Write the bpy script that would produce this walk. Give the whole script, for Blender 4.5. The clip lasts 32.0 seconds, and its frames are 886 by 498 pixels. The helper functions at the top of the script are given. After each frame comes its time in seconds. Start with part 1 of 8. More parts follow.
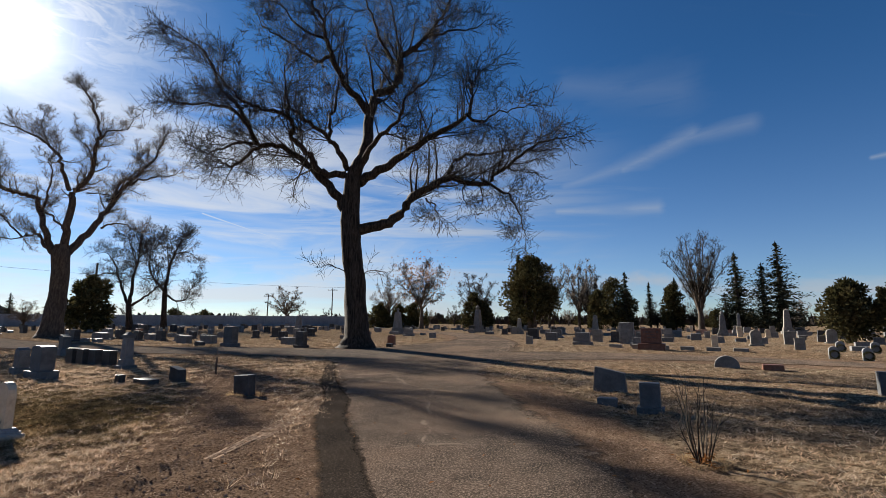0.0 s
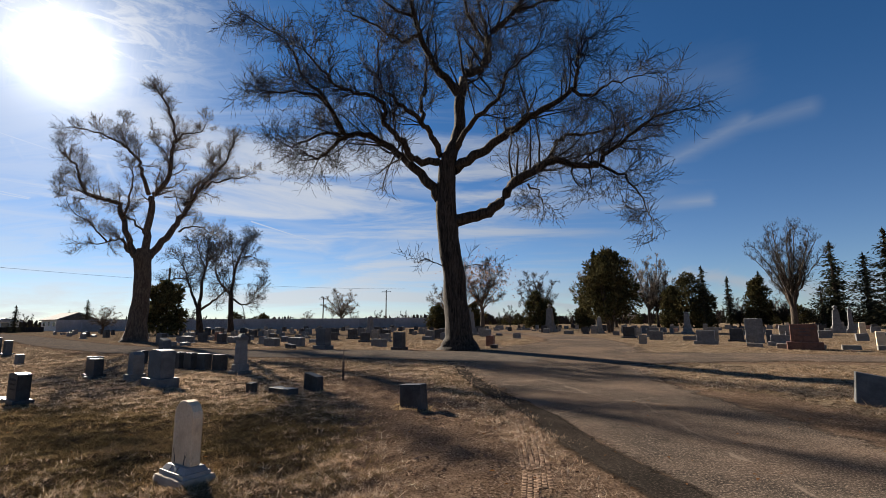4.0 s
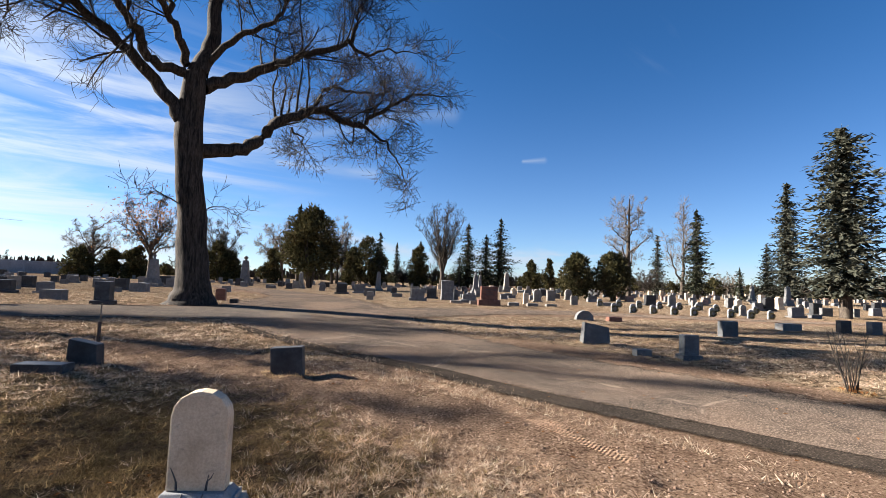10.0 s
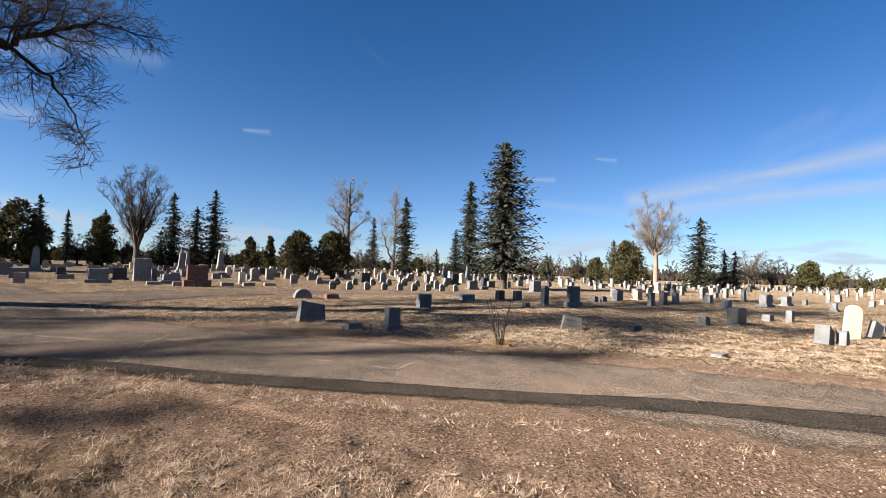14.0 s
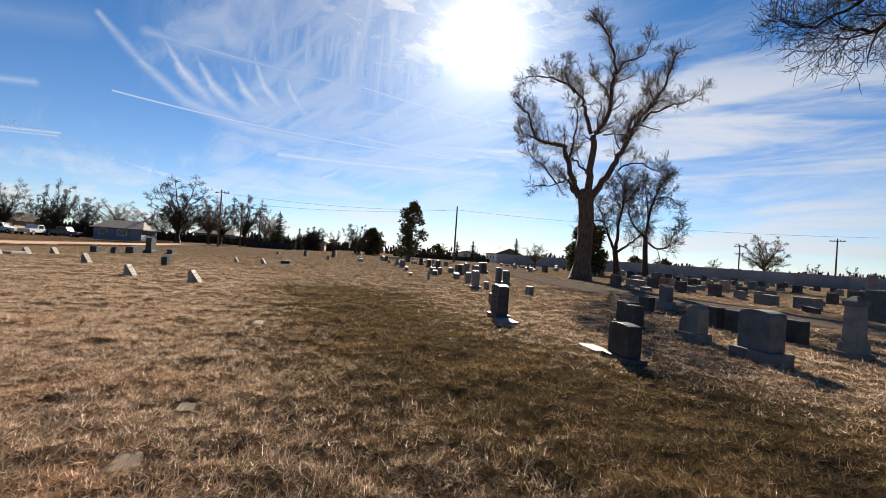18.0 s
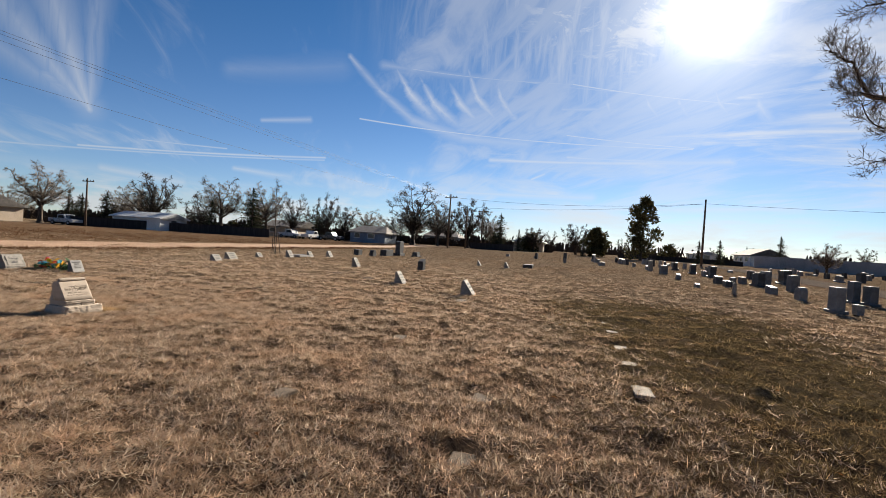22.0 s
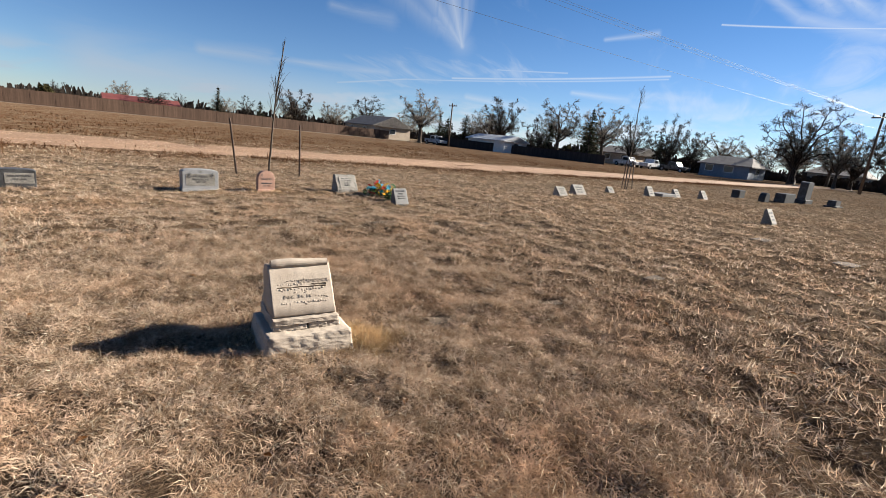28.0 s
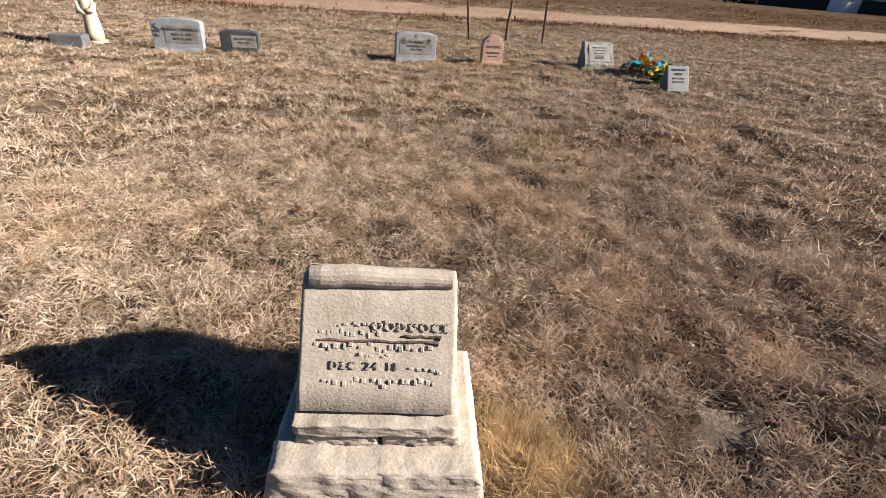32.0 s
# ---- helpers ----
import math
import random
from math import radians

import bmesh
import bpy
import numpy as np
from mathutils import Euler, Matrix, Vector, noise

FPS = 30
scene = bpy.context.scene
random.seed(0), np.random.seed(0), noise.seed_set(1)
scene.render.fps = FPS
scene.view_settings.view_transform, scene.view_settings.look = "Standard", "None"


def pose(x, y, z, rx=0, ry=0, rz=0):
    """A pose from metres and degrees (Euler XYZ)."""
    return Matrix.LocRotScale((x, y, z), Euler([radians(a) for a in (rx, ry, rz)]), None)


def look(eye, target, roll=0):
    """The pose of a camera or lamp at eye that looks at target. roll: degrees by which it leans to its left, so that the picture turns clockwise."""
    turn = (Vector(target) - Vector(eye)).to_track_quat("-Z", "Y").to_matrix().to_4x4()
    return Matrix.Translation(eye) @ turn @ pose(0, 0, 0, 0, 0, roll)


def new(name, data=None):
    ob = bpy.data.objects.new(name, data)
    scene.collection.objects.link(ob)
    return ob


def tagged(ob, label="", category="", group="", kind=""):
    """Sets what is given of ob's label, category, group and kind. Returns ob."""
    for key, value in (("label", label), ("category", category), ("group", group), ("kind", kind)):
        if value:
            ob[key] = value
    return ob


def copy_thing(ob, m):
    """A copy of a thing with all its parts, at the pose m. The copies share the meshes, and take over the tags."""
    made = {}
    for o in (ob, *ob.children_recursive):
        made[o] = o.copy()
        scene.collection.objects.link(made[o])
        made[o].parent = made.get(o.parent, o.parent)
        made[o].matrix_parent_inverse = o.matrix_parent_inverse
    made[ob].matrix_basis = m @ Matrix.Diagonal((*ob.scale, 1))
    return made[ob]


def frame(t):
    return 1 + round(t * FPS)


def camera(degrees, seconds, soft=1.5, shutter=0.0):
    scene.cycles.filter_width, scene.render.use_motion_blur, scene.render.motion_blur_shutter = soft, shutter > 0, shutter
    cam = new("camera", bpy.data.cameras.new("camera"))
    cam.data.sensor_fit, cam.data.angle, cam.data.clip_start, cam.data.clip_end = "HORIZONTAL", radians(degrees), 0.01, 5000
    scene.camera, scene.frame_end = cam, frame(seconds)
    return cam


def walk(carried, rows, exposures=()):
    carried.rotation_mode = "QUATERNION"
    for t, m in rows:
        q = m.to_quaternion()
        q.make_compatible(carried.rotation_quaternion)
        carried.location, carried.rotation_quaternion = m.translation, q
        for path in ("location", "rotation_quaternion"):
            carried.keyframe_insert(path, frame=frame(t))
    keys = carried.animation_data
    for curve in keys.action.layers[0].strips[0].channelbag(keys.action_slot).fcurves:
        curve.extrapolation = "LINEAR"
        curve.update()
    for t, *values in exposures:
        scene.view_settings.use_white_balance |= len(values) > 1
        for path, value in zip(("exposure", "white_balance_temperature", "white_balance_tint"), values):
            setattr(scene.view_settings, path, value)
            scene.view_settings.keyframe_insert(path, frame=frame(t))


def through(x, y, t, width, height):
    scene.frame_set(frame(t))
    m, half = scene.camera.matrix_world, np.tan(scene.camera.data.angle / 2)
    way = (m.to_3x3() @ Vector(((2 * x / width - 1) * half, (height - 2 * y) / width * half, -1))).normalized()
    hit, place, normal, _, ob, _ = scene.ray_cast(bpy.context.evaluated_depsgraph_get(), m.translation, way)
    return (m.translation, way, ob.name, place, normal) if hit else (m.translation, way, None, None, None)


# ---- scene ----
cam = camera(87.4, 32.0, 0.6)
METRES, EYE, TILT, LEAN, TURN = 23.1, 1.62, 0.0, 0.0, 0.0
ROWS = [
    (0.0, 0.0, 0.0, 0.0, -0.03, 8.8, -0.21),
    (0.5, -0.017, 0.0119, -0.0013, 1.02, 9.03, -0.05),
    (1.0, -0.0338, 0.0238, 0.0009, 1.42, 8.98, -0.08),
    (1.5, -0.0507, 0.0315, 0.0004, 1.5, 8.94, -0.01),
    (2.0, -0.0671, 0.0429, -0.0005, 1.51, 8.97, 0.1),
    (2.5, -0.0832, 0.0523, -0.0007, 1.63, 9.06, 0.16),
    (4.5, -0.1496, 0.0983, -0.0054, 7.81, 8.81, 0.54),
    (5.0, -0.1704, 0.1041, -0.0055, 11.34, 8.2, 0.59),
    (5.5, -0.191, 0.1074, -0.0065, 15.43, 8.05, 0.69),
    (6.0, -0.2103, 0.1146, -0.0061, 16.71, 7.83, 0.76),
    (6.5, -0.2289, 0.1182, -0.0066, 16.67, 7.6, 0.71),
    (7.0, -0.2425, 0.1247, -0.0077, 15.89, 7.34, 0.58),
    (7.5, -0.2572, 0.1328, -0.0076, 12.37, 6.68, 0.07),
    (8.0, -0.2703, 0.1364, -0.007, 6.15, 5.68, -0.66),
    (8.5, -0.2744, 0.1436, -0.007, -3.03, 4.77, -1.12),
    (9.0, -0.275, 0.1462, -0.0066, -13.94, 4.28, -1.47),
    (9.5, -0.278, 0.1446, -0.0055, -25.83, 4.23, -1.81),
    (10.0, -0.2803, 0.1435, -0.005, -34.55, 3.97, -2.04),
    (10.5, -0.2803, 0.1428, -0.0046, -42.14, 3.68, -2.2),
    (11.0, -0.2794, 0.1417, -0.0045, -49.66, 3.47, -2.17),
    (11.5, -0.2784, 0.1398, -0.0043, -56.58, 3.27, -1.98),
    (12.0, -0.2773, 0.1376, -0.0042, -63.09, 2.95, -1.72),
    (12.5, -0.2761, 0.136, -0.0045, -68.24, 2.59, -1.56),
    (13.0, -0.2755, 0.1352, -0.0046, -70.67, 2.51, -1.51),
    (13.5, -0.2765, 0.1371, -0.0044, -69.97, 2.47, -1.6),
    (15.5, -0.2824, 0.1457, -0.0051, -43.82, 2.3, -2.7),
    (16.0, -0.2858, 0.1493, -0.0053, -26.57, 2.06, -2.28),
    (16.5, -0.3035, 0.1537, -0.0055, -6.81, 1.71, -2.36),
    (17.0, -0.3231, 0.1565, -0.0063, 15.2, 1.44, -2.63),
    (17.5, -0.3454, 0.1619, -0.0057, 39.2, 1.02, -3.45),
    (18.0, -0.3674, 0.1629, -0.0064, 49.96, 0.69, -3.96),
    (18.5, -0.3903, 0.1666, -0.0073, 56.15, 0.81, -4.16),
    (19.0, -0.4164, 0.1653, -0.006, 61.86, 0.75, -4.78),
    (19.5, -0.4394, 0.1602, -0.0068, 66.87, 0.64, -4.35),
    (20.0, -0.4653, 0.1569, -0.0061, 69.67, 0.11, -4.38),
    (20.5, -0.4877, 0.1498, -0.007, 70.76, -0.09, -4.38),
    (21.0, -0.5104, 0.15, -0.0083, 71.88, -0.21, -4.32),
    (21.5, -0.5341, 0.1473, -0.0073, 72.82, -0.56, -4.24),
    (22.0, -0.557, 0.1443, -0.0069, 75.38, -0.99, -3.77),
    (22.5, -0.5821, 0.1418, -0.0054, 76.65, -1.16, -3.73),
    (23.0, -0.6045, 0.1337, -0.0061, 77.86, -1.21, -3.63),
    (23.5, -0.6285, 0.1311, -0.0069, 81.39, -1.85, -2.94),
    (24.0, -0.6526, 0.1253, -0.0063, 86.32, -2.67, -2.64),
    (24.5, -0.6741, 0.1189, -0.006, 92.53, -3.92, -3.0),
    (25.0, -0.697, 0.1139, -0.0057, 97.68, -6.04, -3.25),
    (25.5, -0.7188, 0.1072, -0.0069, 101.49, -7.35, -3.45),
    (27.5, -0.8026, 0.0807, -0.0094, 111.04, -11.65, -5.83),
    (28.0, -0.8191, 0.0701, -0.0104, 114.27, -13.41, -6.13),
    (28.5, -0.8355, 0.0635, -0.0123, 119.56, -16.04, -6.4),
    (29.0, -0.8526, 0.0565, -0.0119, 124.21, -18.57, -6.8),
    (29.5, -0.8649, 0.0477, -0.0127, 128.82, -21.08, -6.81),
    (30.0, -0.8756, 0.0416, -0.0136, 133.97, -23.67, -6.29),
    (30.5, -0.8882, 0.0363, -0.0146, 138.6, -25.99, -5.62),
    (31.0, -0.8935, 0.0301, -0.0155, 141.6, -28.33, -4.96),
    (31.5, -0.8969, 0.0239, -0.0168, 143.06, -29.67, -4.38),
    (32.0, -0.8993, 0.0214, -0.0192, 144.28, -30.94, -3.79),
]
walk(cam, [(t, pose(0, 0, EYE, TILT, LEAN, TURN) @ pose(METRES * x, METRES * y, METRES * z, 90 + pitch, roll, yaw)) for t, x, y, z, yaw, pitch, roll in ROWS],
     exposures=[(0.0, 1.75, 6550, 10), (4.5, 1.65, 6800, 11), (7.0, 1.65, 6750, 11), (8.5, 1.95, 6600, 10), (10.0, 2.4, 6350, 11), (11.5, 2.35, 6350, 11), (13.0, 2.1, 6250, 10), (15.5, 2.5, 6500, 14), (16.3, 2.7, 6700, 16),
                (17.2, 2.15, 6900, 12), (18.0, 1.95, 6950, 11), (20.0, 1.85, 6950, 11), (24.0, 1.75, 6800, 11), (28.0, 1.95, 6450, 10), (32.0, 1.85, 6250, 10)])

# ---- world, sun ----
SUN_AZ, SUN_EL = 46.6, 25.2      # degrees to the left of +y, and up


def way(az, el):
    a, e = radians(az), radians(el)
    return Vector((-math.sin(a) * math.cos(e), math.cos(a) * math.cos(e), math.sin(e)))


class Nodes:
    """Short-hand to wire a node tree."""

    def __init__(self, tree):
        self.tree = tree
        tree.nodes.clear()

    def add(self, kind, **inputs):
        node = self.tree.nodes.new(kind)
        for key, value in inputs.items():
            if key.startswith("i") and key[1:].isdigit():
                self.put(node.inputs[int(key[1:])], value)
            elif key in ("operation", "blend_type", "data_type", "sky_type", "interpolation_type", "noise_dimensions", "feature", "distance", "attribute_name", "wave_type", "bands_direction", "clamp"):
                if key == "operation": node.operation = value
                elif key == "blend_type": node.blend_type = value
                elif key == "data_type": node.data_type = value
                elif key == "sky_type": node.sky_type = value
                elif key == "interpolation_type": node.interpolation_type = value
                elif key == "noise_dimensions": node.noise_dimensions = value
                elif key == "feature": node.feature = value
                elif key == "distance": node.distance = value
                elif key == "attribute_name": node.attribute_name = value
                elif key == "wave_type": node.wave_type = value
                elif key == "bands_direction": node.bands_direction = value
                elif key == "clamp": node.use_clamp = value
            else:
                self.put(node.inputs[key.replace("_", " ")], value)
        return node

    def put(self, socket, value):
        if isinstance(value, bpy.types.NodeSocket):
            self.tree.links.new(value, socket)
        elif isinstance(value, bpy.types.Node):
            self.tree.links.new(value.outputs[0], socket)
        else:
            if hasattr(socket.default_value, "__len__") and len(socket.default_value) == 4 and len(value) == 3:
                value = (*value, 1)
            socket.default_value = value

    def maths(self, op, a, b=0.0, c=0.0, clamp=False):
        n = self.add("ShaderNodeMath", operation=op, i0=a, i1=b, i2=c, clamp=clamp)
        return n.outputs[0]

    def dot(self, a, b):
        return self.add("ShaderNodeVectorMath", operation="DOT_PRODUCT", i0=a, i1=b).outputs["Value"]

    def span(self, v, a, b, lo=0.0, hi=1.0, kind="SMOOTHSTEP"):
        n = self.add("ShaderNodeMapRange", interpolation_type=kind)
        for k, x in (("Value", v), ("From Min", a), ("From Max", b), ("To Min", lo), ("To Max", hi)):
            self.put(n.inputs[k], x)
        return n.outputs[0]

    def noise(self, vec, scale, detail=4.0, rough=0.55, warp=0.0):
        return self.add("ShaderNodeTexNoise", Vector=vec, Scale=scale, Detail=detail, Roughness=rough, Distortion=warp).outputs[0]

    def mix(self, f, a, b, how="MIX"):
        n = self.add("ShaderNodeMix", data_type="RGBA", blend_type=how)
        self.put(n.inputs[0], f)
        self.put(n.inputs[6], a)
        self.put(n.inputs[7], b)
        return n.outputs[2]

    def scaled(self, vec, s, turn=(0, 0, 0)):
        return self.add("ShaderNodeMapping", Vector=vec, Scale=s, Rotation=turn).outputs[0]


def make_sky():
    world = bpy.data.worlds.new("winter_sky")
    scene.world = world
    world.use_nodes = True
    n = Nodes(world.node_tree)
    sky = n.add("ShaderNodeTexSky", sky_type="NISHITA")
    sky.sun_disc = False
    sky.sun_elevation, sky.sun_rotation = radians(SUN_EL), radians(-SUN_AZ)
    sky.air_density, sky.dust_density, sky.ozone_density = 1.0, 0.25, 3.0
    sky.altitude = 1600
    d = n.add("ShaderNodeTexCoord").outputs["Generated"]
    xyz = n.add("ShaderNodeSeparateXYZ", i0=d)
    up = n.maths("MAXIMUM", xyz.outputs[2], 0.0)
    den = n.maths("ADD", up, 0.10)
    flat = n.add("ShaderNodeCombineXYZ", i0=n.maths("DIVIDE", xyz.outputs[0], den), i1=n.maths("DIVIDE", xyz.outputs[1], den)).outputs[0]
    sunward = n.dot(d, way(SUN_AZ + 14, 12))
    amount = n.span(sunward, 0.05, 0.95)
    # high cirrus, combed out along one wind direction
    comb = n.scaled(flat, (0.55, 2.3, 1.0), (0, 0, radians(35)))
    broad = n.noise(n.scaled(flat, (0.55, 0.9, 1.0), (0, 0, radians(20))), 0.9, 3.0, 0.5, 0.6)
    wisps = n.noise(comb, 1.7, 9.0, 0.62, 1.3)
    both = n.maths("ADD", n.maths("MULTIPLY", broad, 0.75), n.maths("MULTIPLY", wisps, 0.5))
    both = n.maths("ADD", both, n.maths("MULTIPLY", amount, 0.095))
    toward = n.maths("MAXIMUM", n.dot(d, way(SUN_AZ, SUN_EL)), 0.0)
    both = n.maths("ADD", both, n.maths("MULTIPLY", n.maths("POWER", toward, 10.0), 0.06))
    cirrus = n.span(both, 0.69, 0.91)
    cirrus = n.maths("MULTIPLY", cirrus, n.span(amount, 0.0, 0.5, 0.12, 0.34))
    cirrus = n.maths("MULTIPLY", cirrus, n.span(up, 0.0, 0.08, 0.4, 1.0))
    # low banks above the horizon
    low = n.noise(n.scaled(d, (5.0, 5.0, 26.0)), 1.0, 6.0, 0.55, 0.4)
    bank = n.maths("MULTIPLY", n.span(low, 0.50, 0.66), n.span(up, 0.10, 0.045, 0.0, 0.75))
    # a thin streaked sheet towards the south
    sheet = n.noise(n.scaled(d, (2.0, 2.0, 15.0), (radians(4), 0, 0)), 1.0, 9.0, 0.6, 0.7)
    over = n.maths("MULTIPLY", n.span(n.dot(d, way(27, 6)), math.cos(radians(52)), math.cos(radians(24))), n.span(up, 0.48, 0.30))
    sheet = n.maths("MULTIPLY", n.span(sheet, 0.42, 0.66, 0.0, 0.75), over)
    cloud = n.maths("MAXIMUM", n.maths("MAXIMUM", cirrus, bank), sheet)
    # the sky as degrees: u to the right of +y, v upwards
    u = n.maths("MULTIPLY", n.maths("ARCTAN2", xyz.outputs[0], xyz.outputs[1]), 180 / math.pi)
    v = n.maths("MULTIPLY", n.maths("ARCSINE", xyz.outputs[2]), 180 / math.pi)
    uv = n.add("ShaderNodeCombineXYZ", i0=u, i1=v).outputs[0]
    fibre = n.noise(n.scaled(uv, (0.75, 0.10, 1.0), (0, 0, radians(-14))), 1.0, 6.0, 0.62, 0.5)
    drift = n.noise(n.scaled(uv, (0.10, 0.55, 1.0), (0, 0, radians(4))), 1.0, 7.0, 0.6, 0.6)
    fluff = n.noise(n.scaled(uv, (0.55, 0.75, 1.0)), 1.0, 7.0, 0.6, 0.6)

    def ellipse(cu, cv, ru, rv):
        q = n.scaled(n.add("ShaderNodeVectorMath", operation="SUBTRACT", i0=uv, i1=(cu, cv, 0)).outputs[0], (1 / ru, 1 / rv, 0))
        return n.span(n.add("ShaderNodeVectorMath", operation="LENGTH", i0=q).outputs["Value"], 1.0, 0.25)

    def stroke(carry, a, b, w, s, grain, rough=1.2, bite=0.7):
        """Lays a smear from a to b, with its half width and strength at either end, over the cloud that is carried as z beside u and v."""
        d = (b[0] - a[0], b[1] - a[1], 0)
        rel = n.add("ShaderNodeVectorMath", operation="SUBTRACT", i0=carry, i1=(a[0], a[1], 0)).outputs[0]
        t = n.maths("MULTIPLY", n.dot(rel, d), 1 / (d[0] ** 2 + d[1] ** 2), clamp=True)
        off = n.add("ShaderNodeVectorMath", operation="SUBTRACT", i0=rel, i1=n.add("ShaderNodeVectorMath", operation="SCALE", i0=d, Scale=t).outputs[0]).outputs[0]
        far = n.add("ShaderNodeVectorMath", operation="LENGTH", i0=n.add("ShaderNodeVectorMath", operation="MULTIPLY", i0=off, i1=(1, 1, 0)).outputs[0]).outputs["Value"]
        wide = n.maths("MULTIPLY_ADD", t, w[1] - w[0], w[0])
        far = n.maths("DIVIDE", far, wide)
        far = n.maths("MULTIPLY_ADD", n.maths("SUBTRACT", grain, 0.5), rough * 2.2, far)
        power = n.maths("MULTIPLY_ADD", t, s[1] - s[0], s[0])
        smear = n.maths("MULTIPLY", n.maths("MULTIPLY", n.span(far, 1.0, -0.5), n.span(grain, 0.28, 0.62, 1.0 - bite, 1.0)), power)
        split = n.add("ShaderNodeSeparateXYZ", i0=carry)
        return n.add("ShaderNodeCombineXYZ", i0=split.outputs[0], i1=split.outputs[1], i2=n.maths("MAXIMUM", split.outputs[2], smear)).outputs[0]

    # a fibrous veil round the sun, rippled to one side of it
    veil = n.maths("MULTIPLY", ellipse(-58, 26, 34, 17), n.span(fibre, 0.32, 0.78, 0.10, 0.46))
    ripple = n.maths("MULTIPLY", ellipse(-52, 29, 26, 15), n.span(n.noise(n.scaled(uv, (0.22, 0.62, 1.0), (0, 0, radians(28))), 1.0, 9.0, 0.66, 0.8), 0.38, 0.64, 0.0, 0.66))
    cloud = n.maths("MAXIMUM", cloud, n.maths("MAXIMUM", veil, ripple))
    carry = n.add("ShaderNodeCombineXYZ", i0=u, i1=v, i2=cloud).outputs[0]
    # hooked fallstreaks hanging from a bent edge
    hooks = (((-79.8, 19.5), (-77.5, 16.2), (-73.6, 13.4)), ((-76.0, 19.0), (-74.4, 16.5), (-70.6, 13.3)), ((-74.2, 21.6), (-72.4, 17.3), (-68.3, 13.4)), ((-70.2, 20.2), (-69.5, 17.2), (-66.2, 13.6)), ((-83.0, 20.6), (-80.6, 17.2), (-76.0, 13.4)),
             ((-57.3, 18.6), (-56.9, 16.6), (-56.2, 14.4)), ((-53.6, 18.9), (-52.5, 16.4), (-50.6, 14.0)), ((-50.2, 18.8), (-49.4, 16.4), (-47.8, 14.0)), ((-46.4, 18.4), (-45.6, 16.2), (-43.8, 13.8)), ((-42.6, 17.8), (-42.0, 15.6), (-40.6, 13.4)))
    for k, (p, q, r) in enumerate(hooks):
        carry = stroke(carry, p, q, (0.35, 0.95), (0.2, 1.0 if k < 5 else 0.75), fluff, 0.8)
        carry = stroke(carry, q, r, (0.95, 1.9), (1.0 if k < 5 else 0.7, 0.25), fluff, 0.8)
    soft = (((-88.0, 20.4), (-84.3, 17.2), 0.45, 0.45), ((-84.3, 17.2), (-80.0, 14.2), 0.6, 0.5), ((-80.0, 14.2), (-73.7, 12.6), 0.9, 0.5), ((-73.7, 12.6), (-66.0, 12.2), 1.1, 0.5), ((-101, 17.0), (-89, 19.2), 1.2, 0.16), ((-84, 20.0), (-60, 19.0), 0.8, 0.35), ((-62, 16.2), (-36, 15.8), 0.7, 0.45),
            ((-70.2, 10.2), (-44.3, 10.2), 0.42, 0.8), ((-61.0, 10.8), (-44.0, 10.1), 0.55, 0.6), ((-74, 6.1), (-58, 6.2), 0.5, 0.6), ((-60.5, 4.8), (-38, 5.4), 0.5, 0.7), ((-62, 3.2), (-36, 3.4), 0.6, 0.6), ((-65.1, 8.1), (-63.6, 8.8), 0.22, 0.7), ((-97.4, 12.2), (-92.2, 13.0), 0.3, 0.45),
            ((-116.5, 12.8), (-113.2, 10.6), 1.0, 0.45), ((-141, 6.2), (-134.6, 6.4), 0.9, 0.6), ((-134.6, 6.4), (-121.5, 6.6), 0.5, 0.6), ((-128, 12.7), (-121.6, 12.2), 0.8, 0.35), ((-112, 5.0), (-105, 4.4), 0.5, 0.6), ((-100, 6.6), (-94, 6.2), 0.4, 0.5),
            ((-30.2, 13.3), (-24, 14.4), 0.9, 0.65), ((-24, 14.4), (-17.5, 14.6), 0.6, 0.7), ((-17.5, 14.6), (-11, 12.7), 0.6, 0.65), ((-11, 12.7), (-4.0, 11.2), 0.5, 0.55), ((-30, 16.2), (-18, 15.9), 1.0, 0.5), ((-18, 16.6), (-4.0, 16.0), 1.1, 0.5), ((-26, 12.0), (-14, 10.2), 1.2, 0.35), ((-17.0, 7.8), (-10.4, 9.0), 0.9, 0.6), ((-22, 6.0), (-8, 6.6), 0.8, 0.5), ((-30, 8.4), (-20, 7.6), 0.7, 0.35), ((-27, 9.0), (-8, 17.4), 1.2, 0.18),
            ((14.2, 13.1), (25.4, 12.7), 0.65, 0.62), ((15.2, 16.0), (24.3, 18.2), 0.9, 0.36), ((22.0, 17.4), (29.5, 20.2), 0.9, 0.42), ((27, 19.6), (35, 20.2), 0.8, 0.32), ((15.7, 27.4), (28.4, 25.0), 2.2, 0.16), ((80.0, 8.2), (92, 7.0), 0.7, 0.3),
            ((90, 8.6), (103, 10.4), 1.3, 0.85), ((100, 10.2), (112, 12.0), 1.0, 0.95), ((91, 7.0), (104, 8.6), 1.2, 0.75), ((101, 8.4), (113, 8.9), 0.8, 0.9), ((77.0, 11.3), (81.0, 11.1), 0.3, 0.6), ((44.0, 14.8), (46.5, 14.9), 0.25, 0.55), ((86, 13.4), (88, 13.2), 0.25, 0.5))
    for p, q, w, s in soft:
        carry = stroke(carry, p, q, (w * 1.2, w * 1.9), (s * 1.25, s), drift, 0.8)
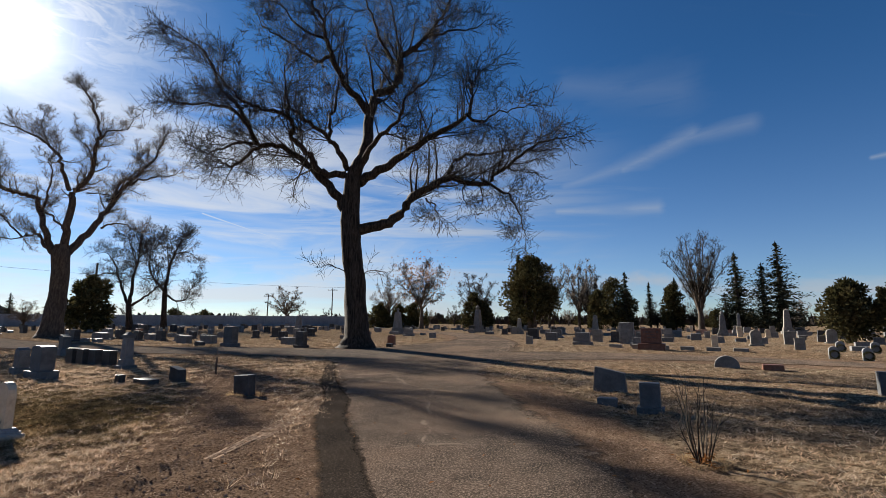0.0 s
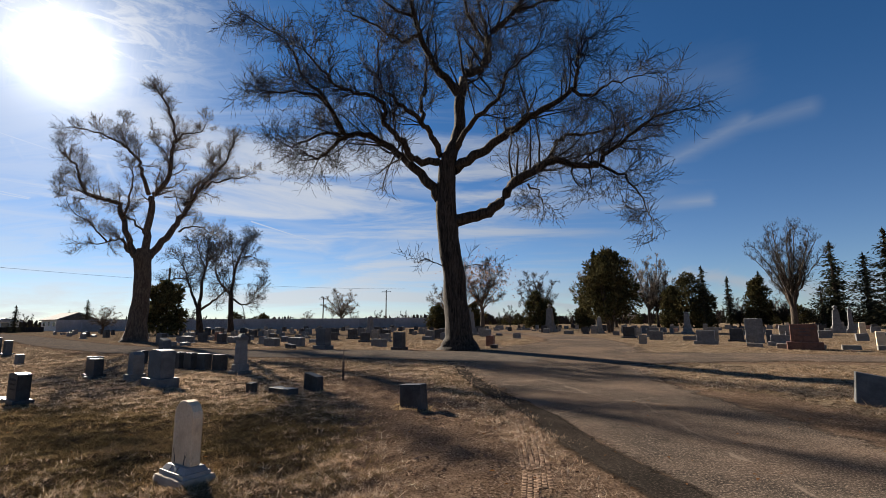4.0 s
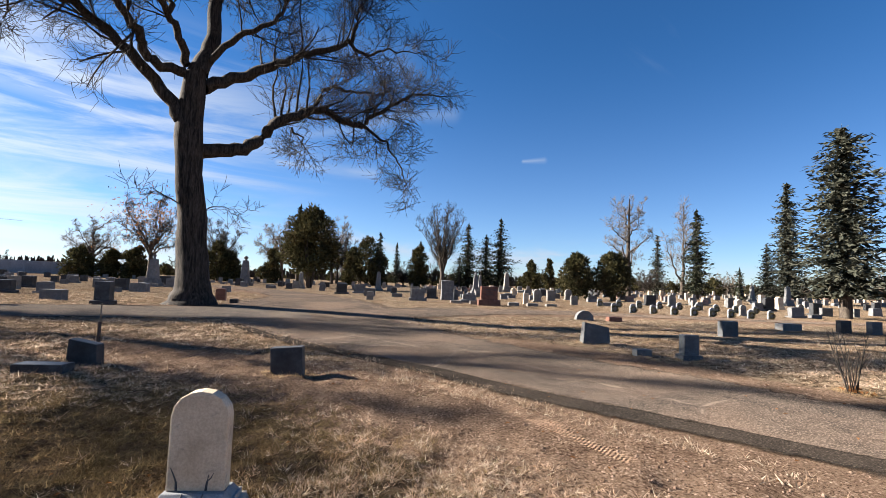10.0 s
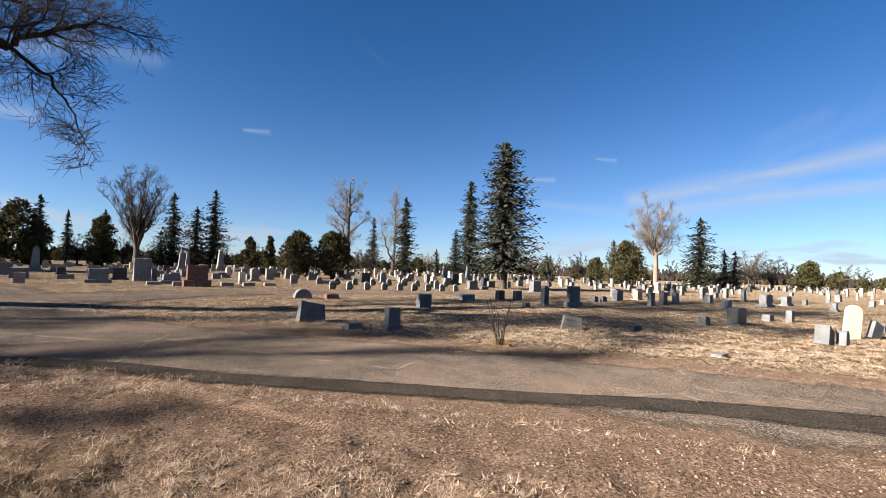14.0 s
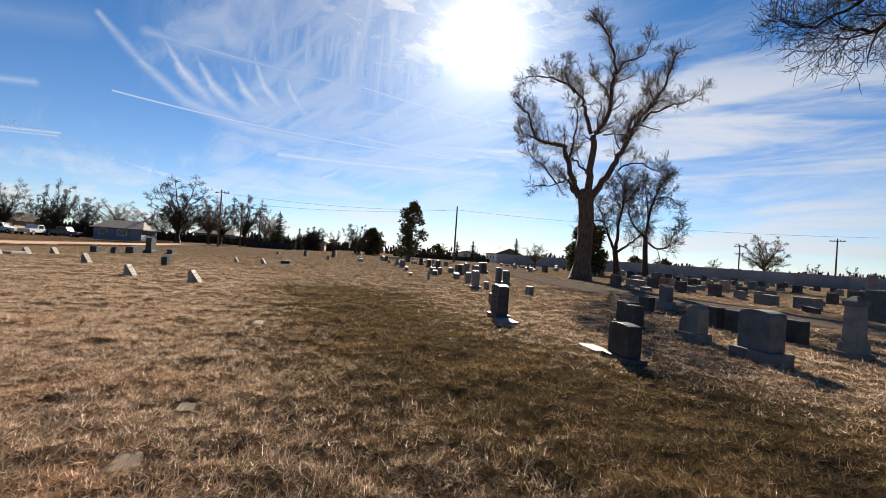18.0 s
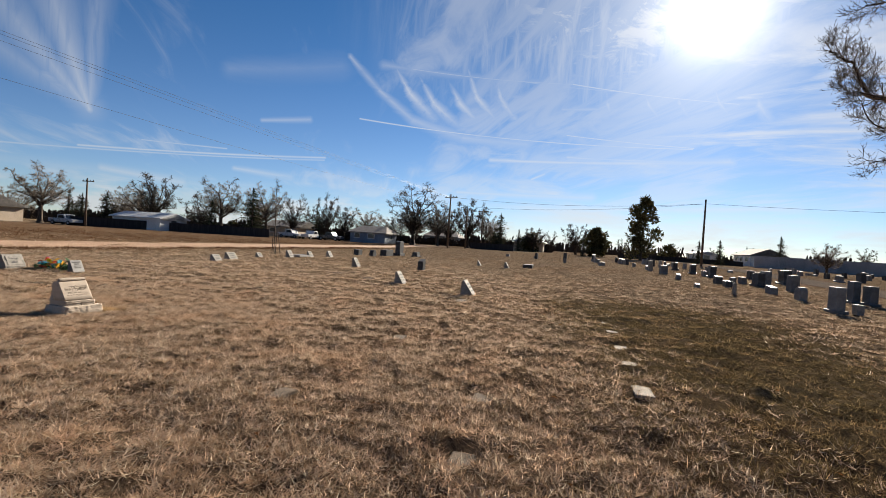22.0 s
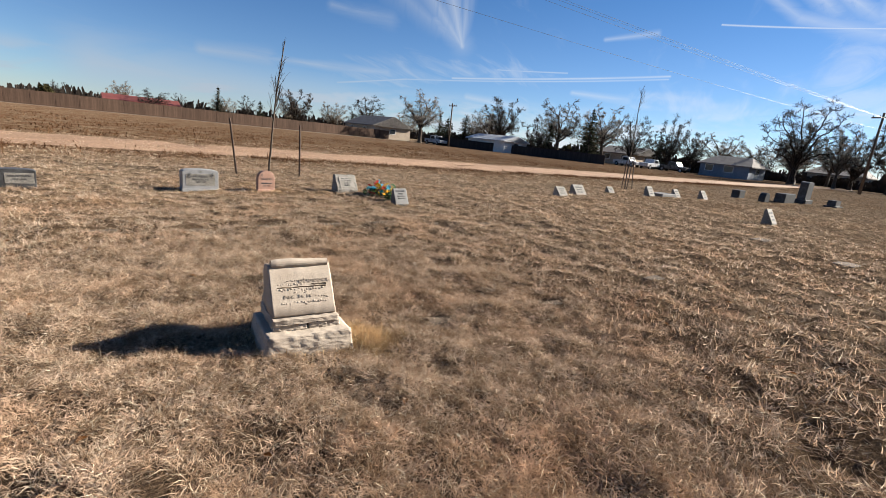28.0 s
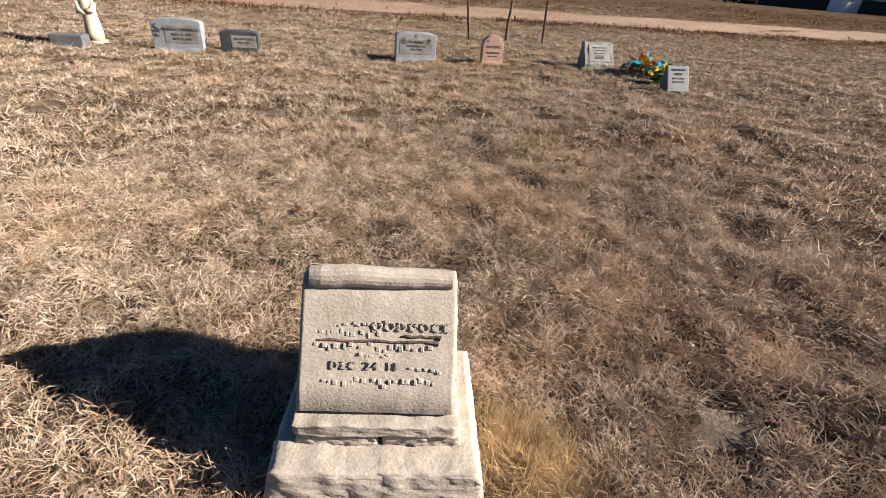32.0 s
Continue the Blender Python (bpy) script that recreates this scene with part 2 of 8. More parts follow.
    # a comet of cirrus, drawn out upwards from one point, and a bank of grey cloud under it
    for p, w, s in (((-128.5, 19.4), 2.6, 0.30), ((-122.0, 20.5), 2.8, 0.50), ((-117.0, 21.5), 2.4, 0.60), ((-113.0, 22.0), 1.4, 0.42)):
        carry = stroke(carry, p, (-113.2, 10.4), (w * 1.7, 0.8), (s * 0.8, s * 1.5), fibre, 0.7)
    carry = stroke(carry, (-150, 3.4), (-123, 2.6), (4.6, 3.4), (0.9, 0.55), drift, 0.5, 0.35)
    # white heaped cloud low over the horizon
    for p, q, w, s in (((17.0, 4.2), (23.0, 4.7), 1.0, 0.95), ((23.0, 4.8), (26.0, 4.4), 1.0, 0.95), ((26.0, 4.0), (33.0, 3.0), 1.0, 0.9), ((33.0, 2.6), (47.0, 2.2), 0.9, 0.75), ((-4.0, 3.0), (12.0, 3.2), 0.9, 0.7), ((-30.0, 3.4), (-5.0, 3.6), 1.0, 0.75), ((55, 1.6), (112, 2.6), 1.4, 0.4)):
        carry = stroke(carry, p, q, (w * 1.3, w * 1.3), (s * 1.1, s), fluff, 0.9, 0.3)
    # condensation trails: two ends, half width, strength
    for p, q, w, s in (((-86.4, 13.8), (-47.8, 11.6), 0.10, 0.85), ((-80.6, 19.9), (-61.0, 18.9), 0.09, 0.6), ((-61.0, 18.9), (-43.8, 15.9), 0.11, 0.75), ((-113.9, 6.9), (-90.2, 8.9), 0.13, 0.8), ((-127.0, 4.9), (-119.2, 6.2), 0.13, 0.7), ((-119.2, 6.2), (-90.3, 8.6), 0.10, 0.6), ((-108.8, 8.3), (-100.9, 8.6), 0.10, 0.6), ((-71.0, 10.9), (-66.5, 11.0), 0.08, 0.5),
                       ((-61.3, 13.3), (-47.7, 11.7), 0.11, 0.8), ((-61.1, 10.8), (-44.0, 10.1), 0.2, 0.7), ((-28.0, 11.6), (-19.9, 9.4), 0.10, 1.0), ((-67.0, 19.2), (-56.3, 18.0), 0.09, 0.5)):
        carry = stroke(carry, p, q, (w * 1.5, w * 1.5), (s * 1.1, s), drift, 0.25, 0.45)
    cloud = n.add("ShaderNodeSeparateXYZ", i0=carry).outputs[2]
    deep = n.mix(n.span(up, 0.0, 0.5, 0.0, 1.0), (0.74, 0.84, 1.0), (0.30, 0.66, 0.93))
    blue = n.mix(1.0, sky, deep, "MULTIPLY")
    tint = n.mix(cloud, blue, n.mix(n.span(sunward, 0.2, 0.95), (4.0, 4.5, 5.2), (7.0, 7.4, 7.9)))
    halo = n.maths("ADD", n.maths("ADD", n.maths("MULTIPLY", n.maths("POWER", toward, 4000.0), 200.0), n.maths("MULTIPLY", n.maths("POWER", toward, 520.0), 13.0)), n.maths("MULTIPLY", n.maths("POWER", toward, 60.0), 3.5))
    glow = n.add("ShaderNodeVectorMath", operation="SCALE", i0=(1.0, 0.97, 0.92), Scale=halo).outputs[0]
    back = n.add("ShaderNodeBackground", Color=n.mix(1.0, tint, glow, "ADD"), Strength=0.031)
    n.add("ShaderNodeOutputWorld", Surface=back)


make_sky()
sun = new("sun", bpy.data.lights.new("sun", "SUN"))
sun.data.energy, sun.data.angle, sun.data.color = 5.0, radians(0.53), (1.0, 0.92, 0.80)
sun.matrix_world = look(way(SUN_AZ, SUN_EL) * 300, (0, 0, 0))

# ---- materials ----
TONE_SCALE = 0.75       # all base colours, against the strength of the sun


def dim(c):
    return tuple(TONE_SCALE * v for v in c)


def surface(name, dark, light, scale=6.0, rough=0.75, bump=0.3, grain=90.0, spots=None, amount=0.35, stretch=(1, 1, 1), vary=0.12, metal=0.0, world_space=False, spot_scale=3.0, gloss=0.15, speck=0.55):
    """A weathered surface: two tones at a coarse scale, a fine grain, blotches of a third colour, fine relief."""
    m = bpy.data.materials.new(name)
    m.use_nodes = True
    n = Nodes(m.node_tree)
    v = n.add("ShaderNodeNewGeometry").outputs["Position"] if world_space else n.add("ShaderNodeTexCoord").outputs["Object"]
    v = n.scaled(v, stretch)
    coarse, fine = n.noise(v, scale, 5.0, 0.6, 0.3), n.noise(v, grain, 2.0, 0.6)
    c = n.mix(n.span(coarse, 0.3, 0.7), dim(dark), dim(light))
    c = n.mix(speck, c, n.mix(n.span(fine, 0.35, 0.65), (0.25, 0.25, 0.25), (0.75, 0.75, 0.75)), "OVERLAY")
    if spots:
        c = n.mix(n.maths("MULTIPLY", n.span(n.noise(v, scale * spot_scale * 0.3, 6.0, 0.7, 1.0), 0.55, 0.72), amount), c, dim(spots))
    if vary:
        r = n.add("ShaderNodeObjectInfo").outputs["Random"]
        hsv = n.add("ShaderNodeHueSaturation", Color=c)
        n.put(hsv.inputs["Value"], n.span(r, 0, 1, 1 - vary, 1 + vary, "LINEAR"))
        c = hsv.outputs[0]
    b = n.add("ShaderNodeBump", Strength=bump, Distance=0.02, Height=n.maths("ADD", n.maths("MULTIPLY", coarse, 0.6), n.maths("MULTIPLY", fine, 0.4)))
    p = n.add("ShaderNodeBsdfPrincipled", Base_Color=c, Roughness=n.span(coarse, 0.2, 0.8, rough - 0.1, min(1, rough + 0.1)), Metallic=metal, Normal=b)
    p.inputs["Specular IOR Level"].default_value = gloss
    n.add("ShaderNodeOutputMaterial", Surface=p)
    return m


def blades(name, a, b, c, through=0.10):
    """Thin leaves or straws: three tones, piece by piece, some light passing through."""
    a, b, c = dim(a), dim(b), dim(c)
    m = bpy.data.materials.new(name)
    m.use_nodes = True
    n = Nodes(m.node_tree)
    geo = n.add("ShaderNodeNewGeometry")
    r = geo.outputs["Random Per Island"]
    wide = n.noise(geo.outputs["Position"], 0.9, 4.0, 0.6)
    col = n.mix(n.span(r, 0.0, 0.7), a, b)
    col = n.mix(n.span(wide, 0.45, 0.7), col, c)
    tuft = n.noise(geo.outputs["Position"], 7.0, 3.0, 0.6)
    col = n.mix(1.0, col, n.mix(n.span(tuft, 0.34, 0.66), (0.56, 0.52, 0.47), (1.12, 1.12, 1.12)), "MULTIPLY")
    col = n.mix(n.span(r, 0.85, 1.0, 0.0, 0.5), col, (min(1, a[0] * 1.9), min(1, a[1] * 1.9), min(1, a[2] * 1.9)))
    one = n.add("ShaderNodeBsdfDiffuse", Color=col, Roughness=1.0)
    two = n.add("ShaderNodeBsdfTranslucent", Color=col)
    mixed = n.add("ShaderNodeMixShader", i0=through, i1=one.outputs[0], i2=two.outputs[0])
    n.add("ShaderNodeOutputMaterial", Surface=mixed)
    return m


def turf():
    """Winter turf: straw, brown thatch, clump gaps coloured near black as shade, greener and barer patches; gravel
    where the ground's mask says so.
    """
    m = bpy.data.materials.new("winter_turf")
    m.use_nodes = True
    n = Nodes(m.node_tree)
    v = n.add("ShaderNodeNewGeometry").outputs["Position"]
    wide, mid = n.noise(v, 0.22, 5.0, 0.6, 0.4), n.noise(v, 1.6, 6.0, 0.65, 0.5)
    fine = n.noise(n.scaled(v, (1, 1.6, 1), (0, 0, 0.6)), 26.0, 6.0, 0.7, 1.5)
    hair = n.noise(n.scaled(v, (1.0, 2.4, 1), (0, 0, -0.5)), 95.0, 3.0, 0.7, 1.0)
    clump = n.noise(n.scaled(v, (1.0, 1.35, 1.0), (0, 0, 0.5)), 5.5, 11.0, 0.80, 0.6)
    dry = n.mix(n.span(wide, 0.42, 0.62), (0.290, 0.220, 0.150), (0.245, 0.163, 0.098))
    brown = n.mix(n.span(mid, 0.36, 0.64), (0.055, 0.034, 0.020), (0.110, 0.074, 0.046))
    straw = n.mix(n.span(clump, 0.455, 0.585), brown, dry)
    # Near-black between clumps: the shade in the gaps is part of the colour.
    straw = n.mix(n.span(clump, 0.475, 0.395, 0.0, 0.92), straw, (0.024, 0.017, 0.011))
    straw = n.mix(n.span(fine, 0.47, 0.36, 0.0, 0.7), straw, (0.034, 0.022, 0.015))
    straw = n.mix(n.span(hair, 0.52, 0.62, 0.0, 0.7), straw, (0.430, 0.335, 0.238))
    green = n.add("ShaderNodeAttribute", attribute_name="green").outputs["Fac"]
    straw = n.mix(n.maths("MULTIPLY", green, n.span(mid, 0.3, 0.6, 0.35, 0.85)), straw, n.mix(n.span(fine, 0.36, 0.6), (0.022, 0.017, 0.008), (0.092, 0.070, 0.032)))
    # Ground along the walk coloured darker, for the shade between its grass blades.
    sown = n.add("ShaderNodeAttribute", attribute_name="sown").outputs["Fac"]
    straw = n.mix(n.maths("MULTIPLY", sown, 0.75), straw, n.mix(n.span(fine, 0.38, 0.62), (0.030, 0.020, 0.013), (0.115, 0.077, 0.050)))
    weedy = n.add("ShaderNodeAttribute", attribute_name="weedy").outputs["Fac"]
    tufty = n.noise(v, 0.9, 7.0, 0.75, 0.4)
    straw = n.mix(n.maths("MULTIPLY", weedy, n.span(tufty, 0.40, 0.58, 0.15, 0.95)), straw, n.mix(n.span(fine, 0.38, 0.6), (0.045, 0.024, 0.013), (0.135, 0.075, 0.041)))
    stony = n.noise(v, 30.0, 5.0, 0.8)
    pebble = n.add("ShaderNodeTexVoronoi", feature="F1", Vector=v, Scale=34.0)
    soil = n.mix(n.span(mid, 0.35, 0.65), (0.170, 0.110, 0.074), (0.265, 0.180, 0.124))
    soil = n.mix(n.span(stony, 0.53, 0.60), soil, (0.315, 0.229, 0.165))
    soil = n.mix(n.span(stony, 0.48, 0.41), soil, (0.053, 0.033, 0.022))
    soil = n.mix(n.maths("MULTIPLY", n.span(pebble.outputs["Distance"], 0.46, 0.30), n.span(n.noise(v, 5.0, 4.0, 0.6), 0.42, 0.58, 0.1, 0.85)), n.mix(0.35, soil, (0.06, 0.037, 0.025)), n.mix(n.add("ShaderNodeSeparateColor", i0=pebble.outputs["Color"]).outputs[0], (0.20, 0.125, 0.085), (0.42, 0.31, 0.235)))
    bare = n.add("ShaderNodeAttribute", attribute_name="bare").outputs["Fac"]
    edge = n.maths("ADD", bare, n.maths("MULTIPLY", n.maths("SUBTRACT", mid, 0.5), 0.9))
    edge = n.maths("ADD", edge, n.maths("MULTIPLY", n.maths("SUBTRACT", fine, 0.5), 0.5))
    c = n.mix(n.span(edge, 0.42, 0.60), straw, soil)
    h = n.maths("ADD", n.maths("MULTIPLY", fine, 0.7), n.maths("MULTIPLY", hair, 0.4))
    h = n.maths("ADD", h, mid)
    b = n.add("ShaderNodeBump", Strength=1.0, Distance=0.04, Height=n.maths("ADD", h, clump))
    p = n.add("ShaderNodeBsdfPrincipled", Base_Color=c, Roughness=0.95, Normal=b)
    p.inputs["Specular IOR Level"].default_value = 0.0
    p.inputs["Diffuse Roughness"].default_value = 0.5
    n.add("ShaderNodeOutputMaterial", Surface=p)
    return m


def asphalt(name, base, pale, dusty, dust, cracks=0.5, chips=0.55, worn=(0.80, 1.0)):
    """Old chip-seal: aggregate, cracks filled with dust, wheel-worn pale patches."""
    m = bpy.data.materials.new(name)
    m.use_nodes = True
    n = Nodes(m.node_tree)
    v = n.add("ShaderNodeNewGeometry").outputs["Position"]
    wide, mid, chip = n.noise(v, 0.35, 5.0, 0.6, 0.5), n.noise(v, 2.4, 5.0, 0.6, 0.3), n.noise(v, 42.0, 5.0, 0.8)
    c = n.mix(n.span(mid, 0.3, 0.7), dim(base), dim(pale))
    c = n.mix(n.span(wide, 0.42, 0.66, 0.0, dust), c, dim(dusty))
    c = n.mix(n.span(chip, 0.52, 0.60, 0.0, chips), c, (0.36, 0.275, 0.21))
    c = n.mix(n.span(chip, 0.47, 0.38, 0.0, 0.8), c, (0.022, 0.019, 0.017))
    crack = n.add("ShaderNodeTexVoronoi", feature="DISTANCE_TO_EDGE", Vector=n.mix(0.22, v, n.add("ShaderNodeTexNoise", Vector=v, Scale=1.2).outputs[1]), Scale=0.34)
    thin = n.span(crack.outputs[0], 0.009, 0.002)
    thin = n.maths("MULTIPLY", thin, n.span(mid, 0.42, 0.6))
    c = n.mix(n.maths("MULTIPLY", thin, cracks), c, (0.300, 0.232, 0.180))
    b = n.add("ShaderNodeBump", Strength=1.0, Distance=0.03, Height=n.maths("ADD", chip, n.maths("MULTIPLY", mid, 0.5)))
    p = n.add("ShaderNodeBsdfPrincipled", Base_Color=c, Roughness=0.9, Normal=b)
    p.inputs["Specular IOR Level"].default_value = 0.0
    p.inputs["Diffuse Roughness"].default_value = 0.5
    edge = n.add("ShaderNodeAttribute", attribute_name="edge").outputs["Fac"]
    fray = n.maths("MULTIPLY_ADD", n.maths("SUBTRACT", n.noise(v, 3.2, 7.0, 0.72), 0.5), 1.5 * (worn[1] - worn[0]) + 0.3, edge)
    gone = n.span(fray, worn[0], worn[1])
    n.add("ShaderNodeOutputMaterial", Surface=n.add("ShaderNodeMixShader", i0=gone, i1=p.outputs[0], i2=n.add("ShaderNodeBsdfTransparent").outputs[0]))
    return m


TURF = turf()
ROAD = asphalt("worn_chip_seal", (0.085, 0.070, 0.059), (0.17, 0.132, 0.104), (0.28, 0.195, 0.142), 0.75, 0.6, 0.85)
PATCH = asphalt("dark_trench_patch", (0.034, 0.029, 0.025), (0.058, 0.048, 0.040), (0.10, 0.076, 0.058), 0.45, 0.0, 0.25, (0.55, 1.0))
LANE = asphalt("pale_lane", (0.15, 0.128, 0.11), (0.22, 0.182, 0.15), (0.26, 0.20, 0.15), 0.5)
GRAVEL = blades("loose_gravel", (0.46, 0.33, 0.25), (0.24, 0.155, 0.11), (0.36, 0.25, 0.185), 0.0)
DIRT = surface("dirt_track", (0.25, 0.155, 0.098), (0.36, 0.235, 0.155), 0.5, 0.95, 0.5, 14.0, (0.24, 0.15, 0.09), 0.5, vary=0, world_space=True)
STRAW = blades("dry_grass", (0.82, 0.675, 0.53), (0.54, 0.378, 0.26), (0.70, 0.488, 0.335), 0.38)
TUFTS = blades("rank_dead_grass", (0.84, 0.61, 0.36), (0.58, 0.39, 0.21), (0.68, 0.47, 0.26), 0.35)
GREENISH = blades("sparse_green_turf", (0.31, 0.228, 0.118), (0.15, 0.112, 0.056), (0.38, 0.262, 0.14), 0.3)
WEEDS = blades("dead_weeds", (0.24, 0.13, 0.066), (0.12, 0.064, 0.034), (0.17, 0.086, 0.044), 0.25)
GREY = surface("grey_granite", (0.125, 0.124, 0.123), (0.205, 0.202, 0.198), 4.0, 0.6, 0.15, 160.0, (0.12, 0.12, 0.12), 0.4, vary=0.2)
LIGHT = surface("light_grey_granite", (0.24, 0.245, 0.25), (0.34, 0.343, 0.345), 4.0, 0.6, 0.12, 160.0, (0.17, 0.17, 0.17), 0.35)
DARK = surface("dark_granite", (0.035, 0.035, 0.036), (0.07, 0.07, 0.072), 4.0, 0.45, 0.12, 180.0, (0.20, 0.20, 0.20), 0.3, vary=0.2)
BLUE = surface("blue_grey_granite", (0.082, 0.086, 0.091), (0.14, 0.145, 0.15), 4.0, 0.55, 0.12, 160.0, (0.09, 0.09, 0.10), 0.4, vary=0.15)
RED = surface("red_brown_granite", (0.13, 0.062, 0.045), (0.22, 0.11, 0.08), 5.0, 0.4, 0.1, 150.0, (0.06, 0.03, 0.025), 0.4, vary=0.12)
PINK = surface("pink_granite", (0.36, 0.21, 0.155), (0.48, 0.31, 0.24), 5.0, 0.7, 0.15, 150.0, (0.24, 0.14, 0.11), 0.4)
MARBLE = surface("weathered_white_marble", (0.58, 0.46, 0.32), (0.76, 0.63, 0.46), 5.0, 0.7, 0.2, 70.0, (0.24, 0.225, 0.195), 0.6, spot_scale=5.0, speck=0.18)
PALE = surface("pale_limestone", (0.175, 0.162, 0.142), (0.28, 0.263, 0.236), 4.0, 0.8, 0.2, 80.0, (0.27, 0.25, 0.21), 0.45)
SAND = surface("worn_sandstone", (0.36, 0.30, 0.24), (0.44, 0.375, 0.305), 7.0, 0.9, 0.22, 110.0, (0.29, 0.24, 0.19), 0.3, stretch=(1, 1, 1.5), speck=0.2)
CONC = surface("old_concrete", (0.14, 0.115, 0.09), (0.24, 0.20, 0.16), 6.0, 0.9, 0.4, 70.0, (0.20, 0.17, 0.13), 0.5)
DUSTY = surface("dusty_concrete", (0.105, 0.079, 0.058), (0.165, 0.124, 0.092), 6.0, 0.95, 0.4, 70.0, (0.13, 0.10, 0.075), 0.4)
MUD = surface("muddy_stone", (0.075, 0.055, 0.04), (0.14, 0.105, 0.075), 6.0, 0.95, 0.5, 70.0, (0.18, 0.14, 0.1), 0.5)
INK = surface("engraved_lettering", (0.055, 0.055, 0.06), (0.09, 0.09, 0.095), 30.0, 0.8, 0.1)
BARK = surface("furrowed_bark", (0.010, 0.008, 0.007), (0.072, 0.057, 0.045), 13.0, 0.95, 1.0, 50.0, (0.15, 0.125, 0.10), 0.4, stretch=(1, 1, 0.13), vary=0)
GREYBARK = surface("grey_bark", (0.045, 0.035, 0.028), (0.125, 0.10, 0.078), 9.0, 0.95, 0.9, 40.0, (0.09, 0.07, 0.055), 0.5, stretch=(1, 1, 0.25), vary=0)
PALEBARK = surface("pale_bark", (0.19, 0.15, 0.115), (0.30, 0.245, 0.19), 6.0, 0.9, 0.6, 40.0, (0.18, 0.13, 0.10), 0.4, stretch=(1, 1, 0.3), vary=0)
TWIG = surface("bare_twigs", (0.026, 0.020, 0.016), (0.05, 0.039, 0.030), 2.0, 0.9, 0.1, 20.0, vary=0)
GREYTWIG = surface("grey_twigs", (0.125, 0.098, 0.075), (0.20, 0.158, 0.122), 2.0, 0.9, 0.1, 20.0, vary=0)
RUSTLEAF = blades("withered_leaves", (0.34, 0.16, 0.06), (0.22, 0.10, 0.04), (0.28, 0.13, 0.05), 0.4)
SPRUCE = blades("spruce_needles", (0.085, 0.092, 0.062), (0.034, 0.040, 0.028), (0.105, 0.102, 0.070), 0.15)
BLUESPRUCE = blades("blue_spruce_needles", (0.115, 0.122, 0.096), (0.055, 0.060, 0.047), (0.125, 0.122, 0.092), 0.15)
JUNIPER = blades("juniper_sprays", (0.115, 0.105, 0.050), (0.055, 0.054, 0.026), (0.140, 0.115, 0.056), 0.15)
WOODPOLE = surface("creosoted_pole", (0.07, 0.05, 0.037), (0.13, 0.098, 0.072), 5.0, 0.9, 0.4, 50.0, stretch=(1, 1, 0.1))
IRON = surface("rusty_steel", (0.055, 0.042, 0.036), (0.10, 0.07, 0.055), 8.0, 0.75, 0.3, 90.0, (0.16, 0.07, 0.035), 0.5)
FENCE = surface("brown_fence_boards", (0.060, 0.037, 0.026), (0.105, 0.066, 0.047), 1.2, 0.9, 0.3, 20.0, stretch=(6, 6, 0.3))
DARKFENCE = surface("dark_fence_boards", (0.022, 0.020, 0.021), (0.045, 0.04, 0.04), 1.2, 0.9, 0.3, 20.0, stretch=(6, 6, 0.3))
WALLGREY = surface("grey_wall_panel", (0.27, 0.275, 0.29), (0.34, 0.345, 0.36), 0.4, 0.9, 0.1, 8.0, (0.2, 0.2, 0.21), 0.3)
WHITE = surface("white_siding", (0.62, 0.62, 0.61), (0.74, 0.74, 0.73), 0.8, 0.7, 0.15, 12.0, (0.5, 0.5, 0.48), 0.3)
TANWALL = surface("tan_siding", (0.40, 0.33, 0.26), (0.50, 0.42, 0.34), 0.8, 0.8, 0.15, 12.0, (0.33, 0.27, 0.21), 0.3)
BLUEWALL = surface("slate_blue_siding", (0.17, 0.21, 0.27), (0.23, 0.27, 0.33), 0.8, 0.8, 0.15, 12.0, (0.14, 0.17, 0.21), 0.3)
ROOFGREY = surface("grey_shingles", (0.15, 0.14, 0.135), (0.24, 0.225, 0.215), 2.0, 0.95, 0.5, 14.0, (0.10, 0.095, 0.09), 0.4)
ROOFMETAL = surface("ribbed_metal_roof", (0.46, 0.48, 0.51), (0.56, 0.58, 0.61), 0.5, 0.45, 0.05, 8.0, (0.4, 0.38, 0.36), 0.3)
ROOFRED = surface("red_metal_roof", (0.15, 0.045, 0.04), (0.19, 0.062, 0.055), 0.6, 0.6, 0.1, 8.0)
GLASS = surface("dark_window_glass", (0.02, 0.025, 0.03), (0.05, 0.058, 0.066), 0.8, 0.18, 0.0, 5.0, gloss=0.5)
CARWHITE = surface("white_car_paint", (0.68, 0.68, 0.68), (0.76, 0.76, 0.76), 0.6, 0.3, 0.0, 5.0, gloss=0.5)
CARDARK = surface("dark_car_paint", (0.03, 0.033, 0.04), (0.05, 0.055, 0.065), 0.6, 0.3, 0.0, 5.0, gloss=0.5)
CARGREY = surface("silver_car_paint", (0.33, 0.345, 0.36), (0.42, 0.435, 0.45), 0.6, 0.3, 0.0, 5.0, gloss=0.5)
TYRE = surface("tyre_rubber", (0.018, 0.018, 0.018), (0.034, 0.033, 0.032), 6.0, 0.85, 0.2)
WIRE = surface("power_line", (0.03, 0.03, 0.032), (0.05, 0.05, 0.052), 1.0, 0.6, 0.0)
BLUECLOTH = surface("turquoise_petals", (0.02, 0.30, 0.46), (0.05, 0.45, 0.60), 20.0, 0.7, 0.1)
YELLOWCLOTH = surface("yellow_petals", (0.75, 0.42, 0.01), (0.85, 0.55, 0.03), 20.0, 0.7, 0.1)
REDCLOTH = surface("red_petals", (0.45, 0.02, 0.02), (0.62, 0.05, 0.04), 20.0, 0.7, 0.1)
LEAFGREEN = surface("plastic_leaves", (0.02, 0.06, 0.02), (0.05, 0.12, 0.04), 20.0, 0.6, 0.1)

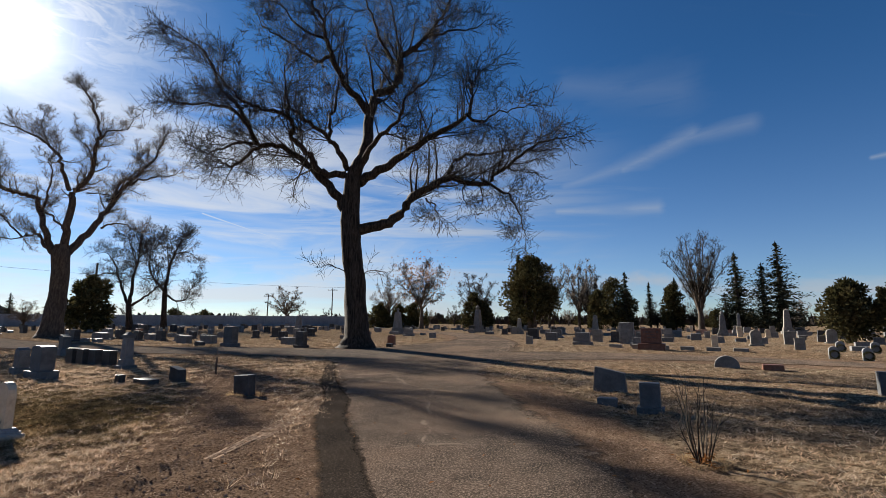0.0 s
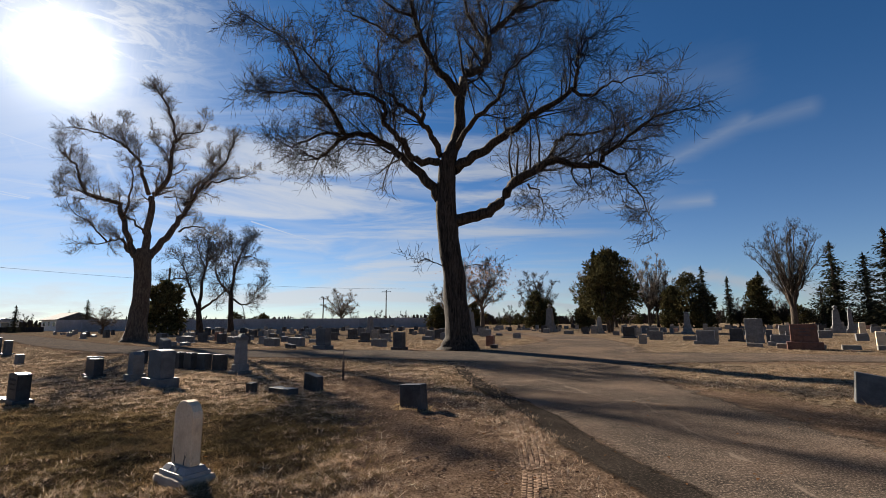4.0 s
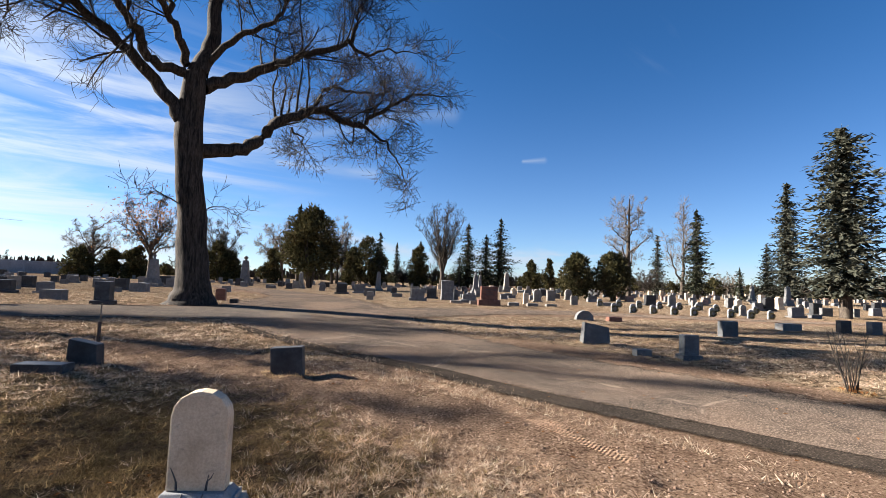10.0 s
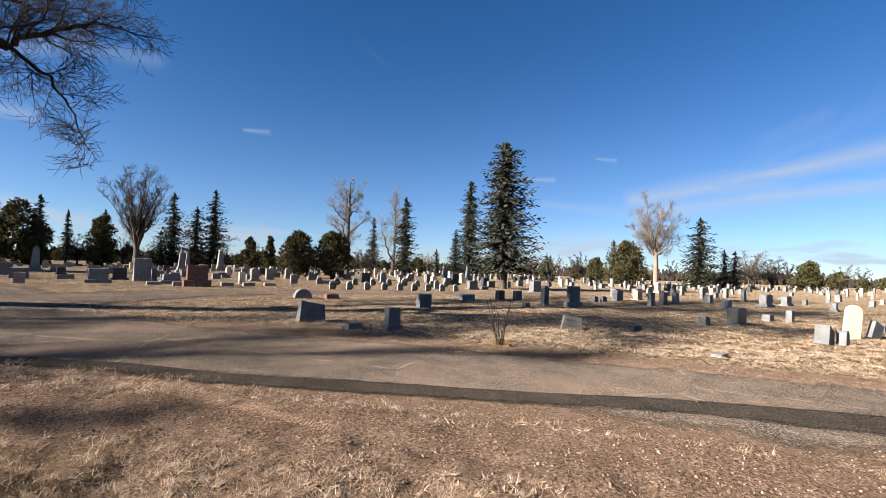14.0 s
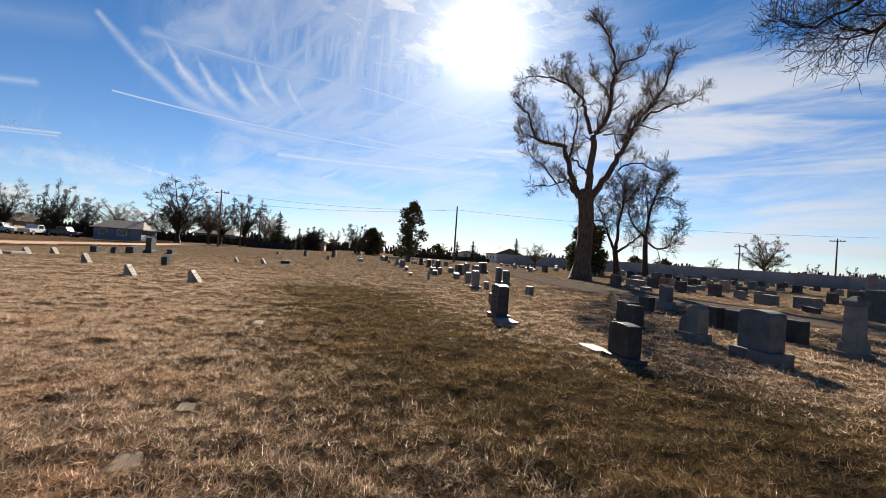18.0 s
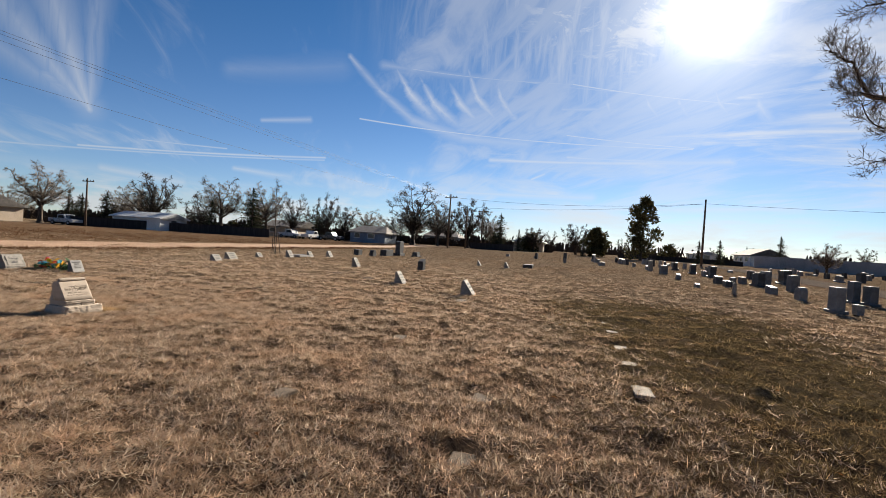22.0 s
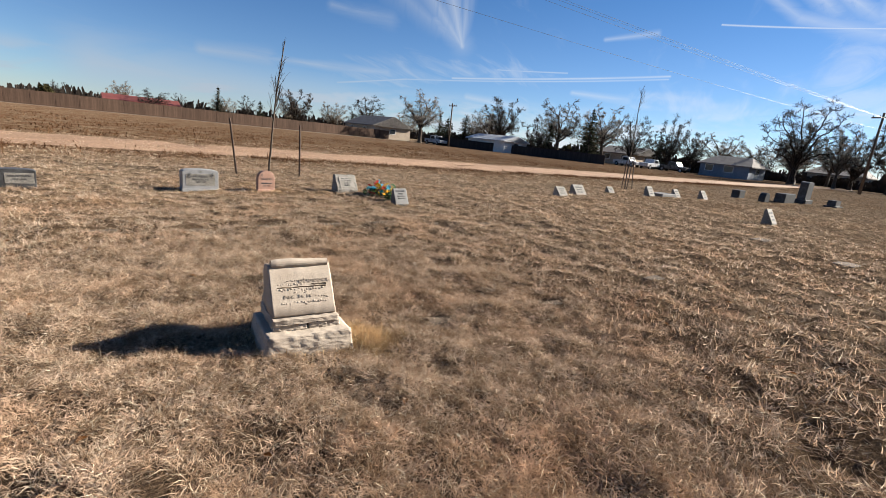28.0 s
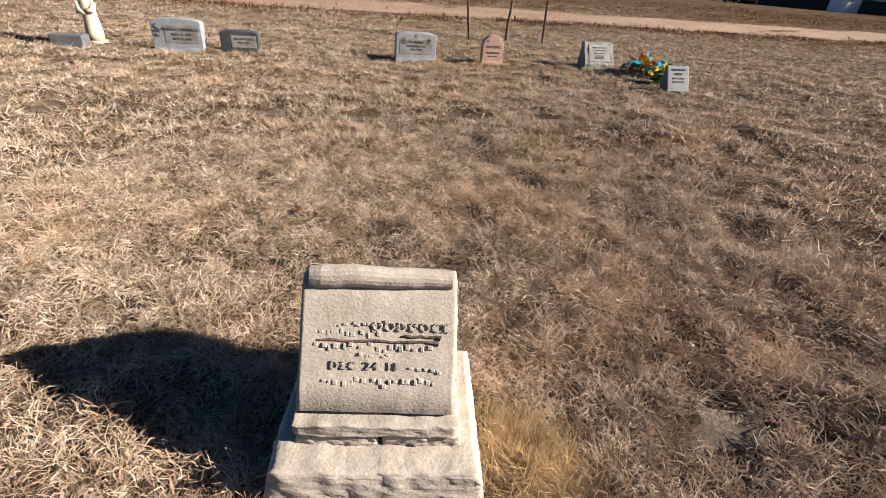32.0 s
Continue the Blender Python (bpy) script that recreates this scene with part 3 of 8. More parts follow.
# ---- builders ----
class Geo:
    """Gathers the corners and faces of one mesh."""

    def __init__(self):
        self.v, self.f = [], []

    def face(self, *pts):
        k = len(self.v)
        self.v.extend(tuple(p) for p in pts)
        self.f.append(tuple(range(k, k + len(pts))))
        return self

    def box(self, x, y, z, sx, sy, sz, top=1.0, top_y=None):
        """A block whose base is centred on (x, y, z); its top is drawn in by the given share."""
        k, ty = len(self.v), top if top_y is None else top_y
        for dz, a, b in ((0, 1, 1), (sz, top, ty)):
            for p, q in ((-1, -1), (1, -1), (1, 1), (-1, 1)):
                self.v.append((x + p * sx / 2 * a, y + q * sy / 2 * b, z + dz))
        self.f += [(k + 3, k + 2, k + 1, k), (k + 4, k + 5, k + 6, k + 7)] + [(k + i, k + (i + 1) % 4, k + 4 + (i + 1) % 4, k + 4 + i) for i in range(4)]
        return self

    def prism(self, outline, y0, y1, shift=None):
        """An outline in x, z, carried through from y0 to y1."""
        k, m = len(self.v), len(outline)
        self.v += [(a, y0, b) for a, b in outline] + [(a, y1, b) for a, b in outline]
        self.f += [tuple(k + i for i in range(m)), tuple(k + 2 * m - 1 - i for i in range(m))]
        self.f += [(k + (i + 1) % m, k + i, k + m + i, k + m + (i + 1) % m) for i in range(m)]
        return self

    def tube(self, pts, rads, sides=6, closed=False):
        k, m = len(self.v), len(pts)
        P = [Vector(p) for p in pts]
        for i in range(m):
            d = (P[min(i + 1, m - 1)] - P[max(i - 1, 0)]).normalized()
            a = d.cross(Vector((0.31, 0.17, 0.93)) if abs(d.z) < 0.8 else Vector((0.95, 0.29, 0.1))).normalized()
            b = d.cross(a)
            for s in range(sides):
                w = 2 * math.pi * s / sides
                self.v.append(tuple(P[i] + (a * math.cos(w) + b * math.sin(w)) * rads[i]))
        for i in range(m - 1):
            for s in range(sides):
                t = (s + 1) % sides
                self.f.append((k + i * sides + s, k + i * sides + t, k + (i + 1) * sides + t, k + (i + 1) * sides + s))
        if closed:
            self.f += [tuple(k + s for s in range(sides))[::-1], tuple(k + (m - 1) * sides + s for s in range(sides))]
        return self

    def lathe(self, profile, sides=12, x=0, y=0):
        k, m = len(self.v), len(profile)
        for r, z in profile:
            self.v += [(x + r * math.cos(2 * math.pi * s / sides), y + r * math.sin(2 * math.pi * s / sides), z) for s in range(sides)]
        for i in range(m - 1):
            self.f += [(k + i * sides + s, k + i * sides + (s + 1) % sides, k + (i + 1) * sides + (s + 1) % sides, k + (i + 1) * sides + s) for s in range(sides)]
        self.f += [tuple(k + s for s in range(sides))[::-1], tuple(k + (m - 1) * sides + s for s in range(sides))]
        return self

    def mesh(self, name, smooth=False, bevel=0.0, rough=0.0, seed=0, cuts=0):
        me = bpy.data.meshes.new(name)
        me.from_pydata(self.v, [], self.f)
        if bevel or rough or cuts:
            bm = bmesh.new()
            bm.from_mesh(me)
            bmesh.ops.recalc_face_normals(bm, faces=bm.faces)
            if bevel:
                bmesh.ops.bevel(bm, geom=[e for e in bm.edges if e.calc_face_angle(0) > 0.5], offset=bevel, segments=2, profile=0.6, affect="EDGES")
            if cuts:
                bmesh.ops.triangulate(bm, faces=[f for f in bm.faces if len(f.verts) > 4])
                bmesh.ops.subdivide_edges(bm, edges=bm.edges[:], cuts=cuts, use_grid_fill=True)
            if rough:
                for v in bm.verts:
                    q = v.co * 9 + Vector((seed * 3.1, seed, 0))
                    v.co += noise.noise_vector(q) * rough + noise.noise_vector(q * 3.1) * rough * 0.5
            bm.to_mesh(me)
            bm.free()
        if smooth:
            me.polygons.foreach_set("use_smooth", [True] * len(me.polygons))
        return me


def part(name, me, material, parent, label="", m=None):
    """One mesh object under a thing or under a part."""
    ob = new(name, me.mesh(name) if isinstance(me, Geo) else me)
    if not ob.data.materials:
        ob.data.materials.append(material)
    ob.parent = parent
    if m is not None:
        ob.matrix_basis = m
    return tagged(ob, label)


def thing(name, m, label, category, group="", kind=""):
    ob = new(name)
    ob.empty_display_size = 0.2
    ob.matrix_basis = m
    return tagged(ob, label, category, group, kind)


def solo(name, me, material, m, label, category="", group="", kind=""):
    ob = new(name, me.mesh(name) if isinstance(me, Geo) else me)
    if not ob.data.materials:
        ob.data.materials.append(material)
    ob.matrix_basis = m
    return tagged(ob, label, category, group, kind)


def step(a, b, v):
    t = np.clip((v - a) / (b - a), 0, 1)
    return t * t * (3 - 2 * t)


def ground_z(x, y):
    """The land rises a little towards the road fork and lies level past it."""
    return 0.30 * step(11.0, 25.0, y)


def gz(x, y):
    return float(ground_z(np.float64(x), np.float64(y)))


GRID = -29.0     # the way the rows of graves run, degrees


def on_ground(x, y, turn=0.0, sink=0.0, size=1.0, grid=True):
    return pose(x, y, gz(x, y) - sink, 0, 0, (GRID if grid else 0) + turn) @ Matrix.Scale(size, 4)

# ---- the land ----
def stretch_axis(a, b, fine, reach):
    mid = list(np.arange(a, b + fine / 2, fine))
    lo, hi, s = a, b, fine
    while hi < reach:
        s *= 1.16
        lo, hi = lo - s, hi + s
        mid = [lo] + mid + [hi]
    return np.array(mid)


def chain(x, y, pts):
    """Distance from points to a polyline."""
    best = np.full(x.shape, 1e9)
    for (ax, ay), (bx, by) in zip(pts, pts[1:]):
        t = np.clip(((x - ax) * (bx - ax) + (y - ay) * (by - ay)) / ((bx - ax) ** 2 + (by - ay) ** 2), 0, 1)
        best = np.minimum(best, np.hypot(x - ax - t * (bx - ax), y - ay - t * (by - ay)))
    return best


MAIN = [(1.2, -30), (0.9, -14), (0.55, -2), (0.45, 4), (-0.1, 9), (-0.9, 14), (-1.0, 19), (0.6, 24), (2.6, 31), (2.4, 42), (-1.5, 56), (-9, 72), (-20, 92)]
LEFT = [(-1.0, 19.5), (-8, 21.2), (-15, 21.9), (-21, 24.2), (-29, 29.5), (-47, 43.5), (-62, 55), (-90, 74)]
RIGHT = [(-1.0, 19.0), (4, 19.6), (9, 19.2), (15, 16.8), (24, 12.0), (40, 3)]
TRACK = [(-0.6, -29.5), (-24.6, -18.0), (-35.6, -12.5), (-50.6, -5.0), (-75.6, 8.0), (-95.6, 19.0), (-110.6, 28)]
SHOULDER = [(-1.9, -14), (-2.1, -2), (-2.3, 3), (-3.2, 7), (-4.6, 11), (-6.0, 14)]
# Greener turf; its end by the tablet also colours in the crown's shade.
SHADED_GREEN = [(-6.6, 8.2), (-9.6, 8.3), (-12.2, 8.0), (-15, 8.5), (-18, 9.6), (-22.5, 11.3)]
VERGE = [(2.2, -14), (2.3, -2), (2.3, 5), (2.1, 9), (2.0, 12)]


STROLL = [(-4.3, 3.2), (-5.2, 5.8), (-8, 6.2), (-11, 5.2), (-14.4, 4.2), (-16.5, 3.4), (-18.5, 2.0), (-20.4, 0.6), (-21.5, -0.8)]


def lumps(x, y, s):
    """Cheap smooth noise for many points, 0 to 1."""
    rng = np.random.RandomState(12)
    table = rng.rand(256, 256)
    u, v = x / s, y / s
    i, j = np.floor(u).astype(int), np.floor(v).astype(int)
    a, b = u - i, v - j
    a, b = a * a * (3 - 2 * a), b * b * (3 - 2 * b)
    t = lambda p, q: table[p % 256, q % 256]
    return (t(i, j) * (1 - a) + t(i + 1, j) * a) * (1 - b) + (t(i, j + 1) * (1 - a) + t(i + 1, j + 1) * a) * b


LAND = []


def land_z(x, y):
    """The height of the ground's mesh at many points."""
    xs, ys, Z = LAND
    i, j = np.clip(np.searchsorted(xs, x) - 1, 0, len(xs) - 2), np.clip(np.searchsorted(ys, y) - 1, 0, len(ys) - 2)
    u, v = (x - xs[i]) / (xs[i + 1] - xs[i]), (y - ys[j]) / (ys[j + 1] - ys[j])
    return (Z[j, i] * (1 - u) + Z[j, i + 1] * u) * (1 - v) + (Z[j + 1, i] * (1 - u) + Z[j + 1, i + 1] * u) * v


def make_ground():
    xs, ys = stretch_axis(-30, 6, 0.09, 1500), stretch_axis(-9, 14, 0.09, 1500)
    X, Y = np.meshgrid(xs, ys)
    x, y = X.ravel(), Y.ravel()
    near = step(60, 30, np.hypot(x + 10, y - 5))
    bumps = (lumps(x, y, 0.9) - 0.5) * 0.05 + (lumps(x, y, 2.7) - 0.5) * 0.05 + ((lumps(x, y, 0.31) - 0.5) * 0.075 + (lumps(x + 7, y, 0.17) - 0.5) * 0.05) * step(26, 16, np.hypot(x + 11, y - 3))
    roads = np.minimum.reduce([chain(x, y, MAIN), chain(x, y, LEFT), chain(x, y, RIGHT)])
    z = ground_z(x, y) + bumps * near * step(1.6, 3.6, roads)
    bare = np.maximum.reduce([step(3.4, 1.4, chain(x, y, MAIN)) * 0.95, step(2.9, 1.6, chain(x, y, LEFT)), step(2.6, 1.0, chain(x, y, RIGHT)),
                              step(2.2, 0.4, chain(x, y, SHOULDER)) * 0.95, step(1.5, 0.2, chain(x, y, VERGE)) * 0.85, step(2.2, 1.2, chain(x, y, TRACK)) * 0.8])
    # Real green patches, spread east as a dark tone where shade lies.
    green = np.maximum.reduce([step(2.5, 0.8, chain(x, y, [(-8.0, 6.8), (-12, 8.4)])) * 0.35, step(3.8, 1.4, chain(x, y, SHADED_GREEN)) * 0.85, step(2.0, 0.5, chain(x, y, [(-4.2, 12.5), (-7, 12)])) * 0.7])
    far_side = y - np.interp(x, np.array(TRACK)[::-1, 0], np.array(TRACK)[::-1, 1])
    weedy = np.maximum(step(-2.0, -5.0, far_side) * step(-75, -60, far_side), step(2.0, 3.0, far_side) * step(7.0, 3.6, far_side)) * step(5.0, -3.0, x) * step(-140, -110, x)
    # Where the shade between blades goes into the ground's colour: near the walk.
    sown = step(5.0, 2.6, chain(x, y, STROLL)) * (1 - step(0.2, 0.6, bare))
    LAND.extend([xs, ys, z.reshape(X.shape)])
    w = len(xs)
    i = (np.arange(len(ys) - 1)[:, None] * w + np.arange(w - 1)[None, :]).ravel()
    me = bpy.data.meshes.new("ground")
    me.from_pydata(np.stack([x, y, z], 1).tolist(), [], np.stack([i, i + 1, i + 1 + w, i + w], 1).tolist())
    me.polygons.foreach_set("use_smooth", [True] * len(me.polygons))
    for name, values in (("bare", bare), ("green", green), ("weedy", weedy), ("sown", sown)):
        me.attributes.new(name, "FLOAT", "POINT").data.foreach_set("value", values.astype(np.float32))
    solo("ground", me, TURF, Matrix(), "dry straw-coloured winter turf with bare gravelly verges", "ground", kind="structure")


def ribbon(name, pts, widths, lift, material, label, ragged=0.25, stepping=0.5, cross=6):
    """A paved strip along a line, its edges ragged and let down into the turf."""
    P = [Vector((*p, 0)) for p in pts]
    line, wid = [], []
    for k in range(len(P) - 1):
        a, b, c, d = P[max(k - 1, 0)], P[k], P[k + 1], P[min(k + 2, len(P) - 1)]
        many = max(2, int((c - b).length / stepping))
        for s in range(many + (k == len(P) - 2)):
            t = s / many
            line.append(0.5 * ((2 * b) + (c - a) * t + (2 * a - 5 * b + 4 * c - d) * t * t + (3 * b - a - 3 * c + d) * t ** 3))
            wid.append(widths[k] + (widths[k + 1] - widths[k]) * t)
    g, edge = Geo(), []
    for k, p in enumerate(line):
        d = (line[min(k + 1, len(line) - 1)] - line[max(k - 1, 0)]).normalized()
        side = Vector((d.y, -d.x, 0))
        for c in range(cross + 1):
            u = c / cross * 2 - 1
            r = wid[k] * 0.5 * u
            if abs(u) == 1:
                r += u * ragged * (noise.noise((p.x * 0.9, p.y * 0.9, u * 3)) + 0.6 * noise.noise((p.x * 3.3, p.y * 3.3, u)))
            q = p + side * r
            g.v.append((q.x, q.y, gz(q.x, q.y) + (lift if abs(u) < 1 else 0.45 * lift)))
            edge.append(abs(u))
    n = cross + 1
    g.f = [(k * n + c, k * n + c + 1, (k + 1) * n + c + 1, (k + 1) * n + c) for k in range(len(line) - 1) for c in range(cross)]
    me = g.mesh(name, smooth=True)
    me.attributes.new("edge", "FLOAT", "POINT").data.foreach_set("value", edge)
    return solo(name, me, material, Matrix(), label, "road", kind="structure")


make_ground()
ribbon("road", MAIN, [3.2, 3.2, 3.2, 3.3, 3.7, 4.8, 8.0, 7.0, 4.6, 3.6, 3.4, 3.4, 3.4], 0.020, ROAD, "worn chip-seal cemetery road with cracks and dusty patches", 0.35)
ribbon("road_2", LEFT, [4.4, 3.9, 3.6, 3.6, 3.8, 4.0, 4.0, 4.0], 0.026, LANE, "pale dusty asphalt lane leading off between the graves", 0.3)
ribbon("road_3", RIGHT, [4.4, 3.6, 2.6, 1.8, 1.5, 1.5], 0.032, ROAD, "worn side road of dusty chip-seal", 0.35)
ribbon("road_4", [(0.55, -6.0), (0.40, -2.5), (0.15, -0.2), (-0.05, 0.9), (-0.28, 2.6), (-0.85, 4.5), (-1.36, 6.3), (-1.88, 8.1), (-2.15, 9.8), (-2.60, 11.3), (-3.3, 13.8), (-3.9, 17.0)], [0.45, 0.6, 0.75, 1.1, 0.75, 0.62, 0.7, 0.62, 0.66, 0.56, 0.5, 0.35], 0.027, PATCH, "dark asphalt trench patch along the road edge", 0.07, 0.2)
ribbon("dirt_track", TRACK, [5.2] * 7, 0.02, DIRT, "bare pinkish dirt track beside a rough field", 0.5)
ribbon("road_5", [(30, -108), (-15, -86), (-50, -71), (-107, -47)], [4, 4, 4, 4], 0.03, CONC, "pale concrete alley along a fence", 0.2, 3.0)

# ---- trees ----
def bend(start, d, length, r, rng, wild=0.25, lift=0.1, n=5):
    """A crooked tapering run: points and radii."""
    pts, p, d = [Vector(start)], Vector(start), Vector(d).normalized()
    for k in range(n):
        d = (d + Vector((rng.gauss(0, wild), rng.gauss(0, wild), rng.gauss(0, wild) + lift))).normalized()
        p = p + d * length / n
        pts.append(p.copy())
    return pts, [r * (1 - 0.62 * k / n) for k in range(n + 1)]


def along(pts, t):
    k = min(int(t * (len(pts) - 1)), len(pts) - 2)
    u = t * (len(pts) - 1) - k
    return pts[k].lerp(pts[k + 1], u), (pts[k + 1] - pts[k]).normalized()


def fork_way(d, rng, angle):
    side = d.cross(Vector((rng.gauss(0, 1), rng.gauss(0, 1), rng.gauss(0, 1)))).normalized()
    return (d * math.cos(angle) + side * math.sin(angle)).normalized()


def clothe(crown, pts, r0, rng, many, length, thin, depth, droop=0.0, start=0.25):
    """Side branches on a run, and on those in turn, down to twigs."""
    for k in range(many[0]):
        t = start + (1 - start) * (k + rng.random()) / many[0]
        p, d = along(pts, min(t, 0.999))
        l = length * rng.uniform(0.45, 1.2) * (1.2 - 0.6 * t)
        r = max(thin, r0 * (1 - 0.6 * t) * 0.26)
        q, rad = bend(p, fork_way(d, rng, rng.uniform(0.5, 1.15)), l, r, rng, 0.17, 0.05 - droop, (2, 3, 5)[min(depth, 2)])
        crown.tube(q, [max(thin * 0.6, x) for x in rad], 4 if r > 0.03 else 3)
        if depth:
            clothe(crown, q, r, rng, many[1:], length * 0.6, thin, depth - 1, droop, 0.08)


def bare_tree(x, y, limbs, trunk, bark, twig, label, many, length, thin, seed, size=1.0, turn=0.0, depth=2, droop=0.0, extra=(), per_metre=0.0):
    """limbs: runs as ((x, y, z), ...) from the tree's foot, with the radius at their root."""
    rng = random.Random(seed)
    tree = thing("bare_tree", pose(x, y, gz(x, y) - 0.06, 0, 0, turn) @ Matrix.Scale(size, 4), label, "tree")
    g = Geo()
    pts, rads = [], []
    for k in range(len(trunk)):
        pts.append(Vector(trunk[k][:3]))
        rads.append(trunk[k][3])
    full, fr = [], []
    for k in range(len(pts) - 1):
        for s in range(4):
            u = s / 4
            full.append(pts[k].lerp(pts[k + 1], u))
            fr.append(rads[k] + (rads[k + 1] - rads[k]) * u)
    full.append(pts[-1]), fr.append(rads[-1])
    g.tube(full, fr, 18)
    g.v = [tuple(Vector(v) + Vector((noise.noise((v[0] * 6, v[1] * 6, v[2] * 0.8)), noise.noise((v[0] * 6 + 9, v[1] * 6, v[2] * 0.8)), 0)) * 0.07 * (1 + 2.0 * max(0, 0.7 - v[2]))) for v in g.v]
    part("trunk", g.mesh("trunk", smooth=True), bark, tree)
    crown = Geo()
    for limb, r in limbs:
        p, fine, fr = [Vector(q) for q in limb], [], []
        n = len(p) - 1
        for k in range(n):
            a, b, c, d = p[max(k - 1, 0)], p[k], p[k + 1], p[min(k + 2, n)]
            for s in range(4 if k < n - 1 else 5):
                t = s / 4
                w = 0.5 * ((2 * b) + (c - a) * t + (2 * a - 5 * b + 4 * c - d) * t * t + (3 * b - a - 3 * c + d) * t ** 3)
                fine.append(w + Vector((rng.gauss(0, 0.05), rng.gauss(0, 0.05), rng.gauss(0, 0.05))) * (0 if k + s == 0 else 1))
                fr.append(max(thin, r * (1 - 0.86 * ((k + t) / n) ** 0.8)))
        part("limb", Geo().tube(fine, fr, 8).mesh("limb", smooth=True), bark, tree)
        if per_metre:
            reach = sum((b - a).length for a, b in zip(fine, fine[1:]))
            heavy = min(1.0, 0.55 + 2.2 * r) if r > 0.04 else 0.4
            clothe(crown, fine, r, rng, (2 + int(reach * per_metre), *many[1:]), length * heavy, thin, depth if r > 0.04 else 1, droop, 0.22 if r > 0.15 else 0.05)
        else:
            clothe(crown, fine, r, rng, many, length, thin, depth, droop)
    tagged(part("crown", crown.mesh("crown", smooth=True), twig, tree), kind="stuff")
    for name, geo, material in extra:
        part(name, geo, material, tree)
    return tree


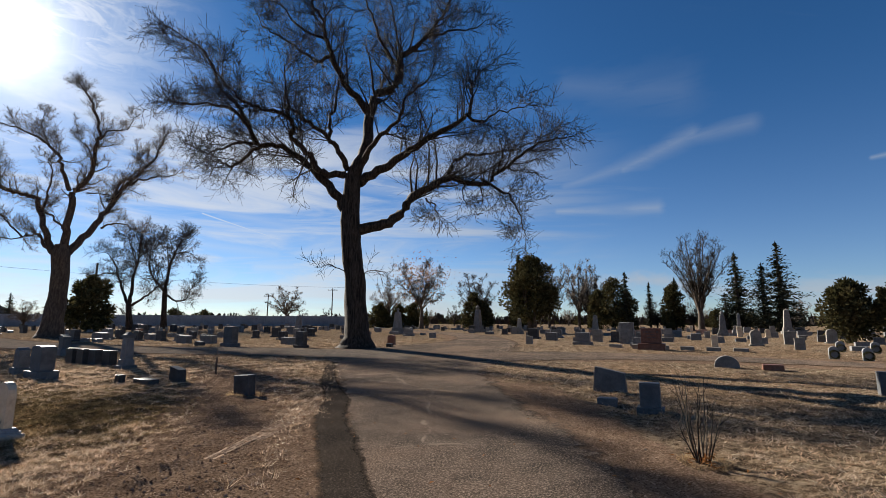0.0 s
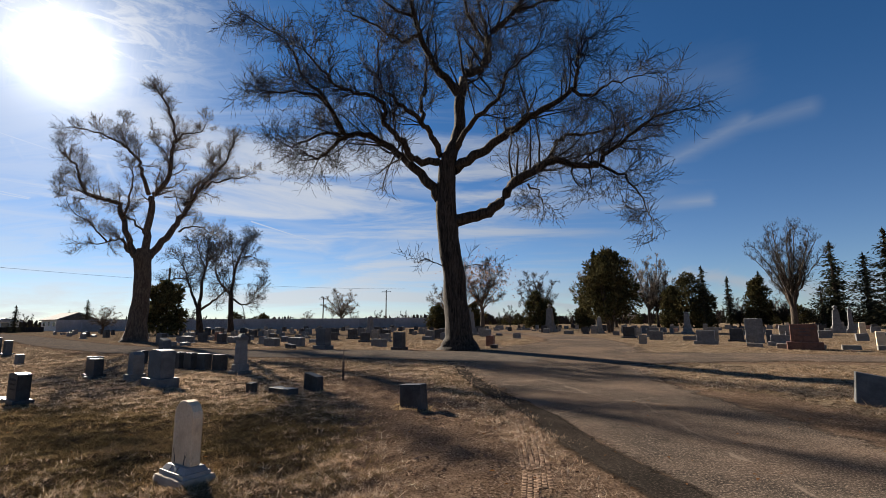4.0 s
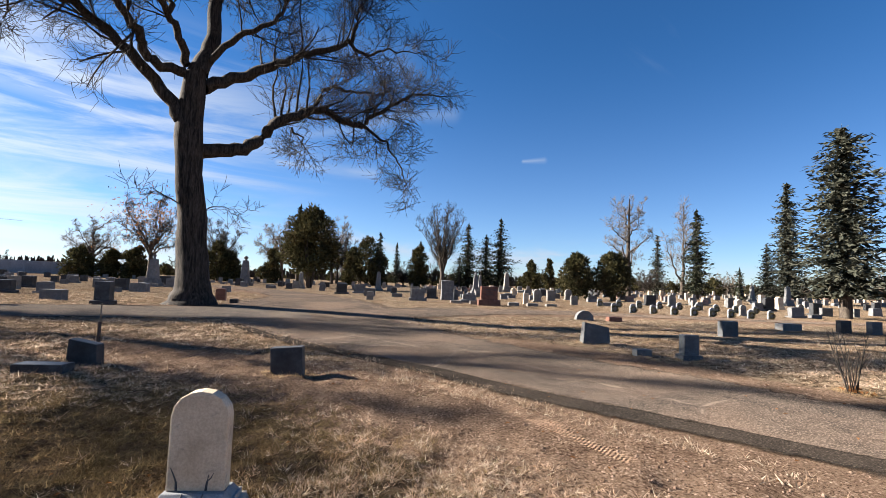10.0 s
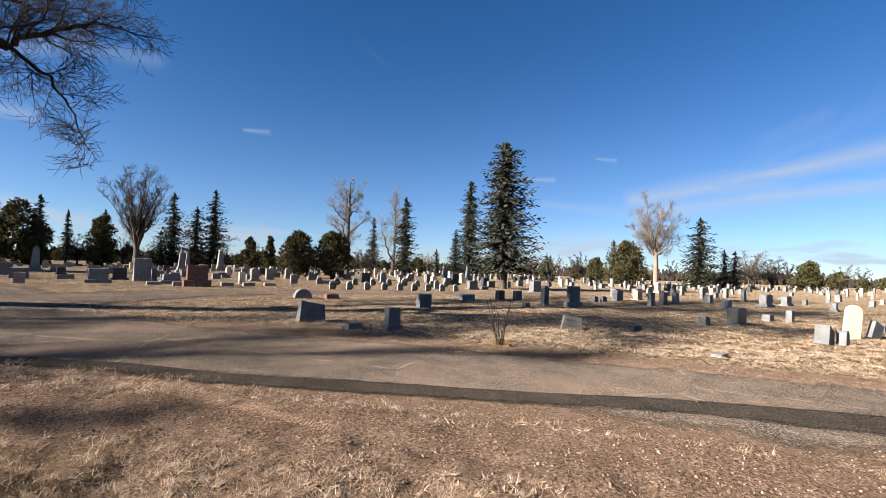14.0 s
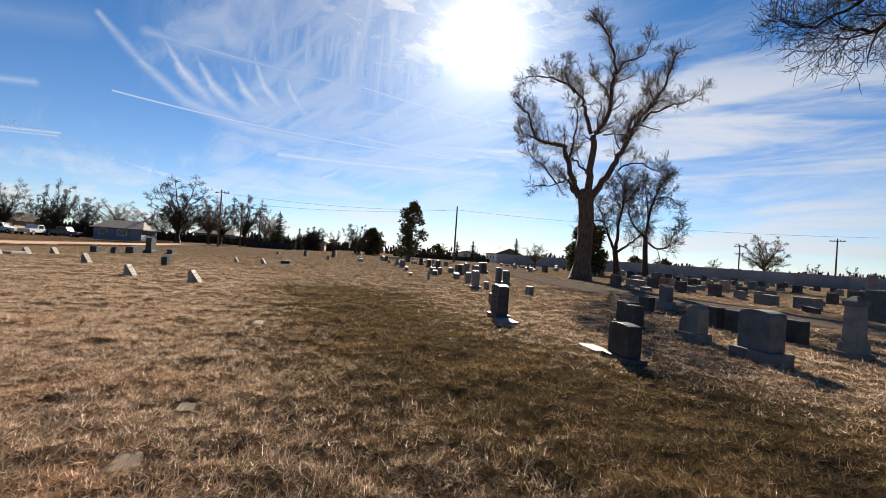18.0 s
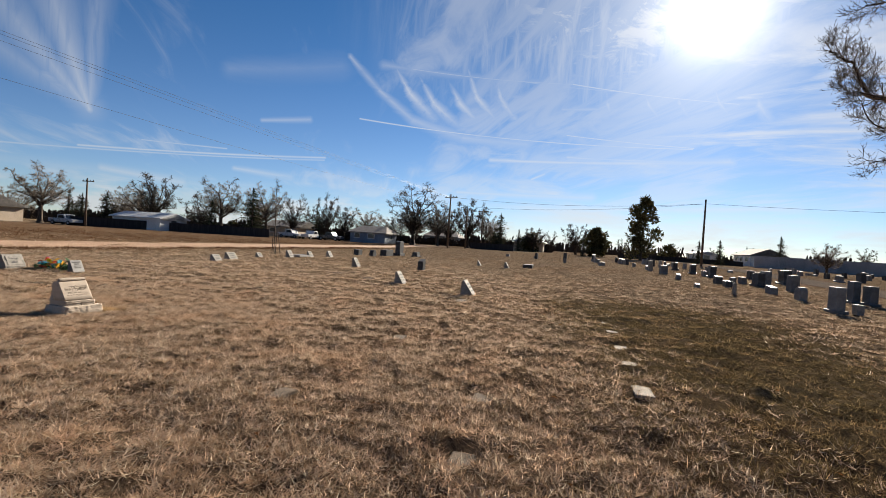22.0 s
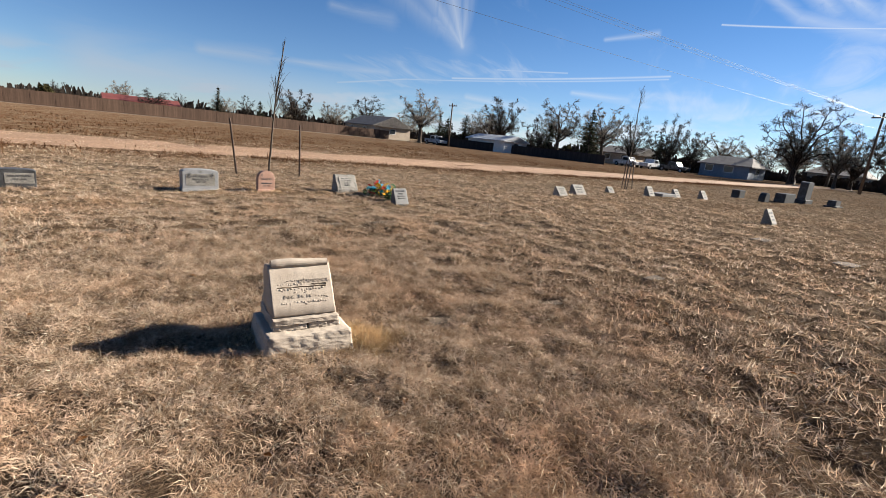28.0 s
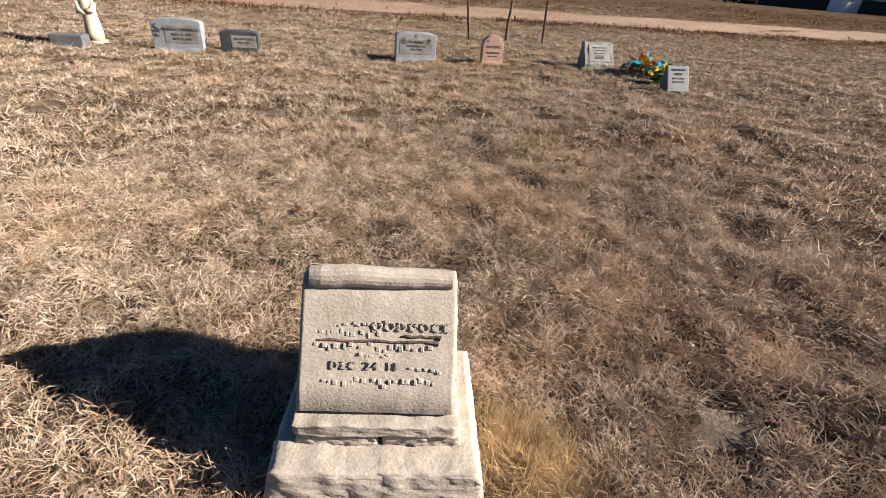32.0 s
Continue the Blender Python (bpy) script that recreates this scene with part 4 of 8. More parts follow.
def elm_limbs():
    return (
        (0.31, ((0.0, 0.0, 6.0), (1.3, 0.0, 6.3), (2.1, 0.0, 6.9), (2.8, -0.1, 7.8), (3.8, -0.1, 8.3), (4.7, -0.1, 8.8), (5.7, -0.1, 8.4), (6.6, -0.1, 8.5), (7.3, -0.1, 9.1), (8.1, -0.2, 9.7), (9.3, -0.2, 10.6), (10.3, -0.2, 10.9))),
        (0.13, ((3.5, -0.1, 8.2), (4.3, 0.3, 8.9), (5.2, 0.8, 10.2), (6.6, 1.4, 10.6), (8.2, 2.1, 11.1), (9.4, 2.7, 11.8), (10.5, 3.1, 12.4))),
        (0.1, ((6.4, -0.1, 8.6), (7.1, -0.5, 8.0), (7.7, -0.9, 7.4), (8.0, -1.5, 6.4), (8.1, -2.1, 5.2))),
        (0.06, ((3.4, 0.0, 7.7), (3.8, 0.0, 7.2), (4.0, 0.0, 6.7), (3.6, -0.1, 6.6))),
        (0.27, ((-0.1, -0.0, 8.5), (0.9, -0.1, 9.1), (2.1, -0.3, 9.8), (3.1, -0.4, 10.5), (4.2, -0.5, 11.1), (5.4, -0.7, 11.8), (5.8, -0.9, 12.7), (5.7, -1.1, 13.2), (6.1, -1.4, 14.1))),
        (0.1, ((5.5, -0.7, 12.0), (6.2, -1.0, 11.4), (6.8, -1.4, 11.6), (7.6, -1.8, 11.7), (8.7, -2.4, 11.8))),
        (0.36, ((-0.3, -0.1, 9.0), (0.1, 0.3, 10.3), (0.3, 0.7, 12.5), (0.6, 1.0, 13.9), (1.5, 1.4, 14.7), (2.0, 1.9, 16.9), (3.1, 2.4, 18.2), (3.9, 2.9, 19.8), (4.6, 3.3, 21.1), (5.1, 3.7, 23.1))),
        (0.24, ((0.1, 0.7, 12.8), (-0.3, 0.4, 13.3), (-1.1, -0.1, 14.1), (-1.6, -0.7, 15.2), (-1.9, -1.1, 16.0), (-2.0, -1.4, 16.8), (-2.5, -1.9, 17.5), (-2.6, -2.3, 18.3))),
        (0.14, ((1.6, 1.4, 14.6), (1.8, 2.2, 16.4), (1.3, 3.2, 19.5), (0.9, 3.9, 21.6), (0.5, 4.5, 23.8))),
        (0.16, ((-0.1, -0.0, 9.4), (0.7, -0.7, 10.4), (1.5, -1.2, 10.9), (2.2, -1.7, 11.4), (2.4, -2.2, 12.0), (3.4, -2.8, 12.5), (3.9, -3.5, 13.2))),
        (0.1, ((3.1, 2.4, 18.4), (4.5, 2.2, 18.6), (5.9, 1.9, 18.6), (7.1, 1.6, 19.0))),
        (0.11, ((-1.6, -0.7, 15.2), (-2.6, -0.5, 15.1), (-4.1, -0.1, 16.4), (-5.5, 0.2, 17.4), (-6.5, 0.5, 18.8))),
        (0.09, ((-1.9, -1.1, 16.0), (-2.8, -1.8, 16.0), (-3.5, -2.7, 16.4), (-3.9, -3.3, 16.7))),
        (0.12, ((1.7, 1.9, 15.9), (0.7, 0.4, 17.0), (0.3, -0.9, 18.0), (0.2, -1.8, 18.7))),
        (0.17, ((-0.7, -0.1, 9.2), (-1.1, -0.7, 10.0), (-1.5, -1.2, 10.5), (-2.1, -1.7, 10.8), (-2.5, -2.1, 11.1), (-3.0, -2.6, 11.5), (-3.1, -3.2, 12.3), (-3.0, -3.8, 13.1))),
        (0.11, ((-1.5, -1.2, 10.5), (-1.5, -0.7, 11.9), (-1.4, -0.2, 13.4), (-1.6, 0.4, 15.4), (-2.3, 0.9, 17.0))),
        (0.2, ((-0.8, -0.1, 8.9), (-1.8, -0.7, 8.8), (-2.3, -1.2, 9.3), (-2.6, -1.5, 9.8), (-3.1, -1.8, 10.2), (-3.0, -2.1, 10.8), (-3.5, -2.5, 11.1), (-4.2, -2.9, 11.2), (-4.9, -3.4, 11.3), (-5.6, -4.1, 12.0), (-6.0, -4.6, 12.6))),
        (0.28, ((-0.8, -0.1, 7.1), (-1.5, -0.0, 8.1), (-2.5, 0.1, 9.2), (-3.3, 0.2, 9.8), (-4.3, 0.2, 10.5), (-5.4, 0.2, 10.6), (-6.3, 0.3, 9.9), (-7.1, 0.3, 9.5), (-7.8, 0.4, 9.9))),
        (0.11, ((-5.1, 0.3, 10.6), (-6.5, 0.6, 10.9), (-7.9, 0.9, 10.7), (-9.0, 1.2, 10.6), (-9.9, 1.4, 11.2))),
        (0.14, ((-5.7, 0.2, 10.7), (-6.4, 0.2, 12.0), (-7.1, 0.2, 13.2), (-8.0, 0.1, 14.1), (-8.7, 0.2, 15.7), (-10.0, 0.1, 16.8), (-11.2, -0.0, 17.5))),
        (0.11, ((-5.6, 0.2, 10.7), (-6.3, -1.1, 11.9), (-7.1, -1.9, 11.9), (-8.0, -2.7, 11.5), (-8.6, -3.5, 11.4))),
        (0.03, ((0.1, 0.0, 3.6), (0.8, -0.1, 3.9), (1.5, -0.2, 3.8), (2.0, -0.2, 3.9))),
        (0.03, ((-0.6, -0.1, 3.8), (-1.2, -0.4, 4.1), (-1.9, -0.6, 4.0), (-2.3, -0.8, 4.2))),
    )


def cottonwood_limbs():
    return (
        (0.3, ((-0.3, -0.2, 6.3), (-0.9, -0.3, 7.5), (-1.5, -0.2, 9.0), (-2.0, -0.3, 10.3), (-2.7, -0.5, 10.6), (-3.6, -0.9, 10.8), (-4.2, -1.2, 11.3), (-4.7, -1.2, 12.4), (-5.0, -1.2, 13.2), (-5.6, -1.4, 13.8), (-6.2, -1.6, 14.4))),
        (0.36, ((0.2, 0.1, 6.7), (0.3, 0.0, 8.3), (0.5, -0.1, 10.1), (0.6, -0.1, 11.0), (1.2, 0.2, 11.9), (1.5, 0.3, 13.1), (1.7, 0.1, 15.0), (1.8, 0.2, 15.6), (1.6, -0.3, 17.5), (1.1, -0.8, 18.6), (1.0, -1.0, 19.1))),
        (0.2, ((0.4, -0.3, 11.0), (0.3, -1.1, 12.4), (0.3, -1.6, 13.3), (0.0, -2.1, 13.8), (-0.4, -2.9, 14.3), (-1.1, -4.1, 14.5), (-1.8, -5.2, 14.4))),
        (0.1, ((-0.6, -1.3, 14.0), (-1.5, -1.1, 15.5), (-2.0, -0.7, 17.1))),
        (0.09, ((1.5, 0.3, 13.1), (0.9, 0.5, 14.4), (0.1, 0.6, 15.3), (-0.8, 0.6, 16.5))),
        (0.1, ((1.8, 0.2, 15.2), (2.7, 0.1, 16.0), (3.8, 0.3, 16.1), (4.5, -0.0, 17.0))),
        (0.34, ((0.4, 0.3, 6.3), (1.0, 1.2, 8.0), (1.4, 2.0, 9.6), (1.8, 2.6, 11.1), (2.1, 3.2, 12.3), (2.7, 4.0, 13.8), (3.2, 4.8, 15.2), (3.4, 5.3, 16.9), (3.6, 5.8, 18.2))),
        (0.12, ((2.4, 3.4, 12.5), (3.1, 3.4, 13.0), (4.3, 3.6, 13.3), (5.5, 3.7, 13.4), (6.5, 3.7, 14.1))),
        (0.15, ((1.8, 2.6, 11.1), (1.6, 3.2, 12.4), (1.9, 4.3, 13.8), (2.0, 5.0, 15.0), (1.5, 5.2, 16.1))),
        (0.11, ((1.6, 1.7, 8.5), (2.3, 1.8, 8.9), (3.4, 2.1, 8.8), (4.2, 2.3, 8.3), (4.7, 2.3, 8.6))),
        (0.07, ((0.3, 1.5, 11.3), (1.2, 2.7, 11.5), (1.3, 2.9, 11.2))),
        (0.18, ((-0.4, -0.3, 6.5), (-0.7, -0.6, 6.8), (-0.8, -0.9, 7.4), (-1.3, -1.4, 7.4), (-1.5, -1.8, 7.1), (-2.6, -3.0, 6.8))),
        (0.08, ((-1.4, -1.7, 7.2), (-1.6, -2.7, 8.1), (-1.8, -3.1, 8.5), (-2.0, -3.8, 8.7), (-2.0, -4.7, 9.7), (-2.1, -5.0, 10.0))),
        (0.12, ((-0.0, -0.0, 8.1), (-0.7, -0.1, 9.0), (-1.3, -0.3, 9.4), (-1.7, -0.4, 9.8))),
        (0.13, ((-1.0, -0.8, 9.3), (-0.5, -1.1, 10.6), (-0.0, -1.6, 12.1), (-0.0, -2.2, 13.0))),
        (0.07, ((-2.7, -2.0, 10.5), (-3.7, -2.2, 11.0), (-4.6, -2.3, 11.5), (-5.0, -2.2, 12.2))),
    )


def lane_tree_limbs():
    return (
        (0.22, ((-0.3, -0.2, 3.2), (-1.4, 0.1, 5.1), (-2.6, 0.4, 7.4), (-3.6, 0.7, 9.3), (-5.0, 0.6, 10.7))),
        (0.26, ((-0.2, -0.1, 3.6), (0.0, -0.3, 6.5), (0.4, -0.3, 8.7), (0.6, -0.5, 10.8), (0.9, -0.6, 13.2))),
        (0.2, ((-0.1, -0.0, 3.2), (1.6, -0.1, 4.3), (3.0, -0.2, 5.5), (4.1, -0.3, 6.3))),
        (0.12, ((-2.6, 0.4, 7.4), (-3.7, -1.1, 7.3), (-4.3, -2.2, 6.3))),
        (0.12, ((0.4, -0.3, 8.7), (-1.3, 0.3, 11.6), (-2.2, 0.6, 13.0))),
        (0.12, ((0.5, -0.3, 9.4), (1.9, -0.5, 10.8), (3.2, -1.0, 12.5))),
    ), (
        (0.22, ((-0.2, -0.1, 5.3), (-1.6, 0.0, 6.9), (-2.9, 0.2, 8.5), (-3.6, 1.0, 11.5), (-3.6, 2.0, 13.7))),
        (0.24, ((-0.2, -0.1, 5.3), (0.3, -0.3, 9.2), (1.0, -0.2, 11.5), (1.8, 0.0, 13.1), (2.3, 0.2, 14.1))),
        (0.17, ((-0.0, -0.0, 4.9), (1.4, 0.1, 4.1), (2.8, 0.2, 4.4), (3.6, -0.1, 5.9), (4.7, -0.2, 6.9))),
        (0.12, ((0.9, -0.3, 10.9), (2.1, 1.2, 11.2), (3.2, 2.9, 9.8))),
        (0.13, ((0.2, -0.3, 7.6), (-1.0, 1.0, 11.4), (-1.9, 1.9, 14.0))),
    )


def big_elm():
    """The great tree by the fork of the road."""
    trunk = [(0.0, 0, -0.25, 1.15), (0.04, 0, 0.15, 0.86), (0.05, 0, 0.6, 0.66), (0.0, 0, 1.3, 0.57), (-0.1, 0, 2.4, 0.52), (-0.16, -0.02, 3.6, 0.49), (-0.36, -0.06, 5.0, 0.48), (-0.48, -0.08, 6.4, 0.50), (-0.48, -0.08, 7.4, 0.44), (-0.42, -0.06, 8.7, 0.40), (-0.3, -0.05, 9.3, 0.30)]
    bare_tree(-4.3, 23.4, [(pts, r) for r, pts in elm_limbs()], trunk, BARK, TWIG, "great bare elm with a dark furrowed trunk and spreading limbs", (0, 8, 6), 2.5, 0.011, 7, depth=2, droop=0.0, per_metre=2.5)


def limbed_cottonwood():
    """The pale-trunked tree beside the lane."""
    trunk = [(0.05, 0, -0.2, 1.05), (0.1, 0.06, 0.3, 0.80), (0.12, 0.08, 1.4, 0.63), (0.19, 0.14, 3.4, 0.56), (0.16, 0.12, 5.0, 0.56), (0.08, 0.06, 6.2, 0.60), (0.1, 0.08, 6.9, 0.42)]
    nest = Geo()
    rng = random.Random(3)
    for k in range(90):
        a, q = rng.uniform(0, 6.28), rng.gauss(0, 0.12)
        p = Vector((1.55 + math.cos(a) * 0.2, 2.55 + math.sin(a) * 0.2, 11.0 + q))
        nest.tube([p, p + Vector((rng.gauss(0, 0.25), rng.gauss(0, 0.25), rng.gauss(0, 0.1)))], [0.02, 0.01], 3)
    bare_tree(-28.6, 34.2, [(pts, 0.85 * r) for r, pts in cottonwood_limbs()], trunk, GREYBARK, GREYTWIG, "tall bare cottonwood with a grey trunk and a bird's nest", (0, 7, 6), 1.7, 0.0115, 11, depth=2, droop=-0.09, per_metre=2.8, extra=[("nest", nest, TWIG)])


def lane_trees():
    first, second = lane_tree_limbs()
    for x, y, runs, seed, label in ((-41.0, 61.5, first, 21, "bare dark-limbed tree standing behind the lane"), (-39.8, 67.0, second, 22, "bare dark-limbed tree with a crooked trunk")):
        foot = runs[0][1][0]
        trunk = [(0, 0, -0.2, 0.62), (0, 0, 0.5, 0.42), (foot[0] * 0.5, foot[1] * 0.5, 2.0, 0.36), (foot[0], foot[1], foot[2] + 0.4, 0.30)]
        bare_tree(x, y, [(pts, r) for r, pts in runs], trunk, BARK, TWIG, label, (0, 7, 5), 2.5, 0.019, seed, depth=2, per_metre=2.8)


def conifer(x, y, h, w, seed, material, label, bare_foot=0.06, ragged=0.36, dense=1.0, taper=0.6):
    rng = random.Random(seed)
    tree = thing("conifer", pose(x, y, gz(x, y) - 0.05, 0, 0, rng.uniform(0, 360)), label, "tree")
    part("trunk", Geo().tube([(0, 0, 0), (0.03, 0, h * 0.5), (0, 0, h * 0.97)], [w * 0.045 + 0.08, w * 0.03 + 0.05, 0.03], 7).mesh("trunk", smooth=True), GREYBARK, tree)
    g = Geo()
    rows = int(h * 3.2)
    for k in range(rows):
        z = h * (bare_foot + (1 - bare_foot) * (k + rng.random() * 0.7) / rows)
        t = (z / h - bare_foot) / (1 - bare_foot)
        wide = w * 0.5 * (1 - t) ** taper * (0.75 + 0.25 * min(1, t * 6)) + 0.12
        arms = max(4, int((5 + 9 * (1 - t)) * dense))
        for a in range(arms):
            ang = rng.uniform(0, 2 * math.pi)
            l = wide * rng.uniform(1 - 2.0 * ragged, 1 + ragged * 0.5) * (0.8 + 0.4 * noise.noise((ang * 0.8, z * 0.9, seed * 1.7)) + 0.2)
            d = Vector((math.cos(ang), math.sin(ang), 0))
            side = Vector((-d.y, d.x, 0))
            sprays = max(4, int(l * 6.0))
            for s in range(sprays):
                u = (s + rng.random()) / sprays
                c = d * l * u + Vector((0, 0, z - 0.34 * l * u + 0.22 * l * u * u + rng.gauss(0, 0.11)))
                m = (0.30 + 0.18 * (1 - u)) * rng.uniform(0.6, 1.5) * (0.75 + 0.04 * h) * 0.68
                out = (d * rng.uniform(0.5, 1.1) + side * rng.uniform(-0.9, 0.9) + Vector((0, 0, rng.uniform(-0.7, 0.55)))).normalized()
                cross = out.cross(Vector((rng.gauss(0, 0.6), rng.gauss(0, 0.6), 1))).normalized()
                g.face(c - out * m * 0.5, c + cross * m * 0.27, c + out * m * 0.95, c - cross * m * 0.27)
    for k in range(10):
        z = h * (0.94 + 0.006 * k)
        a = rng.uniform(0, 6.28)
        g.face((0, 0, z), (math.cos(a) * 0.16, math.sin(a) * 0.16, z + 0.1), (0, 0, z + 0.5), (-math.cos(a) * 0.1, -math.sin(a) * 0.1, z + 0.12))
    tagged(part("foliage", g, material, tree), kind="stuff")
    return tree


def juniper(x, y, h, w, seed, material, label, stems=3, lean=0.2, foot=0.18, lobes=26, leaves=150, leaf=0.26):
    """A broad evergreen of many sprays, on one or more stems."""
    rng = random.Random(seed)
    tree = thing("evergreen", pose(x, y, gz(x, y) - 0.05, 0, 0, rng.uniform(0, 360)), label, "tree")
    for k in range(stems):
        a = rng.uniform(0, 6.28)
        e = Vector((math.cos(a), math.sin(a), 0)) * w * lean
        part("trunk", Geo().tube([(e.x * 0.08, e.y * 0.08, 0), e * 0.4 + Vector((0, 0, h * 0.22)), e + Vector((0, 0, h * 0.6))], [0.07 + h * 0.018, 0.05 + h * 0.013, 0.03], 6).mesh("trunk", smooth=True), GREYBARK, tree)
    g = Geo()
    for k in range(lobes):
        t = (k + 0.5) / lobes
        a, z = rng.uniform(0, 6.28), h * (foot + (0.96 - foot) * t)
        r = w * 0.5 * math.sin(math.pi * min(1, 0.18 + 0.82 * t)) ** 0.6 * rng.uniform(0.25, 0.85)
        c, s = Vector((math.cos(a) * r, math.sin(a) * r, z)), w * rng.uniform(0.12, 0.21) * (1.15 - 0.55 * t)
        for q in range(leaves):
            v = Vector((rng.gauss(0, 1), rng.gauss(0, 1), rng.gauss(0, 1))).normalized() * s * rng.uniform(0.45, 1.15)
            p = c + Vector((v.x, v.y, v.z * 1.05))
            out = (v.normalized() + Vector((rng.gauss(0, 0.5), rng.gauss(0, 0.5), rng.gauss(0, 0.5) + 0.35))).normalized()
            cross = out.cross(Vector((rng.gauss(0, 1), rng.gauss(0, 1), rng.gauss(0, 1)))).normalized()
            m = leaf * rng.uniform(0.5, 1.3)
            g.face(p - out * m * 0.4, p + cross * m * 0.32, p + out * m, p - cross * m * 0.32)
    tagged(part("foliage", g, material, tree), kind="stuff")
    return tree


big_elm()
limbed_cottonwood()


def crown_limbs(rng, count, fork, h, w, r):
    """Limbs that rise from a fork and spread to the skin of an egg-shaped crown."""
    out = []
    for k in range(count):
        a = 2 * math.pi * (k * 0.381966 + rng.uniform(-0.06, 0.06))
        up = -0.75 + 1.65 * (k + 0.5) / count
        side = math.sqrt(max(0.05, 1 - up * up)) * rng.uniform(0.8, 1.0)
        top = Vector((math.cos(a) * side * w * 0.46, math.sin(a) * side * w * 0.46, fork + (h - fork) * (0.5 + 0.46 * up)))
        root = Vector((0, 0, fork * rng.uniform(0.8, 1.1) + 0.16 * (h - fork) * max(0.0, up)))
        mid = root.lerp(top, 0.5) + Vector((rng.gauss(0, 0.03) * h, rng.gauss(0, 0.03) * h, h * rng.uniform(0.0, 0.07)))
        out.append(([tuple(root), tuple(root.lerp(mid, 0.5) + Vector((rng.gauss(0, 0.015) * h, rng.gauss(0, 0.015) * h, 0.01 * h))), tuple(mid), tuple(mid.lerp(top, 0.55) + Vector((rng.gauss(0, 0.02) * h, rng.gauss(0, 0.02) * h, 0))), tuple(top)], r * rng.uniform(0.4, 0.62)))
    return out


def round_tree(x, y, h, w, seed, label, bark=BARK, twig=TWIG, fork=0.2, count=12, thin=0.02, many=(0, 6, 5), per_metre=None, lift=0.0, extra=()):
    rng = random.Random(seed)
    r = 0.02 * h + 0.06
    trunk = [(0, 0, -0.1, r * 1.7), (0, 0, 0.35, r * 1.15), (rng.gauss(0, 0.04), 0, h * fork * 0.6, r * 0.95), (0, 0, h * fork * 1.1, r * 0.75), (rng.gauss(0, 0.1), rng.gauss(0, 0.1), h * (fork + 0.16), r * 0.35)]
    return bare_tree(x, y, crown_limbs(rng, count, h * fork, h, w, r), trunk, bark, twig, label, many, 0.15 * h, thin, seed, depth=2, droop=-lift, per_metre=per_metre or 14.0 / h, extra=extra)


lane_trees()

# ---- graves ----
TONE = {"grey": (GREY, "grey granite"), "dark": (DARK, "dark granite"), "light": (LIGHT, "light grey granite"), "blue": (BLUE, "blue-grey granite"), "red": (RED, "red-brown granite"), "pink": (PINK, "pink granite"),
        "marble": (MARBLE, "weathered white marble"), "pale": (PALE, "pale limestone"), "sand": (SAND, "worn sandstone"), "conc": (CONC, "old concrete"), "mud": (MUD, "muddy grey stone"), "dusty": (DUSTY, "dusty concrete")}
SHAPE = {"flat": "square-topped", "round": "round-topped", "serp": "curved-top", "gable": "gabled", "cut": "slope-topped", "rough": "rough-hewn", "slant": "slant-faced"}


def outline(top, w, h):
    a, n = w / 2, 8
    if top == "round":
        r = a
        return [(-a, 0), (a, 0)] + [(r * math.cos(math.pi * k / n), h - r * 0.9 + 0.9 * r * math.sin(math.pi * k / n)) for k in range(n + 1)]
    if top == "serp":
        return [(-a, 0), (a, 0), (a, h * 0.90)] + [(a * 0.96 * math.cos(math.pi * k / n), h * 0.92 + h * 0.08 * math.sin(math.pi * k / n)) for k in range(n + 1)] + [(-a, h * 0.90)]
    if top == "gable":
        return [(-a, 0), (a, 0), (a * 0.97, h * 0.86), (0, h), (-a * 0.97, h * 0.86)]
    if top == "cut":
        return [(-a, 0), (a, 0), (a * 0.9, h * 0.82), (-a * 0.9, h)]
    return [(-a, 0), (a, 0), (a * 0.985, h), (-a * 0.985, h)]


def lettering(parent, w, z0, z1, y, seed, rows=3, name="lettering", tilt=0.0, at=None):
    """Worn inscription, too small to read: short strokes in rows on the face."""
    rng, g = random.Random(seed), Geo()
    for k in range(rows):
        z = z1 - (z1 - z0) * (k + 0.5) / rows
        s, x, span = (z1 - z0) / rows * (0.62 if k == 0 else 0.42), 0.0, w * (0.72 if k == 0 else rng.uniform(0.4, 0.62))
        x = -span / 2
        while x < span / 2:
            c = s * rng.uniform(0.4, 0.75)
            g.box(x + c / 2, y, z - s / 2, c * 0.7, 0.004, s * rng.uniform(0.75, 1.0))
            x += c * (1.15 if rng.random() > 0.15 else 2.0)
    m = None
    if tilt:
        m = pose(0, at[0], at[1], tilt, 0, 0)
    return tagged(part(name, g, INK, parent, "worn engraved inscription", m), kind="stuff")


def words(parent, lines, z, y, material, label="engraved inscription", m=None):
    """Lines of lettering on a face that looks along +y: text, height of the letters, distance down from z."""
    for text, size, down in lines:
        curve = bpy.data.curves.new("inscription", "FONT")
        curve.body, curve.size, curve.extrude, curve.align_x, curve.resolution_u = text, size, 0.0015, "CENTER", 2
        ob = new("letters", curve)
        me = bpy.data.meshes.new_from_object(ob)
        bpy.data.objects.remove(ob)
        part("inscription", me, material, parent, label, (m or pose(0, y, z, 90, 0, 180)) @ pose(0, -down, 0.001))


COUNT = [0]


